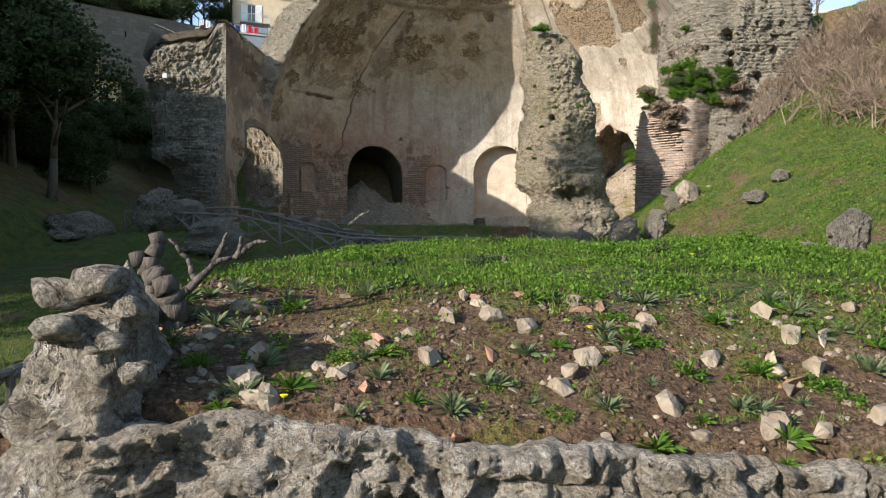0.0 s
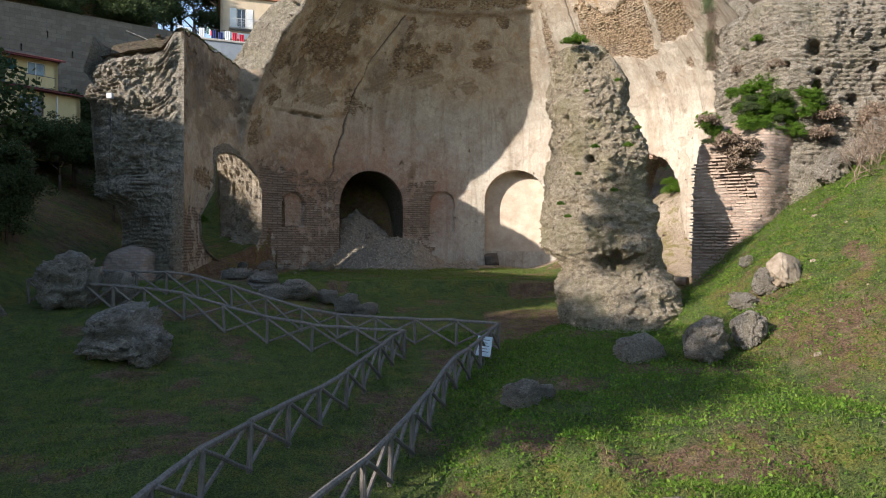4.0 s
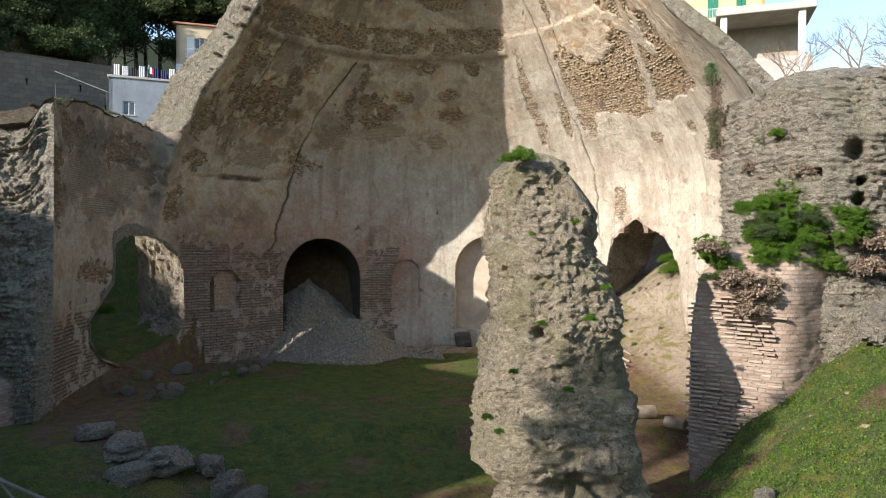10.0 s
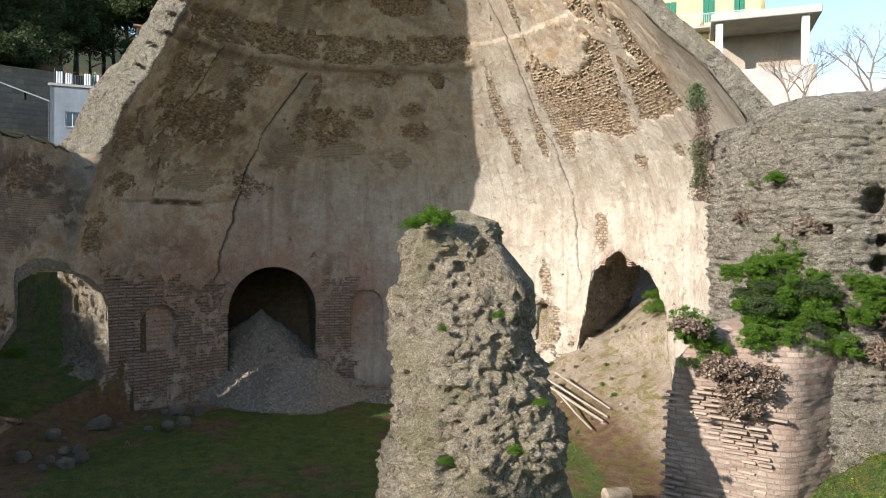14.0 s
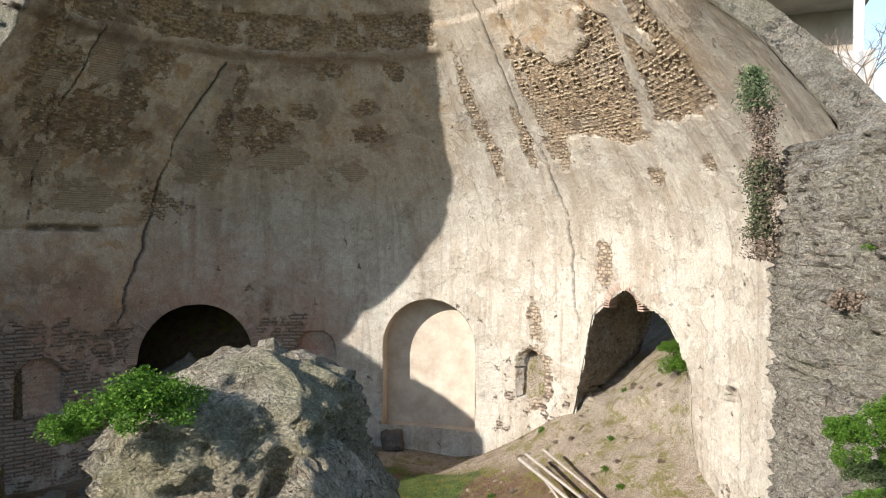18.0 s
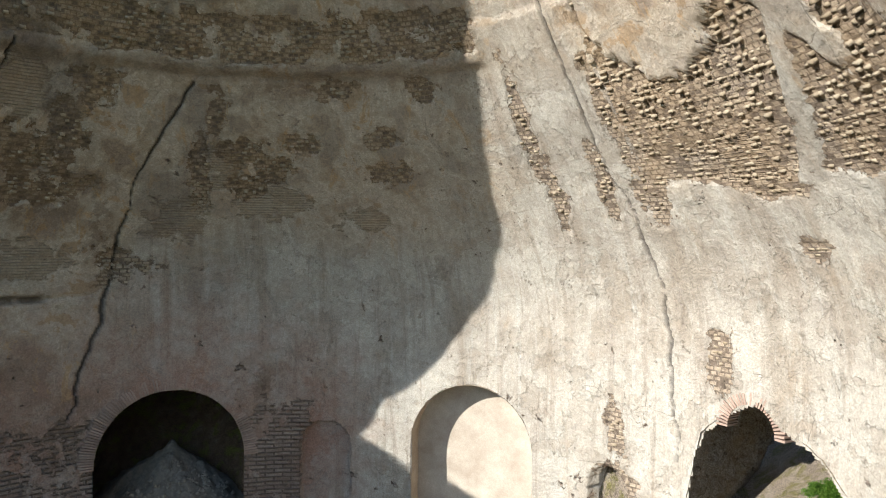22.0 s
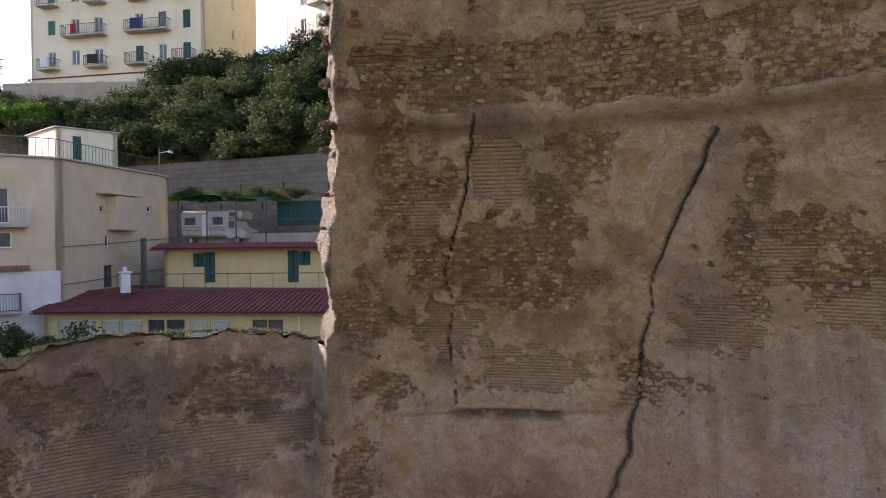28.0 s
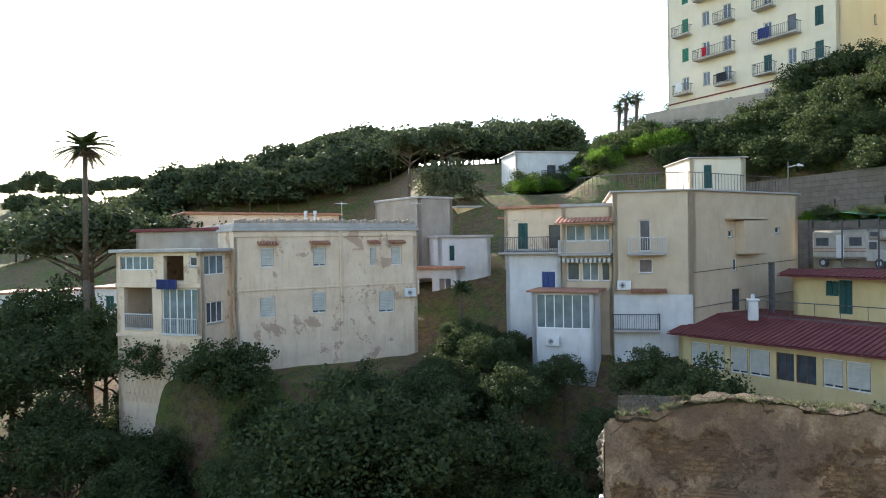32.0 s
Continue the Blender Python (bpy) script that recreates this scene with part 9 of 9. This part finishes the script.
for k in range(26):
    x, y = rnd.uniform(-2.2, 4.0), rnd.uniform(-8.1, -6.9)
    tree("herb_clump", "low leafy clump of herbs in the bank", "plant", x, y, None, HERBCLUMP[k % 2], 0.02, rnd.uniform(0.35, 0.75), k * 0.7, group="herb clumps")
for k in range(50):
    x, y = rnd.uniform(2, 14), rnd.uniform(4, 22)
    o = thing("loose_stone", "pale loose stone in the grass", "stone", "loose stones", mesh=PEB[k % 9])
    s = rnd.uniform(0.4, 1.0) * (1.8 if rnd.random() < 0.12 else 0.8)
    o.matrix_world = Matrix.LocRotScale((x, y, ground_z(x, y) - 0.03 * s), Euler((0.2, 0.3, k)), (s, s, s))
for k in range(62):
    a, r = rnd.uniform(-72, -34), rnd.uniform(9, 17.5)
    px_, py_ = polar(a, r)
    o = thing("loose_stone", "pale rubble stone on the hall floor", "stone", "loose stones", mesh=PEB[k % 7])
    s = rnd.uniform(0.4, 2.0)
    o.matrix_world = Matrix.LocRotScale((float(px_), float(py_), ground_z(float(px_), float(py_)) - 0.03), Euler((0.2, 0.3, k)), (s, s, s))
# earth clods and grit of the bare soil
def crumbs(name, label, n, size, material, seed):
    g = np.random.default_rng(seed)
    x, y = g.uniform(-2.9, 4.4, n), -8.42 + 1.95 * g.random(n)
    z = height(x, y)
    base = np.array([(0, 0, 1), (0.9, 0, 0.1), (0.2, 0.85, 0), (-0.8, 0.4, 0.1), (-0.6, -0.7, 0), (0.4, -0.8, -0.1), (0, 0, -0.8)])
    tri = np.array([(0, 1, 2), (0, 2, 3), (0, 3, 4), (0, 4, 5), (0, 5, 1), (6, 2, 1), (6, 3, 2), (6, 4, 3), (6, 5, 4), (6, 1, 5)])
    sc = size * (0.35 + g.random((n, 1, 1)) ** 2)
    an = g.uniform(0, 6.3, n)
    c, s_ = np.cos(an)[:, None], np.sin(an)[:, None]
    b = base[None] * g.uniform(0.6, 1.5, (n, 7, 1)) * g.uniform(0.7, 1.3, (n, 1, 3))
    b = np.stack([b[:, :, 0] * c - b[:, :, 1] * s_, b[:, :, 0] * s_ + b[:, :, 1] * c, b[:, :, 2] * 0.8], -1)
    v = b * sc + np.stack([x, y, z], -1)[:, None]
    thing(name, label, "soil", kind="stuff", mesh=mesh_of(name, v.reshape(-1, 3), (tri[None] + 7 * np.arange(n)[:, None, None]).reshape(-1, 3), material))


M_CLOD = plain("earth_clod", (0.07, 0.042, 0.026), (0.155, 0.098, 0.06), 9, 0.97, fine=60, bumps=0.6)
crumbs("earth_clods", "crumbled dark brown earth of the bank", 5200, 0.02, M_CLOD, 61)
crumbs("stone_grit", "small pale stones mixed in the earth", 700, 0.022, M_STONE, 62)
# rosettes and flowers on the bare soil
ROS = []
for k in range(3):
    g = np.random.default_rng(500 + k)
    an = g.uniform(0, 6.283, 46)
    el = g.uniform(0.25, 1.2, 46)
    d = np.stack([np.cos(an) * np.cos(el), np.sin(an) * np.cos(el), np.sin(el)], -1)
    L = g.uniform(0.09, 0.17, 46)[:, None]
    side = np.stack([-np.sin(an), np.cos(an), 0 * an], -1) * 0.006
    vv = np.stack([0 * d - side, 0 * d + side, d * L * 0.7 + side - [0, 0, 0.01], d * L - [0, 0, 0.035]], 1).reshape(-1, 3)
    ROS.append(mesh_of("rosette_leaves", vv, np.arange(46 * 4).reshape(46, 4), M_MOSS if k else M_HERB))
for k in range(120):
    x, y = rnd.uniform(-2.9, 3.5), rnd.uniform(-8.35, -6.6)
    o = thing("rosette_plant", "grassy rosette on the bare soil", "plant", "soil rosettes", mesh=ROS[k % 3])
    s = rnd.uniform(0.45, 1.1)
    o.matrix_world = Matrix.LocRotScale((x, y, ground_z(x, y) - 0.005), Euler((-0.15, 0, k)), (s, s, s))
M_FLOWER = plain("yellow_petals", (0.75, 0.55, 0.01), (0.85, 0.66, 0.02), 8, 0.7, bumps=0.05)
for k, (x, y) in enumerate(((-1.33, -8.2), (-1.75, -7.0), (0.4, -7.3), (1.8, -5.4), (14.5, 23.6))):
    fl = thing("yellow_flower", "small yellow dandelion flower", "flower", "dandelions", at=(x, y, ground_z(x, y)))
    part("stem", Shape().rod((0, 0, 0), (0.005, 0, 0.05), 0.003, sides=4).mesh("stem", M_HERB), fl)
    part("head", Shape().rod((0.005, 0, 0.05), (0.005, 0, 0.062), 0.012, 0.022, 10).mesh("head", M_FLOWER), fl)

# ---- rubble heap in the arch ----
u, v = np.meshgrid(np.linspace(-8.5, 8.5, 170), np.linspace(-9.5, 7, 170))
hx, hy = polar(28.0, 16.0)
X_, Y_ = u + hx, v + hy
dd = np.hypot((X_ - polar(28.0, 18.3)[0]) * 0.95, Y_ - polar(28.0, 18.3)[1])
hh = 1.3 - 0.72 * dd + 0.6 * fbm(X_ * 0.6, Y_ * 0.6, 0, 4, 201) + 0.22 * fbm(X_ * 3, Y_ * 3, 1, 4, 202)
crest = np.interp(X_, [-9.6, -8.4, -4.2, -1.6, 0.6], [-3.6, -2.9, -0.8, -1.0, -2.6])
away = np.abs(Y_ - np.interp(X_, [-8.5, -4.2, -1.4], [47.4, 47.6, 47.0]))
hh = np.maximum(hh, crest - 0.6 * np.maximum(away - 0.15, 0) + 0.25 * fbm(X_ * 0.8, Y_ * 0.8, 3, 4, 203) + 0.1 * fbm(X_ * 4, Y_ * 4, 3, 3, 204))
heap = thing("rubble_heap", "heap of broken stone in the arched recess", "rubble")
part("rubble_body", grid_mesh("rubble_body", X_, Y_, hh, hh > -3.45, M_RUBBLE, False), heap)
g = np.random.default_rng(77)
n = 14000
k0 = g.integers(0, 170 * 170, n)
sx, sy, sz = X_.ravel()[k0] + g.normal(size=n) * 0.05, Y_.ravel()[k0] + g.normal(size=n) * 0.05, hh.ravel()[k0]
ok = (sz > -3.3) & (np.hypot(sx - CX, sy - CY) < 17.5)
sx, sy, sz = sx[ok], sy[ok], sz[ok]
ico = np.array([(0, 0, 1), (0.9, 0, 0.1), (0.2, 0.85, 0), (-0.8, 0.4, 0.1), (-0.6, -0.7, 0), (0.4, -0.8, -0.1), (0, 0, -0.8)])
icf = np.array([(0, 1, 2), (0, 2, 3), (0, 3, 4), (0, 4, 5), (0, 5, 1), (6, 2, 1), (6, 3, 2), (6, 4, 3), (6, 5, 4), (6, 1, 5)])
scl = 0.04 + 0.09 * g.random((len(sx), 1, 1)) ** 2
vv = ico[None] * scl * g.uniform(0.6, 1.4, (len(sx), 7, 1)) + np.stack([sx, sy, sz], -1)[:, None]
part("broken_stone", mesh_of("broken_stone", vv.reshape(-1, 3), (icf[None] + 7 * np.arange(len(sx))[:, None, None]).reshape(-1, 3), M_GRAVEL), heap)["kind"] = "stuff"

# ---- timber and stones lying in the hall ----
M_PLANK = bark_mat("bleached_timber", (0.22, 0.185, 0.15), (0.42, 0.375, 0.315))
for k, (a, b, w) in enumerate((((10.0, 43.2, -1.0), (12.6, 39.4, -2.2), 0.12), ((10.3, 43.5, -0.9), (12.9, 39.9, -2.1), 0.1), ((10.6, 42.6, -1.2), (12.0, 39.2, -2.5), 0.08), ((11.0, 43.4, -0.7), (13.1, 40.3, -1.8), 0.09), ((9.9, 40.4, -2.9), (10.7, 38.6, -2.85), 0.08), ((12.6, 29.6, -2.5), (13.0, 26.6, -2.9), 0.13))):
    pz = thing("timber_beam", "bleached old timber beam leaning on the spoil" if k < 5 else "old timber beam on the ground", "beam", "old timbers")
    part("beam", Shape().rod(a, b, w * 0.65, w * 0.5, 6, k, 0.02).mesh("beam", M_PLANK), pz)
for k, (x, y, r, L, t) in enumerate(((11.3, 31.8, 0.3, 0.9, 0.6), (12.2, 30.6, 0.24, 0.8, -0.4))):
    dr = thing("stone_drum", "short pale column drum lying on the ground", "column drum", "column drums")
    dr.matrix_world = pose(x, y, ground_z(x, y) + r * 0.85, 90, 0, math.degrees(t) + 70)
    part("drum", Shape().rod((0, 0, -L / 2), (0, 0, L / 2), r, r * 0.92, 18).mesh("drum", M_STONE), dr)
for k in range(26):
    a, r = rnd.uniform(45, 98), rnd.uniform(10.5, 14.2)
    px_, py_ = polar(a, r)
    boulder(float(px_), float(py_), rnd.uniform(0.12, 0.4), k % 5, turn=k, sz=0.8)
for k in range(44):
    a_k, r_k = rnd.uniform(-71, -36), rnd.uniform(9.5, 17.2)
    px_, py_ = polar(a_k, r_k)
    green = k % 3 == 0
    tree("spoil_weed", "green weeds on the spoil slope" if green else "dry brown weeds on the spoil slope", "plant", float(px_), float(py_), None, CREEP[k % 3] if green else DRY, 0.0, rnd.uniform(0.08, 0.22), k, group="spoil weeds")
TW = [bare_mesh("twigs", M_TWIG, 1.1, 90 + k, 3, 0.018, 1.2, 3) for k in range(2)]
for k, (az, r) in enumerate(((8, 13.6), (14, 13.2), (-2, 13.8), (50, 13.2), (58, 13.0), (-30, 13.2), (44, 12.6))):
    px_, py_ = polar(az, r)
    t = thing("fallen_branch", "dry fallen branch on the hall floor", "branch", "fallen branches")
    t.matrix_world = Matrix.LocRotScale((float(px_), float(py_), ground_z(float(px_), float(py_)) + 0.05), Euler((1.45, 0, k * 1.7)), (1.2, 1.2, 1.2))
    part("twig_tangle", TW[k % 2], t)
bag = thing("niche_rubbish", "dark heap of debris in the niche", "debris")
px_, py_ = polar(-9.5, 14.6)
bag.matrix_world = pose(float(px_), float(py_), ground_z(float(px_), float(py_)) + 0.0)
part("debris", rock_mesh("debris", M_DEAD, 0.75, 0.45, 0.45, 501, 4, 0.35), bag)

# ---- lamp bracket and cables on the ruin ----
lamp = thing("wall_lamp", "old floodlight on a bent bracket on the wall top", "lamp", at=(14.35, 25.0, 8.2))
part("bracket", Shape().rod((0.3, 0.9, 0.4), (0, 0, 0.55), 0.025).rod((0, 0, 0.55), (-0.05, -0.2, 0.35), 0.02).mesh("bracket", M_IRON), lamp)
part("head", Shape().box(-0.14, -0.34, 0.05, 0.1, -0.16, 0.42, 0.03).mesh("head", M_RAILW), lamp)
part("cable", Shape().rod((0, 0.1, 0.4), (0.1, 0.1, -1.2), 0.015, sides=4, wob=0.06, seed=4).rod((0.1, 0.1, -1.2), (0.3, 0.15, -2.6), 0.012, sides=4, wob=0.06, seed=6).mesh("cable", M_IRON), lamp)
lamp2 = thing("wall_lamp", "small floodlight on the end of the west wall", "lamp", at=(-17.0, 32.0, 6.2))
part("head", Shape().box(-0.15, -0.2, 0, 0.15, 0.05, 0.3, 0.03).mesh("head", M_RAILW), lamp2)
part("cable", Shape().rod((0, 0, 0), (-0.1, 0, -5), 0.015, sides=4, wob=0.05, seed=9).mesh("cable", M_IRON), lamp2)

# ---- brick arches of the hall ----
def ring_bricks(mid, half, spring, high, label, deep=0.5, proud=0.03, jag=0.0, sq=1.0):
    """Bricks set on edge round an arch, each a piece of its own."""
    rise = half * R0 * math.pi / 180
    n = int(math.pi * rise / 0.085)
    brick = Shape().box(-0.032, 0, -deep, 0.032, high, 0.0, 0.006).mesh("brick", M_ARCHBRICK)
    holder = part("brick_arch", Shape().rod((0, 0, 0), (0, 0, 0.01), 0.001, sides=3).mesh("arch_core", M_TERRA), hall, label)
    q = random.Random(n)
    for k in range(n + 1):
        t = math.pi * k / n
        az, z = mid - half * math.cos(t), spring + rise * math.sin(t)
        r = float(np.interp(z, PROFILE_Z, PROFILE_R)) - proud - q.uniform(0, 0.03)
        x, y = polar(az, r)
        inward = Vector((CX - x, CY - y, 0)).normalized()
        along = Vector((-inward.y, inward.x, 0))
        if along.dot(Vector((-math.cos(math.radians(az)), -math.sin(math.radians(az)), 0))) > 0:
            along = -along
        outw = (-math.cos(t)) * -along * -1 + Vector((0, 0, math.sin(t)))
        outw = Vector((0, 0, math.sin(t))) + along * (math.cos(t))
        tang = outw.cross(inward)
        m = Matrix((tang.normalized(), outw.normalized(), inward)).transposed().to_4x4()
        o = part("brick", brick, holder)
        o.matrix_local = Matrix.Translation((x, y, z)) @ m @ Matrix.Diagonal((1, q.uniform(0.85, 1.12), 1, 1))


ring_bricks(28.3, 10.1, 1.75, 0.5, "ring of thin red bricks set on edge")
ring_bricks(-55.6, 2.9, 4.85, 0.35, "torn ring of thin bricks over the breach")
